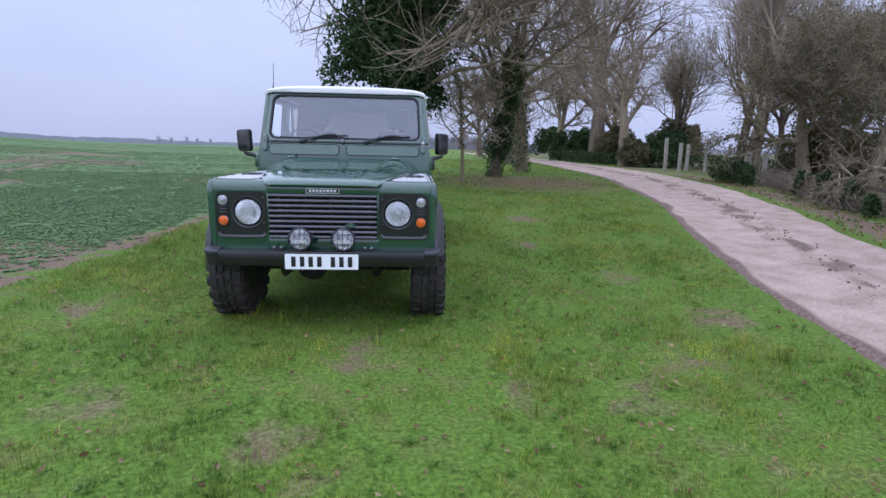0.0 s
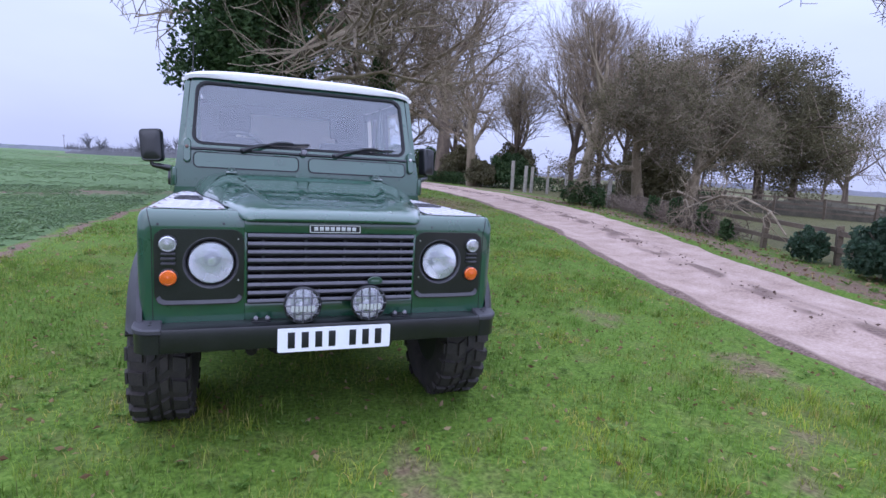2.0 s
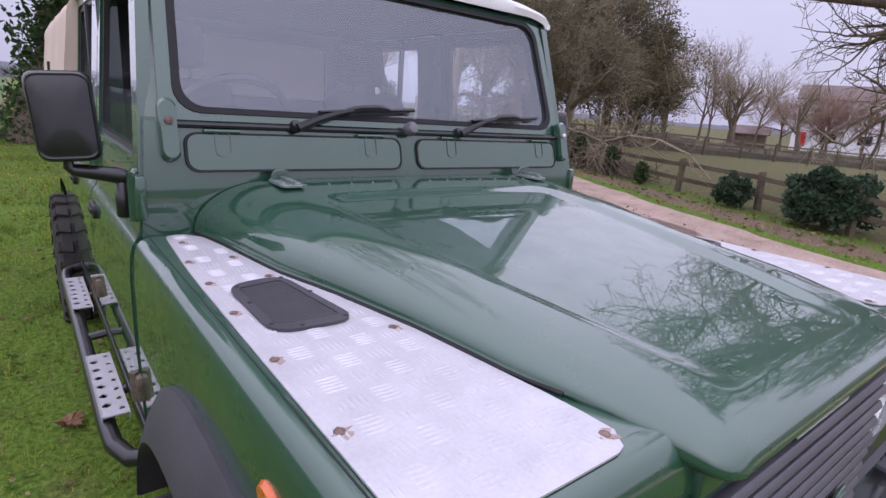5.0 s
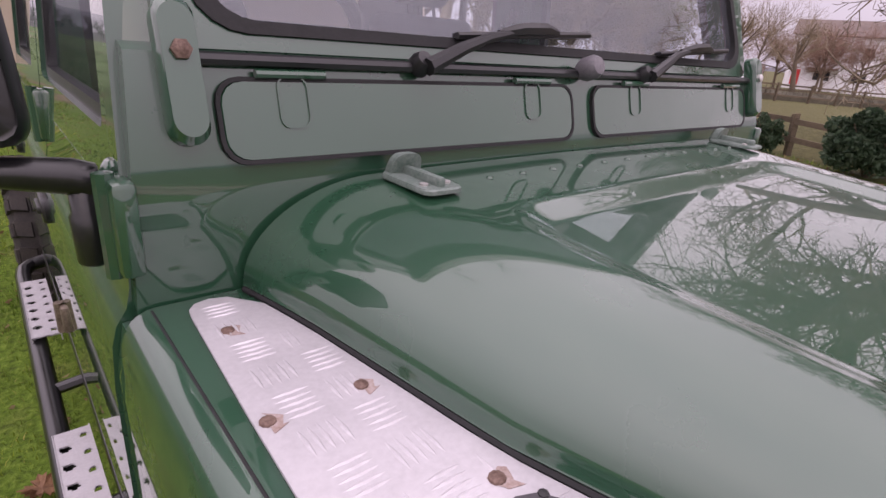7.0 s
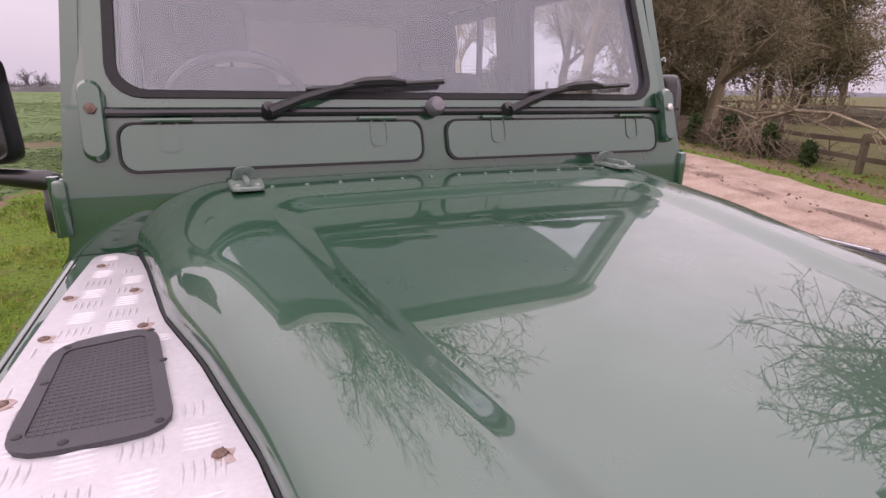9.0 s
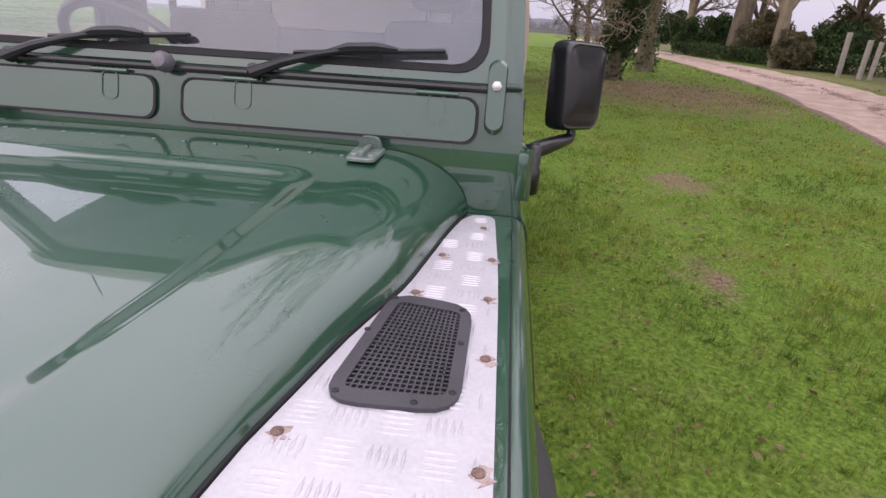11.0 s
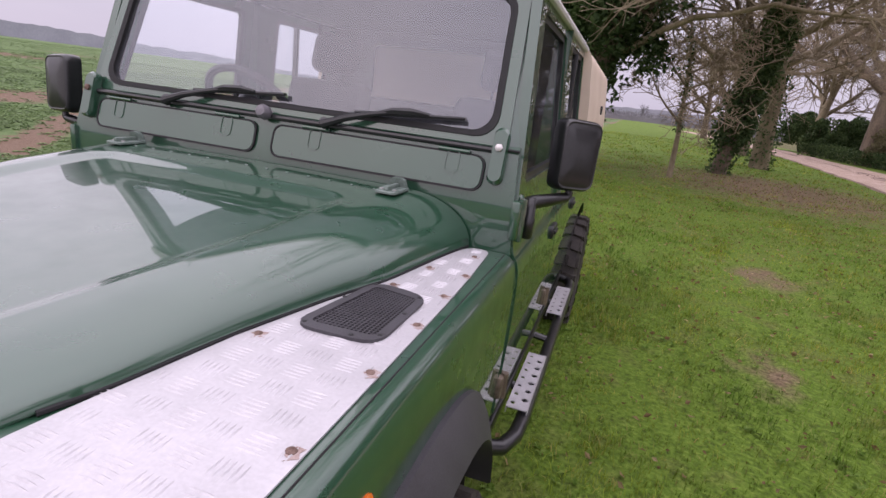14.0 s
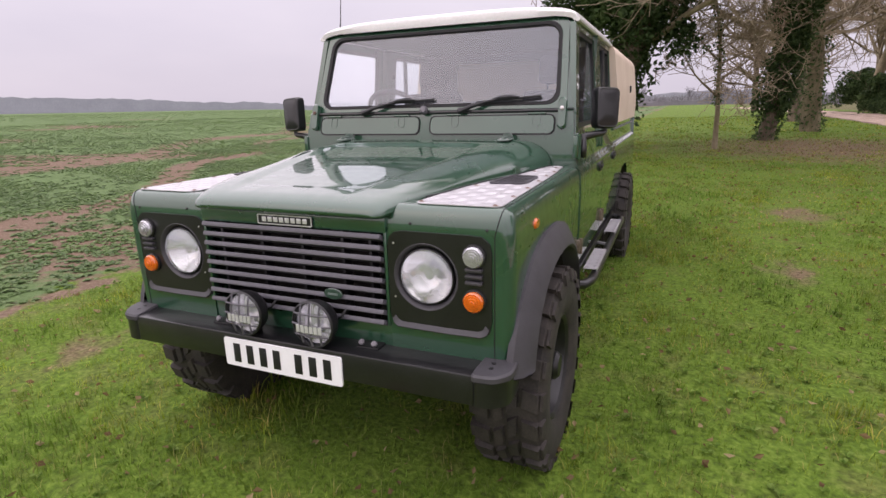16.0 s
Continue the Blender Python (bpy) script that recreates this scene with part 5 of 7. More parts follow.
def build_door(s, y0, y1, wy0, wy1, name, front):
    m = mir(s)
    bm = bmesh.new()
    ny = 8

    zs = (0.60, 0.68, 0.76, 0.84, 0.92, 1.0, 1.04, 1.06, 1.073, 1.085, 1.095, 1.105, 1.13, 1.225)

    def low(i, j):
        y, z = y0 + (y1 - y0) * i / ny, zs[j]
        if not front:
            z = max(z, arch_z(y, AXLE_R, 0.55, 0.90, 0.60)) if y > AXLE_R - 0.55 else z
        return m(side_x(z) + 0.004, y, z)
    g = sheet(bm, low, ny, 13)
    for edge in ([r[0] for r in g], [r[-1] for r in g], g[0], g[-1]):
        bridge(bm, [edge, [bm.verts.new(v.co - Vector((s * 0.03, 0, 0))) for v in edge]], closed=False)
    up = upper_side(s)
    top = 1.815
    lean = 0.17 if front else 0.0
    out = rpoly(((y0, 1.225), (y1, 1.225), (y1, top), (y0 + lean, top)), 0.012)
    inn = rpoly(((wy0, 1.295), (wy1, 1.295), (wy1, 1.775), (wy0 + lean * 0.9, 1.775)), 0.025)
    hoop(bm, out, inn, lambda u, v, w: up(u, v, w - 0.025), 0.03)
    door = part(name, bm, PAINT, car, "green cab door with sliding window")
    bm = bmesh.new()
    inn2 = rpoly(((wy0 + 0.025, 1.315), (wy1 - 0.025, 1.315), (wy1 - 0.025, 1.755), (wy0 + 0.025 + lean * 0.9, 1.755)), 0.02)
    hoop(bm, inn, inn2, lambda u, v, w: up(u, v, w - 0.022), 0.018)
    if not front:
        box(bm, *sorted((s * 0.735, s * 0.762)), wy0 + 0.20, wy0 + 0.22, 1.31, 1.76, 0.003)
    part("window_channel", bm, BLACK, door)
    bm = bmesh.new()
    glass_top = 1.455 if front and s < 0 else 1.755
    pane = rpoly(((wy0 + 0.025, 1.315), (wy1 - 0.025, 1.315), (wy1 - 0.025, glass_top), (wy0 + 0.025 + lean * 0.9 * (glass_top - 1.315) / 0.44, glass_top)), 0.015)
    slab(bm, pane, lambda u, v, w: up(u, v, w - 0.016), 0.004)
    gl = clear_back(part("door_window", bm, SIDEGLASS, door, "door window wound half down" if glass_top < 1.5 else "", smooth=0), (s, 0, 0))
    gl.visible_shadow = False
    bm = bmesh.new()
    slab(bm, rrect(y1 - 0.19, y1 - 0.06, 1.008, 1.062, 0.02, 4), lambda u, v, w: m(side_x(1.03) + 0.002 + w, u, v), 0.014, 0.005)
    box(bm, *sorted((s * 0.834, s * 0.852)), y1 - 0.165, y1 - 0.085, 1.026, 1.044, 0.006)
    part("door_handle", bm, BLACK, door, "black door handle")
    for z in (1.205, 0.70):
        bm = bmesh.new()
        h = 0.055 if z > 1 else 0.036
        box(bm, *sorted((s * (side_x(z) - 0.01), s * (side_x(z) + 0.016))), y0 - 0.028, y0 + 0.034, z - h, z + h, 0.008, 2)
        tube(bm, [m(side_x(z) + 0.016, y0 + 0.006, z - h - 0.005), m(side_x(z) + 0.016, y0 + 0.006, z + h + 0.005)], 0.011, 8)
        part("door_hinge", bm, PAINT if z > 1 else RUSTSTEEL, door, "green external door hinge" if z > 1 else "bare rusty lower door hinge")
    return door


for s in (-1, 1):
    build_door(s, 1.345, 2.20, 1.44, 2.145, "front_door", True)
    build_door(s, 2.215, 2.965, 2.38, 2.92, "rear_door", False)
    m = mir(s)
    bm = bmesh.new()
    box(bm, *sorted((s * 0.70, s * 0.80)), 1.34, 2.97, 0.555, 0.60, 0.006)
    part("sill", bm, BLACK, car)
    bm = bmesh.new()
    box(bm, *sorted((s * 0.70, s * 0.765)), 2.195, 2.22, 1.0, 1.82)
    part("door_pillar", bm, PAINT, car)
    # the post that closes the gap between wing and door
    bm = bmesh.new()
    posts = [[bm.verts.new(m(x, y, z)) for x, y in ((0.74, 1.30), (side_x(z) + 0.001, 1.322), (side_x(z) + 0.001, 1.342), (0.74, 1.36))] for z in (0.60, 0.75, 0.9, 1.03, 1.09)]
    bridge(bm, posts)
    bm.faces.new(posts[-1])
    part("door_post", bm, PAINT, car)
    # load bed side
    bm = bmesh.new()

    BED_Z = (0.60, 0.70, 0.80, 0.90, 1.0, 1.05, 1.073, 1.085, 1.095, 1.105, 1.13, 1.255)

    def bed(i, j):
        y = 2.975 + (5.02 - 2.975) * i / 46
        foot = arch_z(y, AXLE_R, 0.46, 0.865, 0.60)
        z = max(foot + 0.002 * j, BED_Z[j])
        return m(side_x(z) + 0.002, y, z)
    g = sheet(bm, bed, 46, 11)
    rim = [r[-1] for r in g]
    bridge(bm, [rim, [bm.verts.new(v.co + Vector((-s * 0.05, 0, 0.004))) for v in rim]], closed=False)
    tube(bm, [m(0.80, 2.98, 1.215), m(0.80, 5.02, 1.215)], 0.012, 6)
    part("bed_side", bm, PAINT, car)
    # mirrors
    bm = bmesh.new()
    slab(bm, rpoly(((0.772, 1.142), (0.803, 1.142), (0.812, 1.165), (0.812, 1.250), (0.800, 1.272), (0.778, 1.268)), 0.010), lambda u, v, w: m(u, 1.404 - w, v), 0.022, 0.006)
    part("mirror_bracket", bm, PAINT, car, "green mirror bracket")
    bm = bmesh.new()
    box(bm, *sorted((s * 0.806, s * 0.822)), 1.384, 1.412, 1.170, 1.240, 0.004)
    tube(bm, [m(0.826, 1.40, z) for z in (1.146, 1.150, 1.205, 1.210, 1.262, 1.266)], [0.013, 0.018, 0.0195, 0.0165, 0.0165, 0.010], 14)
    hx, hy = (0.912, 1.51) if s > 0 else (0.930, 1.40)
    tube(bm, [m(0.818, 1.40, 1.245)] + [m(0.818 + (hx - 0.815) * a, 1.40 + (hy - 1.40) * b, z) for a, b, z in ((0.17, 0.12, 1.252), (0.55, 0.48, 1.259), (0.93, 0.87, 1.266), (1.0, 0.98, 1.272), (1.0, 1.0, 1.30))], [0.021, 0.0205, 0.018, 0.015, 0.012, 0.009], 12)
    part("mirror_arm", bm, BLACKPAINT, car, "black mirror arm", smooth=65)
    bm = bmesh.new()
    tilt = Matrix.Translation((s * hx, hy, 1.386)) @ Matrix.Rotation(radians(38 if s > 0 else -8), 4, "Z") @ Matrix.Rotation(radians(2 if s > 0 else -3.5), 4, "Y") @ Matrix.Rotation(radians(-4), 4, "X")
    prof = rpoly(((-0.062, -0.099), (0.062, -0.099), (0.068, 0.101), (-0.060, 0.103)), 0.028)
    loops = []
    for w, k in ((0.030, 1.0), (0.012, 1.02), (-0.012, 1.0), (-0.024, 0.955), (-0.027, 0.925), (-0.025, 0.90), (-0.0265, 0.86), (-0.032, 0.6), (-0.034, 0.3)):
        loops.append([bm.verts.new(tilt @ Vector((s * u * k, w, v * k))) for u, v in prof])
    bridge(bm, loops)
    bm.faces.new(loops[-1])
    bm.faces.new(loops[0])
    head = part("mirror_housing", bm, BLACKPAINT, car, "black plastic door mirror", smooth=60)
    bm = bmesh.new()
    slab(bm, [(u * 0.92, v * 0.93) for u, v in prof], lambda u, v, w: tilt @ Vector((s * u, 0.031 + w, v)), 0.002)
    part("mirror_glass", bm, MIRRORGLASS, head, smooth=0)

    # side step: a tube with two perforated treads
    bm = bmesh.new()
    tube(bm, [m(0.74, 1.29, 0.52), m(0.80, 1.30, 0.505), m(0.865, 1.34, 0.495), m(0.893, 1.42, 0.495), m(0.898, 1.52, 0.495), m(0.898, 3.05, 0.495), m(0.893, 3.13, 0.495), m(0.865, 3.18, 0.495), m(0.80, 3.20, 0.505), m(0.74, 3.21, 0.52)], 0.025, 12)
    step = part("side_step", bm, BLACKPAINT, car, "black tubular side step with aluminium treads")
    bm = bmesh.new()
    box(bm, *sorted((s * 0.798, s * 0.822)), 1.32, 3.18, 0.50, 0.55, 0.004)
    for y in (1.72, 2.22, 2.7):
        tube(bm, [m(0.78, y, 0.51), m(0.90, y, 0.495)], 0.016, 8)
    part("step_rail", bm, BLACKPAINT, step)
    for y in (1.52, 2.47):
        bm = bmesh.new()
        nx, ny = 22, 84
        holes = [(0.853 + 0.038 * (k % 2), y + 0.035 + 0.032 * k, 0.0115 if k % 2 else 0.008) for k in range(13)]
        x0, x1, y1 = 0.838, 0.908, y + 0.45

        def solid(u, v):
            return all((u - a) ** 2 + (v - b) ** 2 > r * r for a, b, r in holes)
        vs = [[(x0 + (x1 - x0) * i / nx, y + (y1 - y) * j / ny) for j in range(ny + 1)] for i in range(nx + 1)]
        lay = [[[bm.verts.new(m(a, b, z)) for a, b in col] for col in vs] for z in (0.528, 0.532)]
        for i in range(nx):
            for j in range(ny):
                if solid((vs[i][j][0] + vs[i + 1][j][0]) / 2, (vs[i][j][1] + vs[i][j + 1][1]) / 2):
                    for q in lay:
                        bm.faces.new((q[i][j], q[i + 1][j], q[i + 1][j + 1], q[i][j + 1]))
        box(bm, *sorted((s * 0.8365, s * 0.839)), y - 0.004, y1 + 0.004, 0.510, 0.533)
        box(bm, *sorted((s * 0.907, s * 0.910)), y, y1, 0.510, 0.532)
        bmesh.ops.delete(bm, geom=[v for v in bm.verts if not v.link_faces], context="VERTS")
        part("step_tread", bm, TREAD, step, "perforated aluminium step tread", smooth=0)

# ---- canvas hood over the load bed ----
bm = bmesh.new()
cys = np.linspace(2.955, 5.03, 50)


def hood_at(i, j):
    y = cys[i]
    t = -1 + j / 26
    sag = 0.012 * math.sin((y - 2.96) / 2.07 * math.pi * 4) ** 2
    end = min(1, (5.03 - y) / 0.06)
    k = 1 - 0.05 * (1 - max(0, end)) ** 2
    if abs(t) > 0.62:
        q = (abs(t) - 0.62) / 0.38
        x, z = math.copysign(0.800 + 0.024 * q, t), 1.70 - (1.70 - 1.262) * q
        bulge = 0.012 * math.sin(q * math.pi)
        x += math.copysign(bulge, t)
    else:
        x, z = roof_arc(t / 0.62, 0.800, 1.70, 1.945, 3.0)
    n3 = 0.006 * noise.noise(Vector((x * 4, y * 3, z * 4)))
    return Vector((x * k + math.copysign(n3, x) - math.copysign(sag * 0.5, x), y, z * (k * 0.3 + 0.7) - sag * (0.6 if z > 1.8 else 0)))


gc = sheet(bm, hood_at, len(cys) - 1, 52)
bmesh.ops.triangulate(bm, faces=[bm.faces.new(gc[-1]), bm.faces.new(gc[0])])
hood = part("canvas_hood", bm, CANVAS, car, "sand-coloured canvas hood over the load bed", smooth=60)
for s in (-1, 1):
    bm = bmesh.new()
    box(bm, *sorted((s * 0.80, s * 0.835)), 4.15, 4.18, 1.50, 1.56, 0.004)
    part("hood_buckle", bm, BLACK, hood)
bm = bmesh.new()
box(bm, -0.82, 0.82, 4.99, 5.02, 0.60, 1.26, 0.01)
part("tailgate", bm, PAINT, car)

# ---- cab interior ----
bm = bmesh.new()
box(bm, -0.72, 0.72, 1.47, 1.75, 1.19, 1.335, 0.03)
part("dashboard", bm, BLACK, car, "black dashboard")
wheel_m = facing(-0.43, 1.81, 1.375, (0, 0.75, 0.66))
bm = bmesh.new()
tube(bm, [wheel_m @ Vector((0.185 * math.cos(a), 0.185 * math.sin(a), 0)) for a in (2 * math.pi * k / 40 for k in range(41))], 0.016, 8, cap=False)
steer = part("steering_wheel", bm, BLACK, car, "dark steering wheel")
bm = bmesh.new()
lathe(bm, [(0.06, -0.02), (0.06, 0.01), (0.03, 0.02), (0, 0.02)], wheel_m, 20)
for a in (200, 340):
    c, si = math.cos(radians(a)), math.sin(radians(a))
    tube(bm, [wheel_m @ Vector((0.04 * c, 0.04 * si, -0.01)), wheel_m @ Vector((0.182 * c, 0.182 * si, 0))], 0.013, 6)
tube(bm, [wheel_m @ Vector((0, 0, 0)), (-0.43, 1.62, 1.20)], 0.03, 8)
part("steering_hub", bm, BLACK, steer)


def seat(x, y, w=0.46):
    bm = bmesh.new()
    box(bm, x - w / 2, x + w / 2, y, y + 0.5, 0.92, 1.06, 0.05, 3)
    base = part("seat_cushion", bm, SEATCLOTH, car, "grey cloth seat")
    bm = bmesh.new()
    m4 = Matrix.Translation((x, y + 0.50, 0.965)) @ Matrix.Rotation(radians(-14), 4, "X")
    box(bm, -w / 2, w / 2, -0.06, 0.06, 0, 0.56, 0.05, 3, m4)
    part("seat_back", bm, SEATCLOTH, base)
    bm = bmesh.new()
    box(bm, -0.13, 0.13, -0.05, 0.05, 0.60, 0.80, 0.045, 3, m4)
    tube(bm, [m4 @ Vector((-0.06, 0, 0.54)), m4 @ Vector((-0.06, 0, 0.64))], 0.007, 6)
    tube(bm, [m4 @ Vector((0.06, 0, 0.54)), m4 @ Vector((0.06, 0, 0.64))], 0.007, 6)
    part("headrest", bm, SEATCLOTH, base)


seat(-0.46, 1.86)
seat(0.46, 1.86)
bm = bmesh.new()
box(bm, -0.66, 0.66, 2.40, 2.85, 0.90, 1.02, 0.04)
box(bm, -0.66, 0.66, 2.80, 2.90, 1.0, 1.45, 0.04)
part("rear_bench", bm, SEATCLOTH, car, "grey rear bench seat")
bm = bmesh.new()
place_back = lambda u, v, w: Vector((u, 2.945 + w, v))
hoop(bm, rrect(-0.74, 0.74, 0.65, 1.86, 0.05, 4), rrect(-0.45, 0.45, 1.38, 1.74, 0.04, 4), place_back, 0.02)
part("cab_back", bm, TRIM, car, "cab rear wall with a window")

# ---- plants: shared growth ----
def add_tube(V, F, pts, rs, n):
    """Adds a tapering tube to lists of corners and faces."""
    k0 = len(V)
    side = None
    for i, p in enumerate(pts):
        d = pts[min(i + 1, len(pts) - 1)] - pts[max(i - 1, 0)]
        d = d.normalized() if d.length > 1e-9 else Vector((0, 0, 1))
        if side is None:
            side = d.orthogonal().normalized()
        side = (side - d * side.dot(d)).normalized()
        up = d.cross(side)
        for k in range(n):
            a = 2 * math.pi * k / n
            V.append(tuple(p + (side * math.cos(a) + up * math.sin(a)) * rs[i]))
    for i in range(len(pts) - 1):
        for k in range(n):
            a, b = k0 + i * n + k, k0 + i * n + (k + 1) % n
            F.append((a, b, b + n, a + n))


def grow(rng, start, way, length, r, level, out, bend, lift, counts, spread, ratio=0.62, inside=None, thin=0.0045):
    """A limb that wanders and forks; out takes (level, points, radii). It stops where inside() says no."""
    seg = 7 if level == 0 else (5 if level < 4 else 4)
    wander = bend * (1 + 0.5 * level)
    pts, d = [Vector(start)], Vector(way).normalized()
    for i in range(seg):
        d = (d + Vector((rng.uniform(-1, 1), rng.uniform(-1, 1), rng.uniform(-1, 1))) * wander + Vector((0, 0, lift))).normalized()
        q = pts[-1] + d * length / seg
        if inside and level and not inside(q):
            break
        pts.append(q)
    if len(pts) < 3:
        return
    seg = len(pts) - 1
    rs = [max(thin, r * (1 - 0.72 * i / seg)) for i in range(seg + 1)]
    out.append((level, pts, rs))
    if level >= len(counts):
        return
    for k in range(counts[level]):
        t = (0.35 if level == 0 else 0.15) + (1 - (0.35 if level == 0 else 0.15)) * (k + rng.random()) / counts[level]
        i = min(seg - 1, int(t * seg))
        p = pts[i].lerp(pts[i + 1], t * seg - i)
        axis = (pts[i + 1] - pts[i]).normalized()
        turn = axis.orthogonal().normalized()
        turn.rotate(Matrix.Rotation(rng.uniform(0, 2 * math.pi), 3, axis))
        a = radians(rng.uniform(*spread))
        grow(rng, p, axis * math.cos(a) + turn * math.sin(a), length * ratio * rng.uniform(0.7, 1.15) * (1.15 - 0.45 * t), rs[i] * 0.62, level + 1, out, bend, lift, counts, spread, ratio, inside, thin)


def leaf_fan(V, F, p, size, rng, flat=0.0):
    """One folded leaf of two faces."""
    u = Vector((rng.gauss(0, 1), rng.gauss(0, 1), rng.gauss(0, 1) * (1 - flat))).normalized()
    w = u.orthogonal().normalized()
    w.rotate(Matrix.Rotation(rng.uniform(0, 6.28), 3, u))
    n = u.cross(w) * 0.25
    k = len(V)
    V.extend(tuple(q) for q in (p - u * size, p + w * size * 0.6 + n * size, p + u * size, p - w * size * 0.6 + n * size))
    F.append((k, k + 1, k + 2, k + 3))


def tree(name, label, x, y, height, r, seed, counts=(7, 6, 6, 5, 3), lean=(0, 0), spread=(30, 65), bend=0.16, lift=0.06, bark=None, twig=None, ratio=0.62, trunk=0.5, group="", limbs=1, inside=None, near=False):
    """A bare tree: a trunk with its limbs, and its finer branches."""
    rng = random.Random(seed)
    z = base_z(x, y) - 0.1
    top = thing(name, (x, y, z), label, "tree", group)
    out = []
    grow(rng, (x, y, z), (lean[0], lean[1], 1), height * trunk, r, 0, out, bend * 0.5, lift, counts, spread, ratio * 1.15, inside, 0.0075 if near else 0.0055)
    for nm, lo, hi, mat in (("trunk", 0, limbs, bark or BARK), ("branch_crown", limbs + 1, 9, twig or TWIG)):
        V, F = [], []
        for level, pts, rs in out:
            if lo <= level <= hi:
                if level == len(counts):
                    keep = (0, len(pts) // 2, -1) if near else (0, -1)
                    pts, rs = [pts[k] for k in keep], [rs[k] for k in keep]
                elif level >= 3 and not near:
                    pts, rs = pts[::2], rs[::2]
                add_tube(V, F, pts, rs, 10 if level == 0 else (7 if level == 1 else (4 if level == 2 else 3)))
        ob = raw(nm, V, F, mat, top, smooth=60)
        if lo:
            ob["kind"] = "stuff"
    return top, out, rng


def ivy_on(top, rng, limbs, count, reach, size, mat=None, name="ivy", zmax=99, zmin=-9):
    """Leaves clustered round given limbs."""
    V, F = [], []
    limbs = [l for l in limbs]
    weights = [sum((b - a).length for a, b in zip(l[1], l[1][1:])) for l in limbs]
    for _ in range(count):
        level, pts, rs = rng.choices(limbs, weights)[0]
        i = rng.randrange(len(pts) - 1)
        t = rng.random()
        p = pts[i].lerp(pts[i + 1], t)
        if not zmin < p.z < zmax:
            continue
        d = Vector((rng.gauss(0, 1), rng.gauss(0, 1), rng.gauss(0, 0.8))).normalized()
        lump = 0.65 + 0.6 * noise.noise(p * 0.9 + d * 0.8)
        leaf_fan(V, F, p + d * (rs[i] + reach * lump * rng.random() ** 0.4), size * rng.uniform(0.6, 1.3), rng)
    ob = raw(name, V, F, mat or IVY, top)
    ob["kind"] = "stuff"
    return ob


# ---- trees on the verge ----
def oak_crown(p):
    """The room that the oak's crown fills: cut back over the field, reaching out over the verge."""
    low = 2.6 + 0.75 * max(0, -p.x - 1.2) if p.x < 0.4 else 3.0 + 0.42 * (p.x - 0.4)
    west = -1.9 - 0.9 * max(0, min(3, p.z - 3.0)) if p.z < 6 else -4.6
    return p.x > west and p.z > low


def big_ivy_oak():
    top, out, rng = tree("oak_tree", "old bare oak, its trunk and limbs wrapped in dark ivy", -0.8, 13.4, 18.0, 0.46, 46, lean=(0.25, 0.03), counts=(12, 8, 7, 5, 4), spread=(30, 72), bend=0.2, lift=0.04, bark=BARK, twig=OAKTWIG, ratio=0.59, inside=oak_crown, near=True)
    limbs = [l for l in out if l[0] == 0] * 3 + [l for l in out if l[0] == 1 and (l[1][-1] - l[1][0]).length > 0]
    short = [(lv, pts[:3], rs[:3]) for lv, pts, rs in limbs if lv == 1]
    ivy_on(top, rng, [l for l in limbs if l[0] == 0] + short, 9000, 0.8, 0.075, zmin=1.2)
    lumps = [(1, [Vector((rng.gauss(-0.4, 0.75), rng.gauss(13.4, 0.6), rng.uniform(3.0, 7.6))), Vector((rng.gauss(-0.4, 0.75), rng.gauss(13.4, 0.6), rng.uniform(3.0, 7.6)))], [0.1, 0.1]) for _ in range(16)]
    lumps += [(1, [Vector((1.0, 13.2, 3.6)), Vector((1.3, 13.1, 2.5))], [0.05, 0.02]), (1, [Vector((-1.6, 13.3, 4.2)), Vector((-1.9, 13.2, 3.2))], [0.05, 0.02])]
    ivy_on(top, rng, lumps, 17000, 0.75, 0.075, name="ivy_mass")
    ivy_on(top, rng, [l for l in out if l[0] == 0], 9000, 0.28, 0.06, name="ivy_skirt", zmax=3.2)
    # a long mossy limb reaching low over the verge, and its twigs
    low = [Vector(p) for p in ((-0.5, 13.4, 2.6), (0.74, 13.2, 2.95), (1.28, 12.8, 3.3), (1.87, 12.4, 3.55), (2.4, 12.2, 3.6), (3.13, 12.0, 3.8), (3.6, 11.8, 3.68), (4.6, 11.5, 3.55), (5.6, 11.2, 3.75))]
    twigs = [(1, low, [0.11, 0.085, 0.068, 0.056, 0.048, 0.04, 0.034, 0.024, 0.012])]
    for k in range(26):
        i = rng.randrange(1, len(low) - 1)
        grow(rng, low[i].lerp(low[i + 1], rng.random()), (rng.uniform(-0.3, 1), rng.gauss(0, 0.6), rng.gauss(0.25, 0.5)), rng.uniform(0.7, 1.7), 0.022, 2, twigs, 0.22, 0.02, (0, 0, 5, 4), (35, 75), 0.6)
    V, F = [], []
    for level, pts, rs in twigs:
        add_tube(V, F, pts, rs, 8 if level == 1 else 4)
    raw("limb", V, F, LICHEN, top, smooth=60)


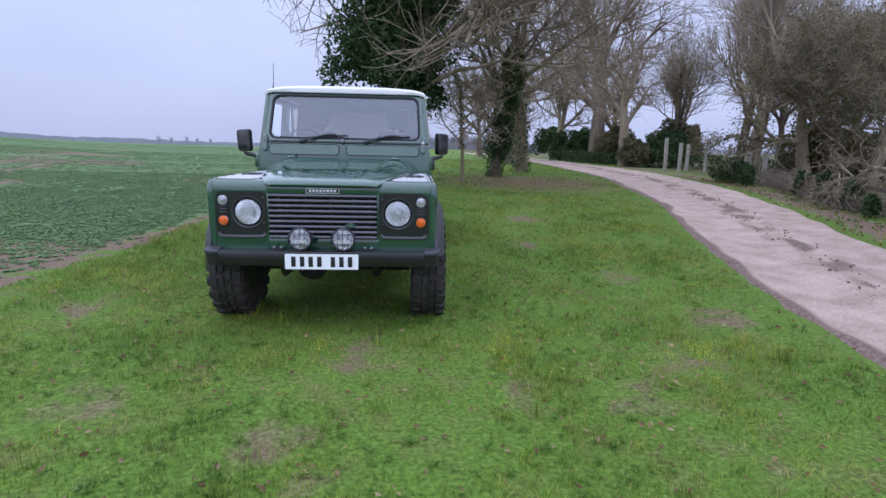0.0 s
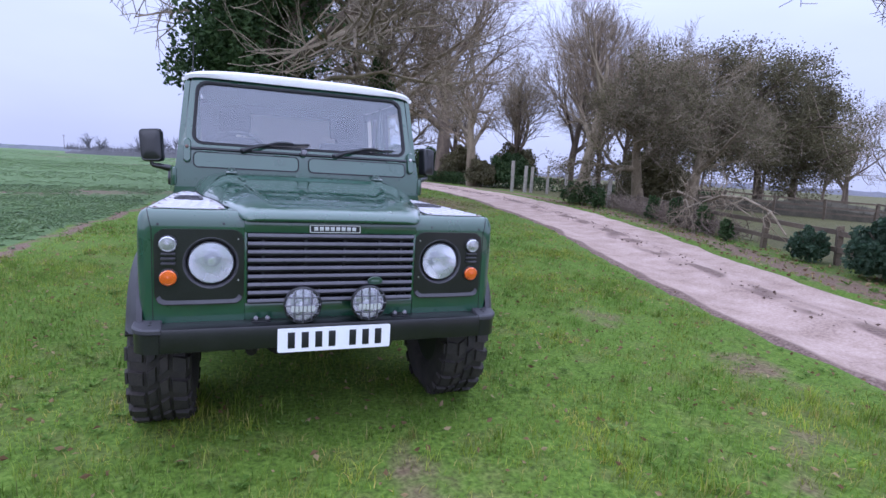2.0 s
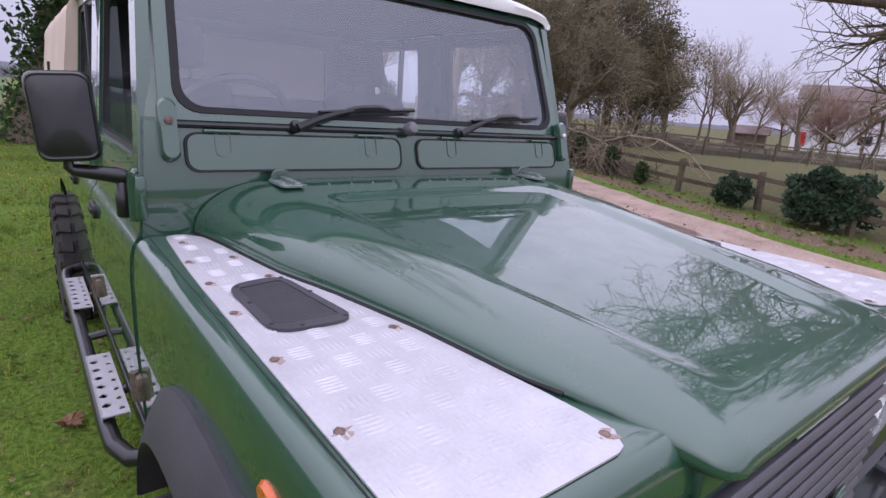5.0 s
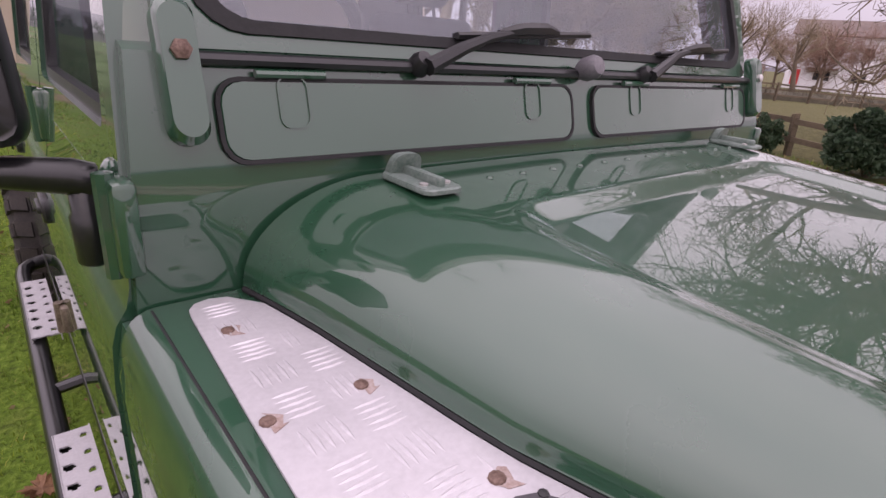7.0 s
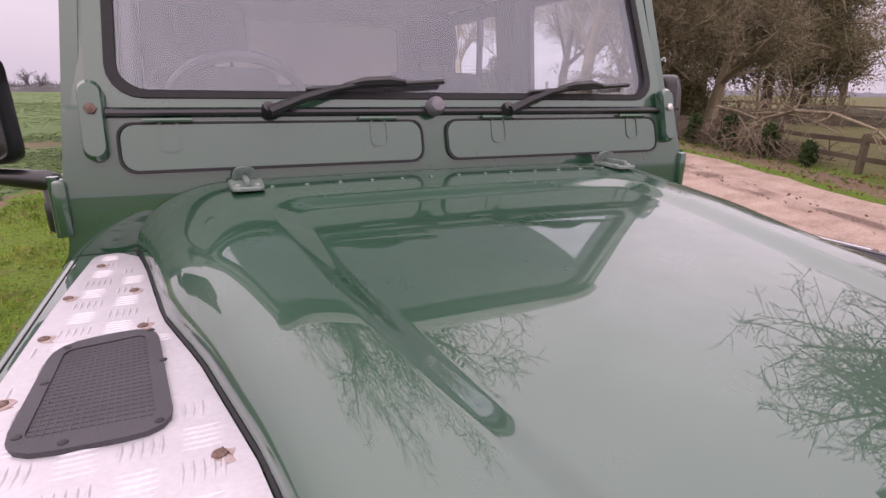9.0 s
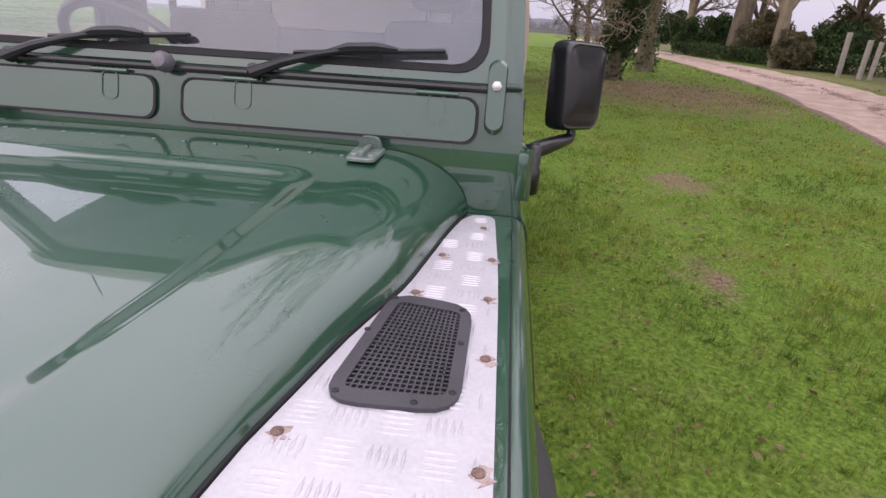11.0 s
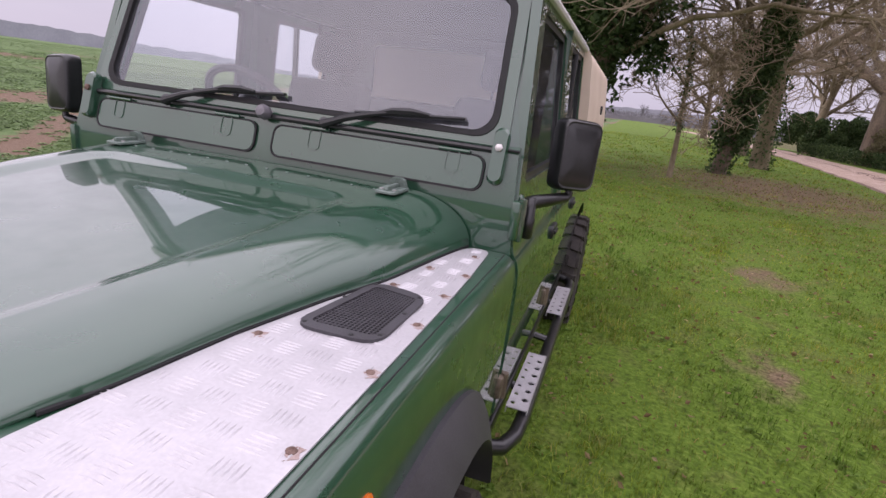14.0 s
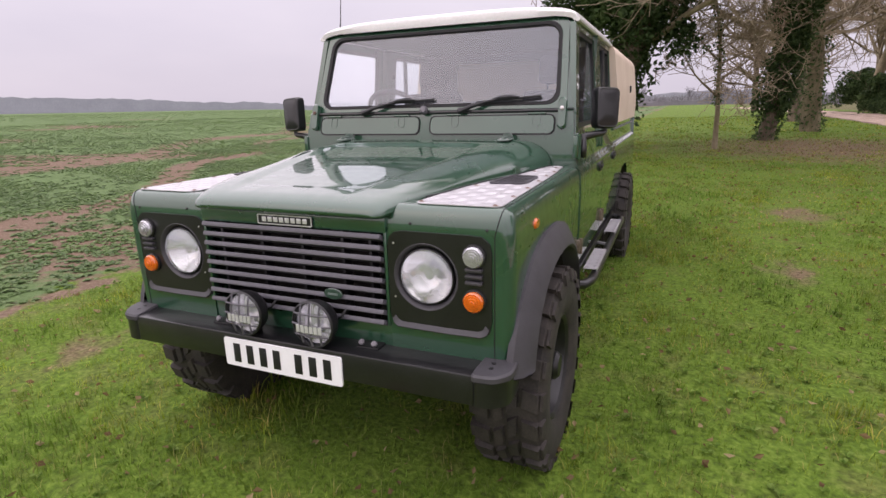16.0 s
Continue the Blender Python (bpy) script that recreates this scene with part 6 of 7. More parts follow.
big_ivy_oak()
top, out, rng = tree("sapling", "slender bare young tree with ivy on its stem", 2.18, 13.9, 4.6, 0.07, 11, counts=(13, 6, 5, 4), spread=(55, 95), bend=0.22, lift=0.01, ratio=0.5, trunk=0.85, limbs=0, bark=LICHEN, near=True)
ivy_on(top, rng, [l for l in out if l[0] == 0], 900, 0.10, 0.035, zmin=1.3, zmax=3.6)
top, out, rng = tree("ivy_tree", "leaning tree wrapped in dense dark ivy", 3.65, 17.0, 12.0, 0.24, 21, counts=(8, 7, 6, 5), lean=(0.2, 0.0), spread=(30, 65), bark=BARK, twig=OAKTWIG)
ivy_on(top, rng, [l for l in out if l[0] == 0], 2000, 0.14, 0.06, zmax=2.2)
ivy_on(top, rng, [l for l in out if l[0] == 0] + [(l[0], l[1][:2], l[2][:2]) for l in out if l[0] == 1], 17000, 0.42, 0.065, name="ivy_mass", zmin=1.1, zmax=4.8)
top, out, rng = tree("verge_tree", "bare tree with a thick brown trunk beside the track", 5.6, 21.5, 15.0, 0.34, 31, counts=(8, 6, 5, 4, 3), spread=(35, 70), bark=LICHEN)
ivy_on(top, rng, [l for l in out if l[0] == 0], 2500, 0.25, 0.06, zmax=3.5)
for i, (x, y, h) in enumerate(((6.5, 30, 10), (7.0, 40, 11), (7.5, 54, 11))):
    tree("verge_tree", "bare tree standing in the row along the track", x, y, h, 0.32, 41 + i, counts=(8, 6, 5, 4), spread=(30, 65), group="trees along the verge")

# ---- trees beyond the track ----
tree("ash_tree", "tall bare ash with a pale forked trunk", 19.5, 26.0, 13.0, 0.42, 51, counts=(8, 6, 6, 5, 4), lean=(0.1, 0), spread=(20, 50), lift=0.1, bark=LICHEN, trunk=0.6)
tree("ash_tree", "tall bare ash with upswept branches", 23.0, 33.0, 13.0, 0.36, 52, counts=(8, 7, 6, 5, 3), spread=(20, 50), lift=0.1, trunk=0.6)
tree("roadside_tree", "large bare tree with a thick trunk by the hedge", 14.6, 38.0, 21.0, 0.65, 53, counts=(9, 7, 6, 5, 4), spread=(25, 60), trunk=0.5)
for i, (x, y, h) in enumerate(((21.5, 21.5, 10.5), (26.0, 30.0, 11), (18.5, 33.0, 10.5), (28.0, 36.0, 12))):
    tree("wood_tree", "bare twiggy tree in the belt behind the fence", x, y, h, 0.3, 161 + i, counts=(9, 6, 6, 5, 2), spread=(20, 55), lift=0.08, trunk=0.5, ratio=0.66, twig=LICHEN, group="bare trees in the belt")
tree("roadside_tree", "bare tree leaning over the lane", 14.2, 31.0, 12.0, 0.4, 57, counts=(8, 6, 6, 5), spread=(25, 60), bark=LICHEN)
tree("roadside_tree", "bare tree standing by the lane", 13.9, 47.0, 12.5, 0.42, 58, counts=(8, 6, 6, 5), spread=(25, 60), bark=LICHEN)
tree("roadside_tree", "bare tree behind the hedge", 19.0, 47.0, 12.0, 0.4, 54, counts=(8, 6, 5, 4, 3), spread=(25, 60))
for i, (x, y, h) in enumerate(((15.2, 15.8, 7.4), (17.3, 15.4, 7.6))):
    top, out, rng = tree("thorn_tree", "dense twiggy thorn tree behind the fence", x, y, h, 0.28, 61 + i, counts=(9, 7, 6, 4, 2), lean=(-0.2 + 0.4 * i, 0), spread=(25, 76), lift=0.03, bark=LICHEN, twig=OAKTWIG, trunk=0.55, ratio=0.60)
    ivy_on(top, rng, [l for l in out if l[0] in (1, 2, 3)], 13000, 0.55, 0.046, EVERGREEN)


def evergreen(x, y, height, wide, seed, label="dark evergreen with a bare stem and spreading crown"):
    top, out, rng = tree("evergreen_tree", label, x, y, height, 0.24, seed, counts=(22, 7, 4), spread=(60, 106), bend=0.18, lift=-0.01, ratio=0.46, trunk=0.85)
    V, F = [], []
    low = base_z(x, y) + 1.0
    limbs = [l for l in out if l[0] >= 1]
    while len(F) < 30000:
        level, pts, rs = rng.choice(limbs)
        p = pts[rng.randrange(1, len(pts))]
        d = Vector((rng.gauss(0, 1), rng.gauss(0, 1), rng.gauss(0, 0.7))).normalized()
        q = p + d * wide * (0.6 + 0.6 * noise.noise(p * 0.8 + d)) * rng.random() ** 0.45
        if q.z < low:
            continue
        u = Vector((rng.gauss(0, 1), rng.gauss(0, 1), rng.gauss(-0.3, 0.7))).normalized()
        w = u.orthogonal().normalized()
        w.rotate(Matrix.Rotation(rng.uniform(0, 6.28), 3, u))
        size, k = 0.066 * rng.uniform(0.6, 1.3), len(V)
        V += [tuple(q - u * size), tuple(q + u * size + w * size * 0.6), tuple(q + u * size * 0.7 - w * size * 0.7)]
        F.append((k, k + 1, k + 2))
    raw("foliage", V, F, EVERGREEN, top)["kind"] = "stuff"


for k, (x, y, h, w) in enumerate(((25.0, 22.5, 10.5, 0.9), (27.8, 20.6, 10.0, 1.0), (30.4, 20.4, 7.6, 1.0))):
    evergreen(x, y, h, w, 71 + k)
for k, (x, y, h) in enumerate(((50, 30, 11), (56, 26, 10), (47, 22, 9), (62, 22, 10))):
    tree("paddock_tree", "bare tree at the paddock's far side", x, y, h, 0.3, 81 + k, counts=(8, 6, 5, 4), spread=(25, 60), group="bare trees beyond the paddock")
tree("spreading_oak", "bare oak spreading long crooked branches", 13.4, 1.2, 18.5, 0.50, 91, twig=OAKTWIG, near=True, counts=(10, 7, 7, 5, 4), spread=(32, 72), bend=0.22, lift=0.03, ratio=0.56, trunk=0.42)


for k in range(9):
    tree("slim_tree", "slim bare tree in a far row beyond the paddock", 30 + 2.6 * k + (k % 3) * 0.7, 29.5 - 0.9 * k + (k % 2) * 1.6, 8.5 + (k % 4) * 0.6, 0.13, 301 + k, counts=(9, 6, 5, 3), spread=(20, 50), lift=0.08, trunk=0.6, group="row of slim trees")

# ---- shrubs and hedges ----
def shrub(name, label, x, y, wide, high, count, size, mat, seed):
    rng = random.Random(seed)
    z = base_z(x, y)
    top = thing(name, (x, y, z), label, "shrub")
    V, F = [], []
    for _ in range(9):
        a = rng.uniform(0, 6.28)
        tip = Vector((x + math.cos(a) * wide * 0.35, y + math.sin(a) * wide * 0.35, z + high * rng.uniform(0.6, 0.9)))
        add_tube(V, F, [Vector((x, y, z - 0.05)), Vector((x, y, z)).lerp(tip, 0.5) + Vector((0, 0, 0.05)), tip], [0.02, 0.012, 0.005], 5)
    raw("stem", V, F, BARK, top, smooth=60)
    V, F = [], []
    for _ in range(count):
        a, b = rng.uniform(0, 6.28), rng.uniform(-0.8, 1.5)
        d = Vector((math.cos(a) * math.cos(b), math.sin(a) * math.cos(b), math.sin(b)))
        q = rng.random() ** 0.33 * (0.8 + 0.45 * noise.noise(d * 1.9 + Vector((seed, 0, 0))))
        leaf_fan(V, F, Vector((x + d.x * wide / 2 * q, y + d.y * wide / 2 * q, z + high * 0.42 + d.z * high * 0.55 * q)), size * rng.uniform(0.7, 1.3), rng)
    raw("leaves", V, F, mat, top)["kind"] = "stuff"


shrub("laurel_bush", "small rounded dark laurel bush on the far verge", 9.5, 4.45, 0.72, 0.68, 2600, 0.042, LAUREL, 1)
shrub("laurel_bush", "wide dark laurel bush on the far verge", 9.2, 2.8, 1.5, 1.08, 8200, 0.048, LAUREL, 2)
for i, (x, y, w, h) in enumerate(((12.5, 16.0, 1.5, 1.05), (12.9, 17.2, 1.5, 0.95), (12.0, 14.2, 0.6, 0.8), (11.3, 10.6, 0.5, 0.85), (10.85, 9.2, 0.5, 0.95), (10.5, 7.9, 0.45, 0.8), (9.95, 6.7, 0.3, 0.55))):
    shrub("ivy_stump", "low stump smothered in dark ivy along the fence", x, y, w, h, int(1600 * w), 0.055, IVY, 10 + i)
for i, (x, y, w, h) in enumerate(((14.6, 30.5, 2.6, 2.0), (16.8, 30.8, 3.4, 2.7), (15.4, 36.0, 3.8, 3.2), (14.6, 42.0, 3.6, 3.0), (18.6, 33.5, 4.2, 3.4), (14.0, 50.0, 4.4, 3.6))):
    shrub("lane_bush", "dark leafy bush behind the lane hedge", x, y, w, h, int(1500 * w), 0.10, IVY if i % 2 else EVERGREEN, 40 + i)
for i, (x, y, w, h) in enumerate(((16.2, 16.6, 3.6, 2.7), (17.9, 17.6, 2.8, 2.3), (19.8, 20.0, 3.4, 2.6), (22.4, 21.6, 3.2, 2.4))):
    shrub("thicket_bush", "tangled olive-brown undergrowth below the thorn trees", x, y, w, h, int(1700 * w), 0.075, EVERGREEN, 60 + i)
shrub("conical_bush", "dark conical bush behind the hedge", 22.5, 40.0, 3.4, 3.8, 4200, 0.14, EVERGREEN, 21)
shrub("holly_bush", "dark rounded holly by the track", 16.5, 38.0, 2.6, 2.4, 3000, 0.12, IVY, 22)
shrub("holly_bush", "dark rounded holly by the track", 13.4, 44.0, 2.4, 2.6, 2600, 0.12, IVY, 23)
for i, (x, y) in enumerate(((72, 27.5), (75, 24), (73, 19.5), (76, 16), (70, 22))):
    tree("garden_tree", "small reddish-brown leafless garden tree", x, y, 10.0, 0.18, 131 + i, counts=(11, 8, 7, 5), spread=(25, 75), trunk=0.45, ratio=0.66, twig=REDTWIG, group="garden trees by the house")


def hedge(rows, high, deep, seed, label, mat=None):
    rng = random.Random(seed)
    V, F = [], []
    for (x0, y0), (x1, y1) in zip(rows, rows[1:]):
        n = math.dist((x0, y0), (x1, y1))
        for _ in range(int(n * 420)):
            t = rng.random()
            x, y = x0 + (x1 - x0) * t, y0 + (y1 - y0) * t
            lump = 1 + 0.15 * noise.noise(Vector((x * 0.9, y * 0.9, 1)))
            leaf_fan(V, F, Vector((x + rng.gauss(0, deep / 3), y + rng.gauss(0, deep / 3), base_z(x, y) + high * lump * rng.random() ** 0.6)), 0.07 * rng.uniform(0.6, 1.4), rng)
    tagged(raw("hedge", V, F, mat or IVY), label, "hedge", kind="stuff")


hedge(((13.0, 44), (14.4, 34), (16.5, 28.5), (21, 26), (30, 25)), 0.85, 0.8, 5, "low clipped dark hedge along the lane")


def far_hedge(rows, high, deep, seed, label, mat):
    """An overgrown hedge far off: a lumpy body, ragged with upright shoots."""
    rng = random.Random(seed)
    V, F = [], []
    along = []
    for (x0, y0), (x1, y1) in zip(rows, rows[1:]):
        n = int(math.dist((x0, y0), (x1, y1)) / 0.6)
        along += [(x0 + (x1 - x0) * k / n, y0 + (y1 - y0) * k / n) for k in range(n)]
    for x, y in along:
        z = base_z(x, y)
        h = high * (0.75 + 0.35 * noise.noise(Vector((x * 0.12, y * 0.12, seed))) + 0.22 * noise.noise(Vector((x * 0.7, y * 0.7, seed))))
        h *= min(1.0, 0.25 + math.dist((x, y), rows[0]) / 12)
        V += [(x, y - deep, z - 0.3), (x, y - deep * 0.8, z + h * 0.55), (x, y, z + h), (x, y + deep, z - 0.3)]
    for k in range(len(along) - 1):
        F += [(4 * k + q, 4 * k + q + 1, 4 * k + q + 5, 4 * k + q + 4) for q in range(3)]
    for x, y in along:
        for _ in range(9):
            a, b = x + rng.uniform(-0.5, 0.5), y + rng.uniform(-deep, 0.3)
            z, t, k = base_z(x, y) + high * 0.4, rng.uniform(-0.4, 0.4), len(V)
            V += [(a - 0.07, b, z), (a + 0.07, b, z), (a + t, b, z + high * rng.uniform(0.3, 0.75))]
            F.append((k, k + 1, k + 2))
    tagged(raw("hedge", V, F, mat), label, "hedge", kind="stuff")


far_hedge(((21.5, 23.4), (24, 20.0), (31, 16.9), (38, 13.9), (44, 11.4), (53, 6.2)), 0.95, 0.5, 16, "low dark scrubby hedge behind the paddock fence", SCRUB)
# the far line and its trees carry their haze as grey colour
far_hedge(((-47, 183), (-30, 180), (-6, 172), (40, 160)), 3.0, 1.5, 15, "overgrown far hedge line, grey with painted haze", HAZETWIG)
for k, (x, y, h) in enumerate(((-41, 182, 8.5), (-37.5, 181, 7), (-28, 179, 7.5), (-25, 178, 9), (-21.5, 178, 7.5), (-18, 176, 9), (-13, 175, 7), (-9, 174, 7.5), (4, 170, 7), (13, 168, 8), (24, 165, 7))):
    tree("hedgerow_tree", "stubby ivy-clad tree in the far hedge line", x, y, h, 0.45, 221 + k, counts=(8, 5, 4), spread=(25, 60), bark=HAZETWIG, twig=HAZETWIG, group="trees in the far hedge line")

# ---- fences ----
def post_mesh(name, w, d, h, mat, pointed=0.0):
    bm = bmesh.new()
    box(bm, -w / 2, w / 2, -d / 2, d / 2, -0.3, h, 0.008, 1)
    if pointed:
        for v in bm.verts:
            if v.co.z > h - 0.02 and v.co.x > 0:
                v.co.z -= pointed
    me = bpy.data.meshes.new(name)
    bm.to_mesh(me)
    bm.free()
    return finish(me, mat, 30)


def fence(name, label, rows, gap, high, rails, wood, seed, w=0.10):
    """Posts with nailed rails along a line."""
    rng = random.Random(seed)
    pts = []
    for (x0, y0), (x1, y1) in zip(rows, rows[1:]):
        n = max(1, round(math.dist((x0, y0), (x1, y1)) / gap))
        pts += [(x0 + (x1 - x0) * i / n, y0 + (y1 - y0) * i / n) for i in range(n)]
    pts.append(rows[-1])
    c = Vector((pts[0][0], pts[0][1], base_z(*pts[0])))
    top = thing(name, c, label, "fence")
    me = post_mesh("post", w, w, high, wood, 0.02)
    for x, y in pts:
        ob = put(new("post", me), top)
        ob.matrix_basis = pose(x, y, base_z(x, y), rng.uniform(-3, 3), rng.uniform(-3, 3), rng.uniform(0, 90))
    for (x0, y0), (x1, y1) in zip(pts, pts[1:]):
        for h in rails:
            bm = bmesh.new()
            a = Vector((x0, y0, base_z(x0, y0) + h + rng.uniform(-0.03, 0.03)))
            b = Vector((x1, y1, base_z(x1, y1) + h + rng.uniform(-0.03, 0.03)))
            d = (b - a).normalized()
            side, up = Vector((d.y, -d.x, 0)).normalized() * 0.02, Vector((0, 0, 0.045))
            loops = []
            for t in (-0.02, 0.5, 1.02):
                p = a.lerp(b, t) - side * 2 + Vector((0, 0, -0.012 if t == 0.5 else 0))
                loops.append([bm.verts.new(p + k) for k in (side + up, side - up, -side - up, -side + up)])
            bridge(bm, loops)
            bm.faces.new(loops[0])
            bm.faces.new(loops[-1])
            part("rail", bm, wood, top, smooth=0)


fence("paddock_fence", "low weathered post and rail fence beside the track", ((6.2, -8.0), (7.1, -3.0), (7.9, 0.0), (9.0, 2.4), (9.8, 4.1), (10.15, 5.9), (10.75, 7.9), (11.6, 10.2), (12.6, 12.8)), 1.9, 0.72, (0.30, 0.58), FENCEWOOD, 3)
fence("far_fence", "weathered post and rail fence across the paddock", ((20.5, 22), (23, 18.6), (30, 15.5), (37, 12.5), (43, 10), (51, 5)), 2.4, 1.05, (0.35, 0.65, 0.95), FENCEWOOD, 4, 0.12)
for i, (x, y, h) in enumerate(((14.4, 25.6, 1.75), (14.9, 25.0, 1.5), (15.25, 24.9, 1.45), (16.0, 24.4, 1.6), (17.5, 24.8, 1.5), (18.6, 21.0, 1.45), (14.1, 17.5, 1.2), (13.2, 15.2, 1.1))):
    ob = new("concrete_post", post_mesh("concrete_post", 0.16, 0.14, h, CONCRETE))
    ob.matrix_basis = pose(x, y, base_z(x, y), 0, 1.5 * (i % 3 - 1), 20 * i)
    tagged(ob, "upright weathered concrete post by the track", "post", "concrete posts")


def fallen_limb(seed, pts, r, label, fork=5):
    rng = random.Random(seed)
    pts = [Vector((x + 0.45, y, base_z(x, y) + z)) for x, y, z in pts]
    V, F = [], []
    add_tube(V, F, pts, [r * (1 - 0.6 * i / (len(pts) - 1)) for i in range(len(pts))], 7)
    out = []
    for k in range(fork):
        i = rng.randrange(1, len(pts) - 1)
        d = (pts[i + 1] - pts[i]).normalized() + Vector((rng.uniform(-0.8, 0.8), rng.uniform(-0.8, 0.8), rng.uniform(-0.4, 0.5)))
        grow(rng, pts[i], d, rng.uniform(0.7, 1.6), r * 0.45, 2, out, 0.2, -0.04, (0, 0, 4, 3), (25, 60))
    for level, q, rs in out:
        add_tube(V, F, q, rs, 4)
    tagged(raw("cut_branch", V, F, LICHEN, smooth=60), label, "branch", "cut branches on the fence")


fallen_limb(1, ((10.9, 8.8, 0.72), (10.2, 7.6, 0.98), (9.8, 6.6, 1.0), (9.4, 5.6, 0.80), (9.0, 4.9, 0.42)), 0.045, "long pale cut branch lying over the fence")
fallen_limb(2, ((11.6, 9.6, 0.8), (10.8, 8.4, 0.9), (10.1, 7.2, 0.85), (9.7, 6.3, 0.62)), 0.035, "pale cut branch lying over the fence", 7)
fallen_limb(3, ((12.4, 11.3, 0.9), (11.4, 9.9, 0.86), (10.6, 8.6, 0.72), (9.9, 7.6, 0.3)), 0.04, "forked cut branch heaped on the fence", 8)
fallen_limb(4, ((11.9, 10.9, 0.5), (10.9, 9.4, 0.75), (10.2, 8.5, 0.4), (9.8, 7.9, 0.1)), 0.03, "bent cut branch heaped on the fence", 8)

def brushwood(rows, high, n, seed):
    """Heaped dead sticks against the fence."""
    rng = random.Random(seed)
    V, F = [], []
    for _ in range(n):
        k = rng.randrange(len(rows) - 1)
        t = rng.random()
        x, y = rows[k][0] + (rows[k + 1][0] - rows[k][0]) * t, rows[k][1] + (rows[k + 1][1] - rows[k][1]) * t
        p = Vector((x + rng.gauss(0, 0.22), y + rng.gauss(0, 0.25), base_z(x, y) + rng.uniform(-0.05, high * 0.6)))
        d = Vector((rng.gauss(0.3, 0.5), rng.gauss(0.6, 0.7), rng.uniform(-0.05, 0.9))).normalized() * rng.uniform(0.3, 0.95)
        q = p + d * 0.5 + Vector((rng.gauss(0, 0.05), rng.gauss(0, 0.05), rng.gauss(0, 0.05)))
        e = p + d
        e.z = min(e.z, base_z(x, y) + high * rng.uniform(0.85, 1.1))
        r = rng.uniform(0.004, 0.012)
        add_tube(V, F, [p, q, e], [r, r * 0.8, r * 0.4], 4)
    tagged(raw("brushwood", V, F, BARK, smooth=60), "heaped brown dead sticks along the fence", "brushwood", kind="stuff")


brushwood(((10.3, 6.6), (10.5, 7.4), (10.8, 8.3), (11.5, 9.9), (12.2, 11.8)), 0.45, 420, 9)
brushwood(((10.9, 8.4), (11.3, 9.6), (11.9, 11.2), (12.6, 13.2), (13.6, 15.6)), 0.55, 1100, 19)

# ---- the white house ----
house = thing("house", (91.0, 26.0, base_z(91.0, 26)), "white rendered two-storey house with a red door", "house")
HZ = -0.45
hx = Matrix.Translation((89.6, 27.6, HZ)) @ Matrix.Rotation(radians(15), 4, "Z")
bm = bmesh.new()
box(bm, 0, 7.0, -12.0, 5.0, -1.0, 6.7, 0, 2, hx)
part("wall", bm, RENDERWALL, house)
bm = bmesh.new()
loops = [[bm.verts.new(hx @ Vector(p)) for p in ((-0.4, y, 6.6), (3.5, y, 8.7), (7.4, y, 6.6), (7.4, y, 6.75), (3.5, y, 8.9), (-0.4, y, 6.75))] for y in (-12.4, 5.4)]
bridge(bm, loops)
for l in loops:
    bm.faces.new(l)
part("roof", bm, SLATE, house)
bm = bmesh.new()
box(bm, -0.05, 0.02, 3.2, 4.2, 0.1, 2.15, 0, 2, hx)
part("door", bm, REDDOOR, house, "red front door")
for y0, y1, z0, z1 in ((-0.4, 1.6, 0.9, 2.1), (1.9, 2.9, 4.0, 5.3), (-1.2, -0.1, 4.0, 5.3), (-4.5, -2.8, 0.9, 2.1), (-4.6, -3.4, 4.0, 5.3), (-9.4, -8.0, 4.0, 5.3), (-9.6, -7.8, 0.9, 2.1)):
    bm = bmesh.new()
    box(bm, -0.03, 0.05, y0, y1, z0, z1, 0, 2, hx)
    win = part("window", bm, DARKGLASS, house)
    for q in (y0, (y0 + y1) / 2, y1):
        bm = bmesh.new()
        box(bm, -0.07, -0.02, q - 0.05, q + 0.05, z0, z1, 0, 2, hx)
        part("window_bar", bm, WHITE, win)
bm = bmesh.new()
box(bm, -1.3, 0.0, -1.2, 2.6, 2.3, 2.5, 0, 2, hx)
part("porch_roof", bm, SLATE, house)
shed = thing("outbuilding", (76, 33, base_z(76, 33)), "small low outbuilding with a pitched roof", "shed")
sx = Matrix.Translation((76, 33, base_z(76, 33) - 0.2)) @ Matrix.Rotation(radians(20), 4, "Z")
bm = bmesh.new()
box(bm, 0, 3, -2, 2, 0, 1.9, 0, 2, sx)
part("wall", bm, FENCEWOOD, shed)
bm = bmesh.new()
loops = [[bm.verts.new(sx @ Vector(p)) for p in ((-0.3, y, 1.85), (1.5, y, 2.9), (3.3, y, 1.85), (3.3, y, 1.95), (1.5, y, 3.0), (-0.3, y, 1.95))] for y in (-2.3, 2.3)]
bridge(bm, loops)
for l in loops:
    bm.faces.new(l)
part("roof", bm, SLATE, shed)


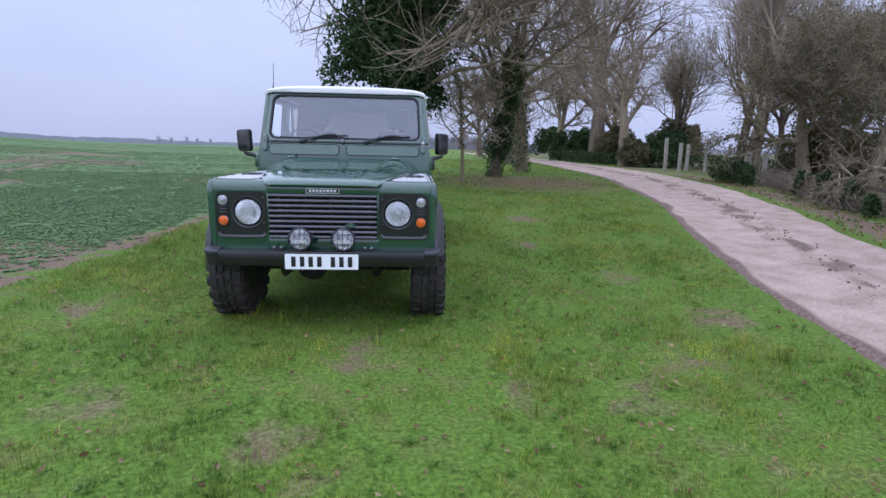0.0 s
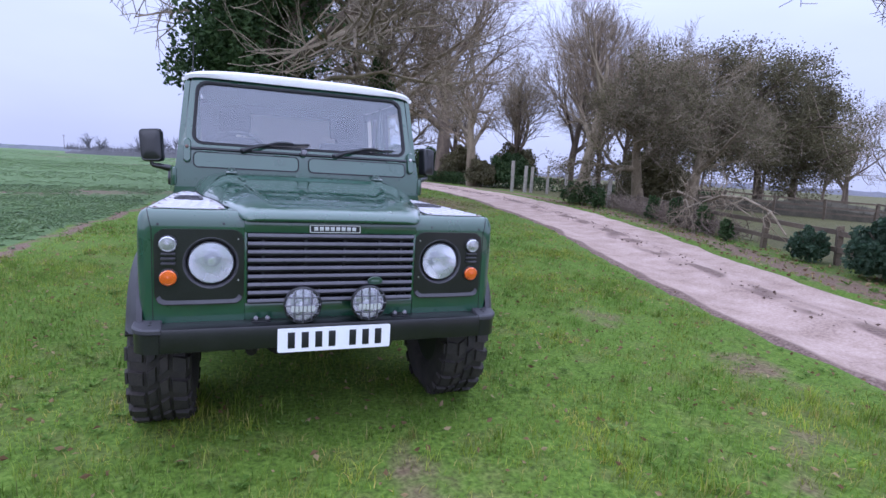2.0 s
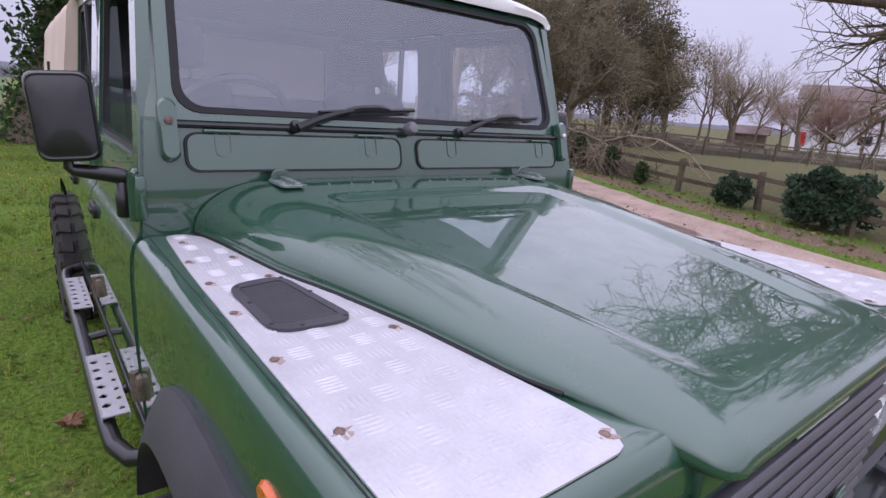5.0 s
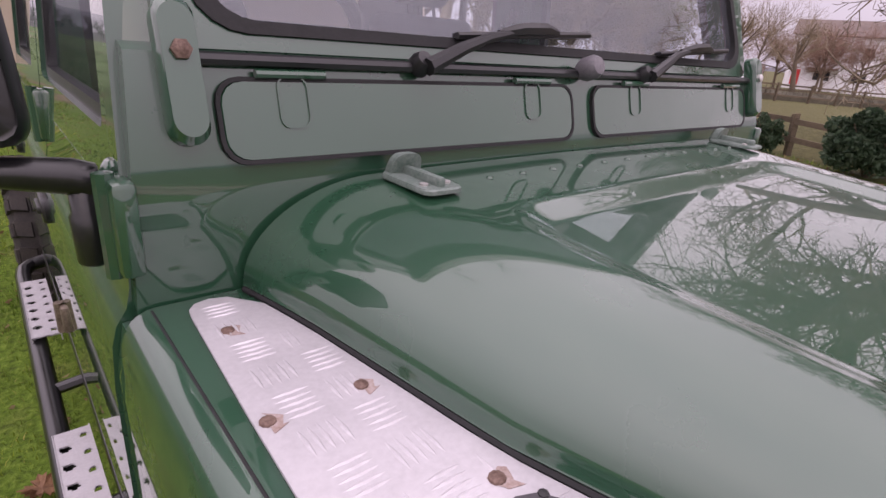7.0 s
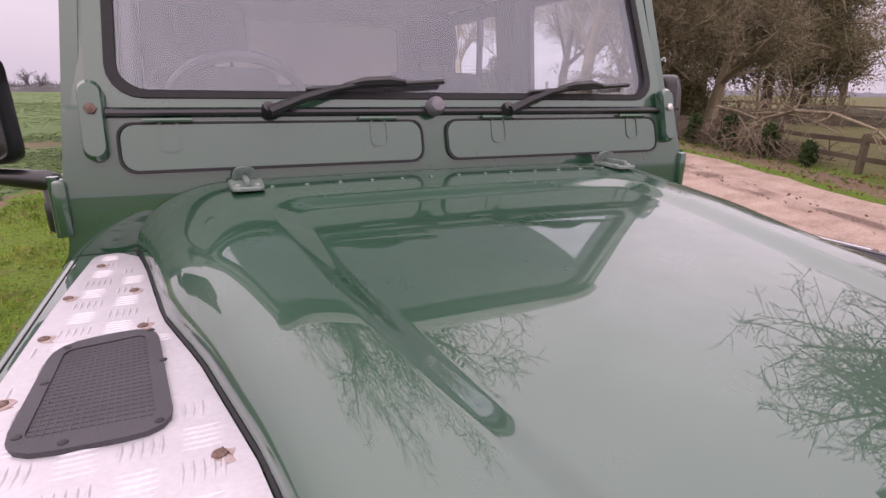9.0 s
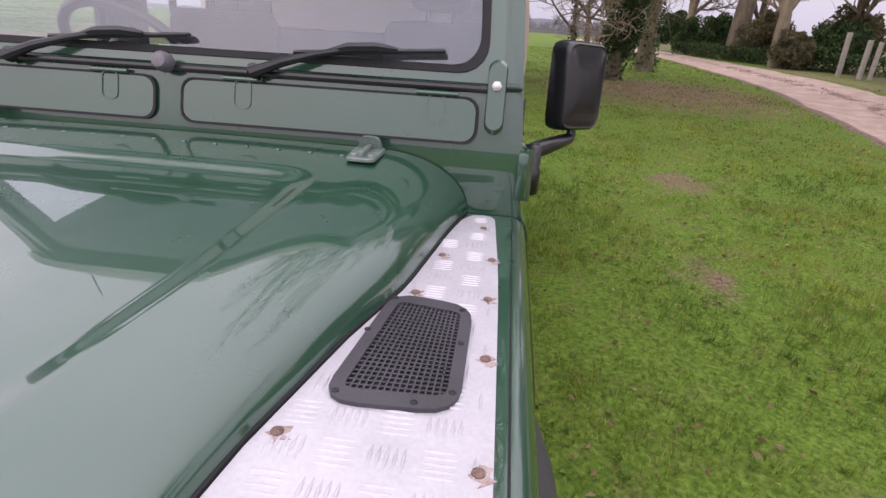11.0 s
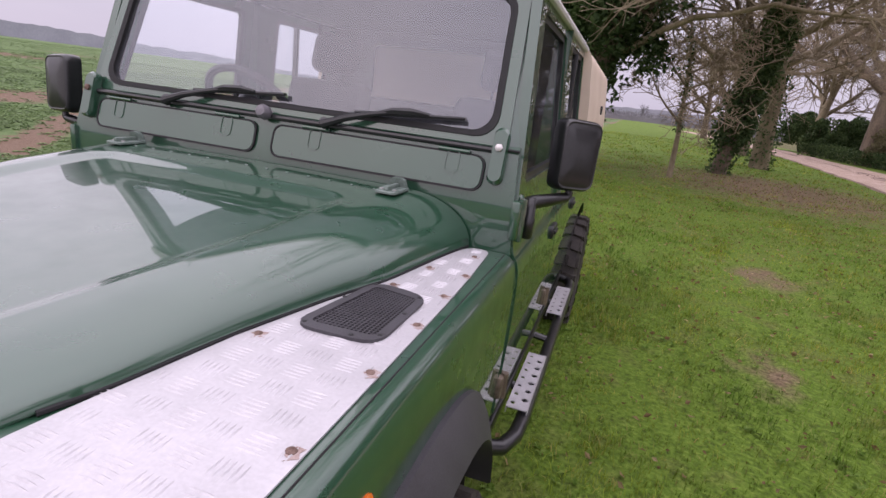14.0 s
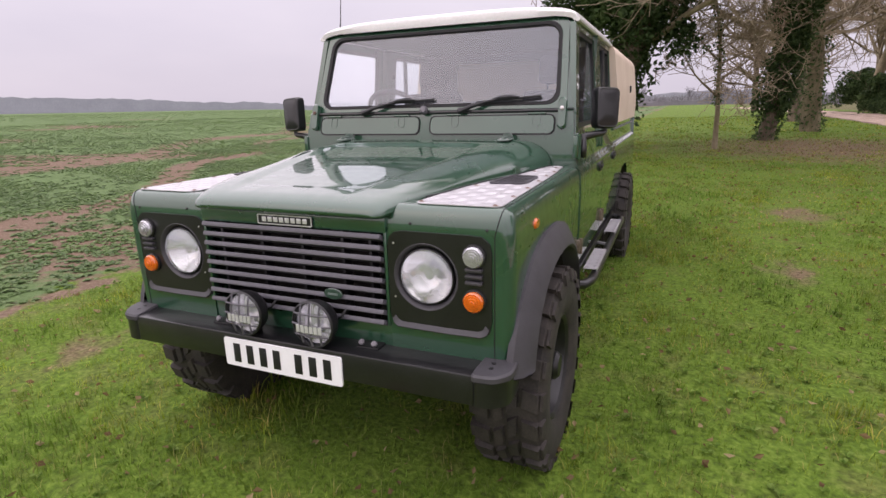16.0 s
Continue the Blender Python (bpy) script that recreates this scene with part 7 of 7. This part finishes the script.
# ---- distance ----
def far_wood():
    """A low belt of woods all round, with an uneven top, haze in its colour."""
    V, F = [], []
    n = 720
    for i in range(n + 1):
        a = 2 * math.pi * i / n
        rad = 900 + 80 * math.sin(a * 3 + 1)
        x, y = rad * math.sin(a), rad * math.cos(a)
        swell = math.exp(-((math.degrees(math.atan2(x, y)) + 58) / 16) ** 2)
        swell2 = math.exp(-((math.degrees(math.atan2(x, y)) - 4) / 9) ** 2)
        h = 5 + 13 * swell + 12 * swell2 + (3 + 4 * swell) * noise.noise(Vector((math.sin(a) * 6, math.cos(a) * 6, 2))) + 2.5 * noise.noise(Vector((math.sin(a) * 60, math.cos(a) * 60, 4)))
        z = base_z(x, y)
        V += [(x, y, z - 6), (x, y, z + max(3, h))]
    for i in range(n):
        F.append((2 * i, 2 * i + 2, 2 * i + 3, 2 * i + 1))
    tagged(raw("backdrop", V, F, FARWOOD), "distant belt of winter woods, haze painted into its colour", "backdrop", kind="structure")


far_wood()
# haze grey is painted on these trees too
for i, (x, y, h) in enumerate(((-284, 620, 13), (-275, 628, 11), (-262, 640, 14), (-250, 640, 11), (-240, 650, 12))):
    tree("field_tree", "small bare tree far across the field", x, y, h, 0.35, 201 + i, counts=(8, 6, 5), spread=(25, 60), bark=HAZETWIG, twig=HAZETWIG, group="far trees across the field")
pole = thing("telegraph_pole", (-110, 430, base_z(-110, 430)), "thin telegraph pole far across the field", "pole")
bm = bmesh.new()
tube(bm, [(-110, 430, 0), (-110, 430, base_z(-110, 430) + 11)], 0.15, 8)
part("pole_shaft", bm, BARK, pole)
bm = bmesh.new()
box(bm, -111, -109, 429.9, 430.1, base_z(-110, 430) + 10.2, base_z(-110, 430) + 10.4)
part("cross_arm", bm, BARK, pole)

# ---- grass, crop, litter ----
def fast_mesh(name, V, F, mat, label, category):
    """V: an array of corners; F: an array of quads or triangles."""
    me = bpy.data.meshes.new(name)
    me.vertices.add(len(V))
    me.vertices.foreach_set("co", V.astype(np.float32).ravel())
    k = F.shape[1]
    me.loops.add(F.size)
    me.loops.foreach_set("vertex_index", F.astype(np.int32).ravel())
    me.polygons.add(len(F))
    me.polygons.foreach_set("loop_start", np.arange(0, F.size, k, dtype=np.int32))
    me.materials.append(mat)
    me.update(calc_edges=True)
    me.validate()
    return tagged(new(name, me), label, category, kind="stuff")


def height_grid(x0, x1, y0, y1, step=0.5):
    gx, gy = np.arange(x0, x1 + step, step), np.arange(y0, y1 + step, step)
    g = np.array([[base_z(x, y) for x in gx] for y in gy])

    def at(x, y):
        u, v = (x - x0) / step, (y - y0) / step
        i, j = np.clip(u.astype(int), 0, len(gx) - 2), np.clip(v.astype(int), 0, len(gy) - 2)
        a, b = u - i, v - j
        return (g[j, i] * (1 - a) + g[j, i + 1] * a) * (1 - b) + (g[j + 1, i] * (1 - a) + g[j + 1, i + 1] * a) * b
    return at


def edge_of(rows, y):
    return np.interp(y, [r[0] for r in rows], [r[1] for r in rows])


def patch(x, y, f, seed):
    """A cheap smooth field of bumps between -1 and 1."""
    rng = np.random.RandomState(seed)
    out = np.zeros_like(x)
    for k in range(6):
        a, p, q = rng.uniform(0, 6.28), rng.uniform(0, 6.28), f * rng.uniform(0.6, 1.7)
        out += np.sin((x * np.cos(a) + y * np.sin(a)) * q + p + 1.5 * np.sin((x * np.sin(a) - y * np.cos(a)) * q * 0.6 + p * 2))
    return out / 3.2


def grass(name, n, region, blade, width, seed, clump, keep):
    rng = np.random.RandomState(seed)
    x0, x1, y0, y1 = region
    m = n // clump
    cx, cy = rng.uniform(x0, x1, m), rng.uniform(y0, y1, m)
    vig = patch(cx, cy, 2.2, 3) * 0.5 + patch(cx, cy, 7.0, 4) * 0.5
    ok = keep(cx, cy) & (rng.uniform(-1.3, 1.0, m) < vig + 0.35)
    cx, cy, vig = cx[ok], cy[ok], vig[ok]
    x = np.repeat(cx, clump) + rng.normal(0, 0.022, len(cx) * clump)
    y = np.repeat(cy, clump) + rng.normal(0, 0.022, len(cx) * clump)
    vig = np.repeat(vig, clump)
    k = len(x)
    z = height_grid(x0 - 1, x1 + 1, y0 - 1, y1 + 1)(x, y) - 0.008
    h = blade * rng.uniform(0.45, 1.25, k) * np.clip(0.95 + 0.55 * vig, 0.4, 1.7)
    a = rng.uniform(0, 2 * np.pi, k)
    lean = rng.uniform(0.15, 1.1, k)
    dx, dy = np.cos(a), np.sin(a)
    w = width * rng.uniform(0.7, 1.3, k)
    V = np.empty((k, 5, 3))
    mid = 0.55
    V[:, 0] = np.stack((x - dy * w, y + dx * w, z), 1)
    V[:, 1] = np.stack((x + dy * w, y - dx * w, z), 1)
    mx, my, mz = x + dx * h * lean * 0.35, y + dy * h * lean * 0.35, z + h * mid
    V[:, 2] = np.stack((mx + dy * w * 0.75, my - dx * w * 0.75, mz), 1)
    V[:, 3] = np.stack((mx - dy * w * 0.75, my + dx * w * 0.75, mz), 1)
    V[:, 4] = np.stack((x + dx * h * lean, y + dy * h * lean, z + h * (1.05 - 0.3 * lean)), 1)
    b = np.arange(k)[:, None] * 5
    F = np.concatenate((b + np.array([[0, 1, 2]]), b + np.array([[0, 2, 3]]), b + np.array([[3, 2, 4]])), 0)
    return fast_mesh(name, V.reshape(-1, 3), F, BLADE, "rough short winter grass on the verge", "grass")


def on_verge(x, y):
    worn = np.max([np.exp(-((x - a) ** 2 + ((y - b) * 0.7) ** 2) / (0.9 * r * r)) for a, b, r in BARE_SPOTS], axis=0)
    worn = np.maximum(worn, 0.90 * np.exp(-((x - 4.6) / 3.4) ** 2 - ((y - 14.6) / 3.6) ** 2))
    worn = np.maximum(worn, 0.6 * np.exp(-((x - 6.2) / 1.5) ** 2 - ((y - 11) / 3.5) ** 2))
    return (x > edge_of(FIELD_EDGE, y) + 0.05 + 0.16 * patch(x, y, 2.4, 31) + 0.08 * patch(x, y, 9.0, 32)) & (x < edge_of(ROAD_NEAR, y) - 0.12) & (np.random.RandomState(9).uniform(0, 1, len(x)) > worn * 0.95)


grass("grass_near", 245000, (-3.3, 5.2, -3.9, 5.5), 0.050, 0.0021, 1, 3, on_verge)
grass("grass_behind", 26000, (-3.3, 4.2, -11, -3.9), 0.06, 0.006, 6, 3, on_verge)
grass("grass_tuft", 34000, (-3.3, 5.2, -3.9, 7.5), 0.10, 0.0026, 11, 16, lambda x, y: on_verge(x, y) & (patch(x, y, 3.1, 21) > 0.25))
grass("grass_middle", 170000, (-3.3, 8.4, 5.5, 16), 0.042, 0.0042, 2, 2, on_verge)
grass("grass_far", 42000, (-2.4, 9.5, 16, 40), 0.055, 0.010, 3, 4, on_verge)
grass("grass_bank", 18000, (5.6, 13.5, -6, 18), 0.07, 0.005, 4, 4, lambda x, y: (x > edge_of(ROAD_FAR, y) + 0.1) & (x < edge_of(ROAD_FAR, y) + 2.2))


def crop(name, n, region, size, seed, leaves):
    """Low leafy crop plants, thin in bare patches."""
    rng = np.random.RandomState(seed)
    x0, x1, y0, y1 = region
    px, py = rng.uniform(x0, x1, n), rng.uniform(y0, y1, n)
    bare = patch(px, py * 2.0, 0.32, 8) * 0.7 + patch(px, py, 1.3, 18) * 0.45 + np.array([bare_band(a, b) for a, b in zip(px, py)]) * 0.8
    ok = (px < edge_of(FIELD_EDGE, py) - 0.12 - 0.34 * rng.uniform(0, 1, n)) & (rng.uniform(0, 1, n) > np.clip(bare * 1.4 - 0.35, 0, 0.92))
    px, py = px[ok], py[ok]
    x, y = np.repeat(px, leaves), np.repeat(py, leaves)
    k = len(x)
    z = height_grid(x0 - 1, x1 + 1, y0 - 1, y1 + 1, 1.0)(x, y)
    a, L = rng.uniform(0, 2 * np.pi, k), size * rng.uniform(0.6, 1.3, k)
    dx, dy, up = np.cos(a), np.sin(a), rng.uniform(0.05, 0.3, k)
    w = L * 0.40
    c = np.stack((x + dx * L * 0.25, y + dy * L * 0.25, z + L * up * 0.5), 1)
    side = np.stack((-dy, dx, np.zeros(k)), 1)
    out = np.stack((dx, dy, 0.55 * up), 1)
    tip = c + out * L[:, None] * 0.9 + np.stack((np.zeros(k), np.zeros(k), -L * 0.10), 1)
    V = np.stack((c - out * (L * 0.15)[:, None], c + out * (L * 0.4)[:, None] + side * w[:, None] + np.array([0, 0, 0.008]), tip, c + out * (L * 0.4)[:, None] - side * w[:, None] + np.array([0, 0, 0.008])), 1)
    b = np.arange(k)[:, None] * 4
    F = np.concatenate((b + np.array([[0, 1, 2]]), b + np.array([[0, 2, 3]])), 0)
    return fast_mesh(name, V.reshape(-1, 3), F, CROPLEAF, "low leafy green crop with bare soil patches", "crop")


crop("crop_near", 27000, (-13, -2.5, -6, 16), 0.062, 1, 6)
crop("crop_middle", 27000, (-45, -2.0, 4, 50), 0.095, 2, 4)
crop("crop_side", 5000, (-45, -13, -6, 16), 0.12, 4, 6)
crop("crop_far", 11000, (-130, -2, 30, 150), 0.22, 3, 4)


def litter(name, n, region, size, seed, keep, mat, label, category):
    rng = random.Random(seed)
    V, F = [], []
    for _ in range(n):
        x, y = rng.uniform(region[0], region[1]), rng.uniform(region[2], region[3])
        if keep(x, y):
            leaf_fan(V, F, Vector((x, y, base_z(x, y) + 0.018 + rng.random() * 0.02)), size * rng.uniform(0.5, 1.3), rng, 0.75)
    tagged(raw(name, V, F, mat), label, category, kind="stuff")


litter("dead_leaves", 11000, (-3.2, 8, -4, 20), 0.019, 5, lambda x, y: lerp(FIELD_EDGE, y) < x < lerp(ROAD_NEAR, y), DRYLEAF, "brown dead leaves scattered in the grass", "leaves")
litter("tree_litter", 2600, (0.5, 8, 10, 19), 0.022, 8, lambda x, y: math.exp(-((x - 4.2) / 2.8) ** 2 - ((y - 14.5) / 3.2) ** 2) > 0.35 and x < lerp(ROAD_NEAR, y) - 0.2, DRYLEAF, "brown dead leaves drifted under the verge trees", "leaves")
litter("leaf_litter", 5200, (5.5, 14, -6, 20), 0.035, 6, lambda x, y: lerp(ROAD_FAR, y) - 0.15 < x < lerp(ROAD_FAR, y) + 1.8, DRYLEAF, "brown leaf litter along the far bank", "leaves")
def weeds(name, n, region, size, seed, keep, mat, label):
    """Low broad-leaved rosettes."""
    rng = random.Random(seed)
    V, F = [], []
    for _ in range(n):
        x, y = rng.uniform(region[0], region[1]), rng.uniform(region[2], region[3])
        if not keep(x, y):
            continue
        z = base_z(x, y) + 0.01
        for k in range(rng.randrange(5, 9)):
            a, L = rng.uniform(0, 6.28), size * rng.uniform(0.6, 1.3)
            d, w = Vector((math.cos(a), math.sin(a), 0)), Vector((-math.sin(a), math.cos(a), 0)) * L * 0.3
            p, up = Vector((x, y, z)), Vector((0, 0, L * rng.uniform(0.25, 0.7)))
            i = len(V)
            V.extend(tuple(q) for q in (p, p + d * L * 0.5 + w + up * 0.8, p + d * L + up * 0.7, p + d * L * 0.5 - w + up * 0.8))
            F.append((i, i + 1, i + 2, i + 3))
    tagged(raw(name, V, F, mat), label, "weeds", kind="stuff")


weeds("verge_weeds", 4200, (-3.1, 5.0, -3.8, 8.0), 0.028, 15, lambda x, y: lerp(FIELD_EDGE, y) < x < lerp(ROAD_NEAR, y) - 0.1 and noise.noise(Vector((x * 0.9, y * 0.9, 12))) > 0.05, WEED, "broad-leaved weeds among the grass")
weeds("bank_weeds", 1100, (6.3, 13, -6, 18), 0.07, 16, lambda x, y: lerp(ROAD_FAR, y) + 0.1 < x < lerp(ROAD_FAR, y) + 1.3 and noise.noise(Vector((x * 0.8, y * 0.8, 3))) > -0.05, WEED, "green weeds along the far bank")
litter("track_debris", 9000, (3.2, 13, -6, 28), 0.023, 7, lambda x, y: 0.38 < (x - lerp(ROAD_NEAR, y)) / (lerp(ROAD_FAR, y) - lerp(ROAD_NEAR, y)) < 0.62, SOIL, "brown clods and crushed leaves along the track's middle", "debris")


def curled_leaf(x, y, size, turn):
    """A dry lobed leaf with its rim curled up, lying on the grass."""
    bm = bmesh.new()
    n, z = 30, base_z(x, y) + 0.03
    rows = []
    for lift, k in ((0.004, 0.0), (0.0, 0.0)):
        mid = bm.verts.new((x, y, z + lift))
        inner, outer = [], []
        for i in range(n):
            a = 2 * math.pi * i / n
            r = size * (0.62 + 0.38 * abs(math.cos(2.5 * a)) ** 0.7) * (0.72 if i % 2 else 1.0)
            c, s = math.cos(a + turn), math.sin(a + turn)
            inner.append(bm.verts.new((x + c * r * 0.5, y + s * r * 0.5, z + lift + 0.06 * size * math.sin(3 * a))))
            outer.append(bm.verts.new((x + c * r, y + s * r, z + lift + size * (0.16 + 0.14 * math.sin(2 * a + 1)))))
        for i in range(n):
            j = (i + 1) % n
            bm.faces.new((mid, inner[i], inner[j]))
            bm.faces.new((inner[i], outer[i], outer[j], inner[j]))
        rows.append(outer)
    bridge(bm, rows)
    tagged(part("dead_leaf", bm, BROWNLEAF), "curled brown lobed leaf lying on the grass", "leaf")


curled_leaf(-0.965, 2.44, 0.065, 0.4)
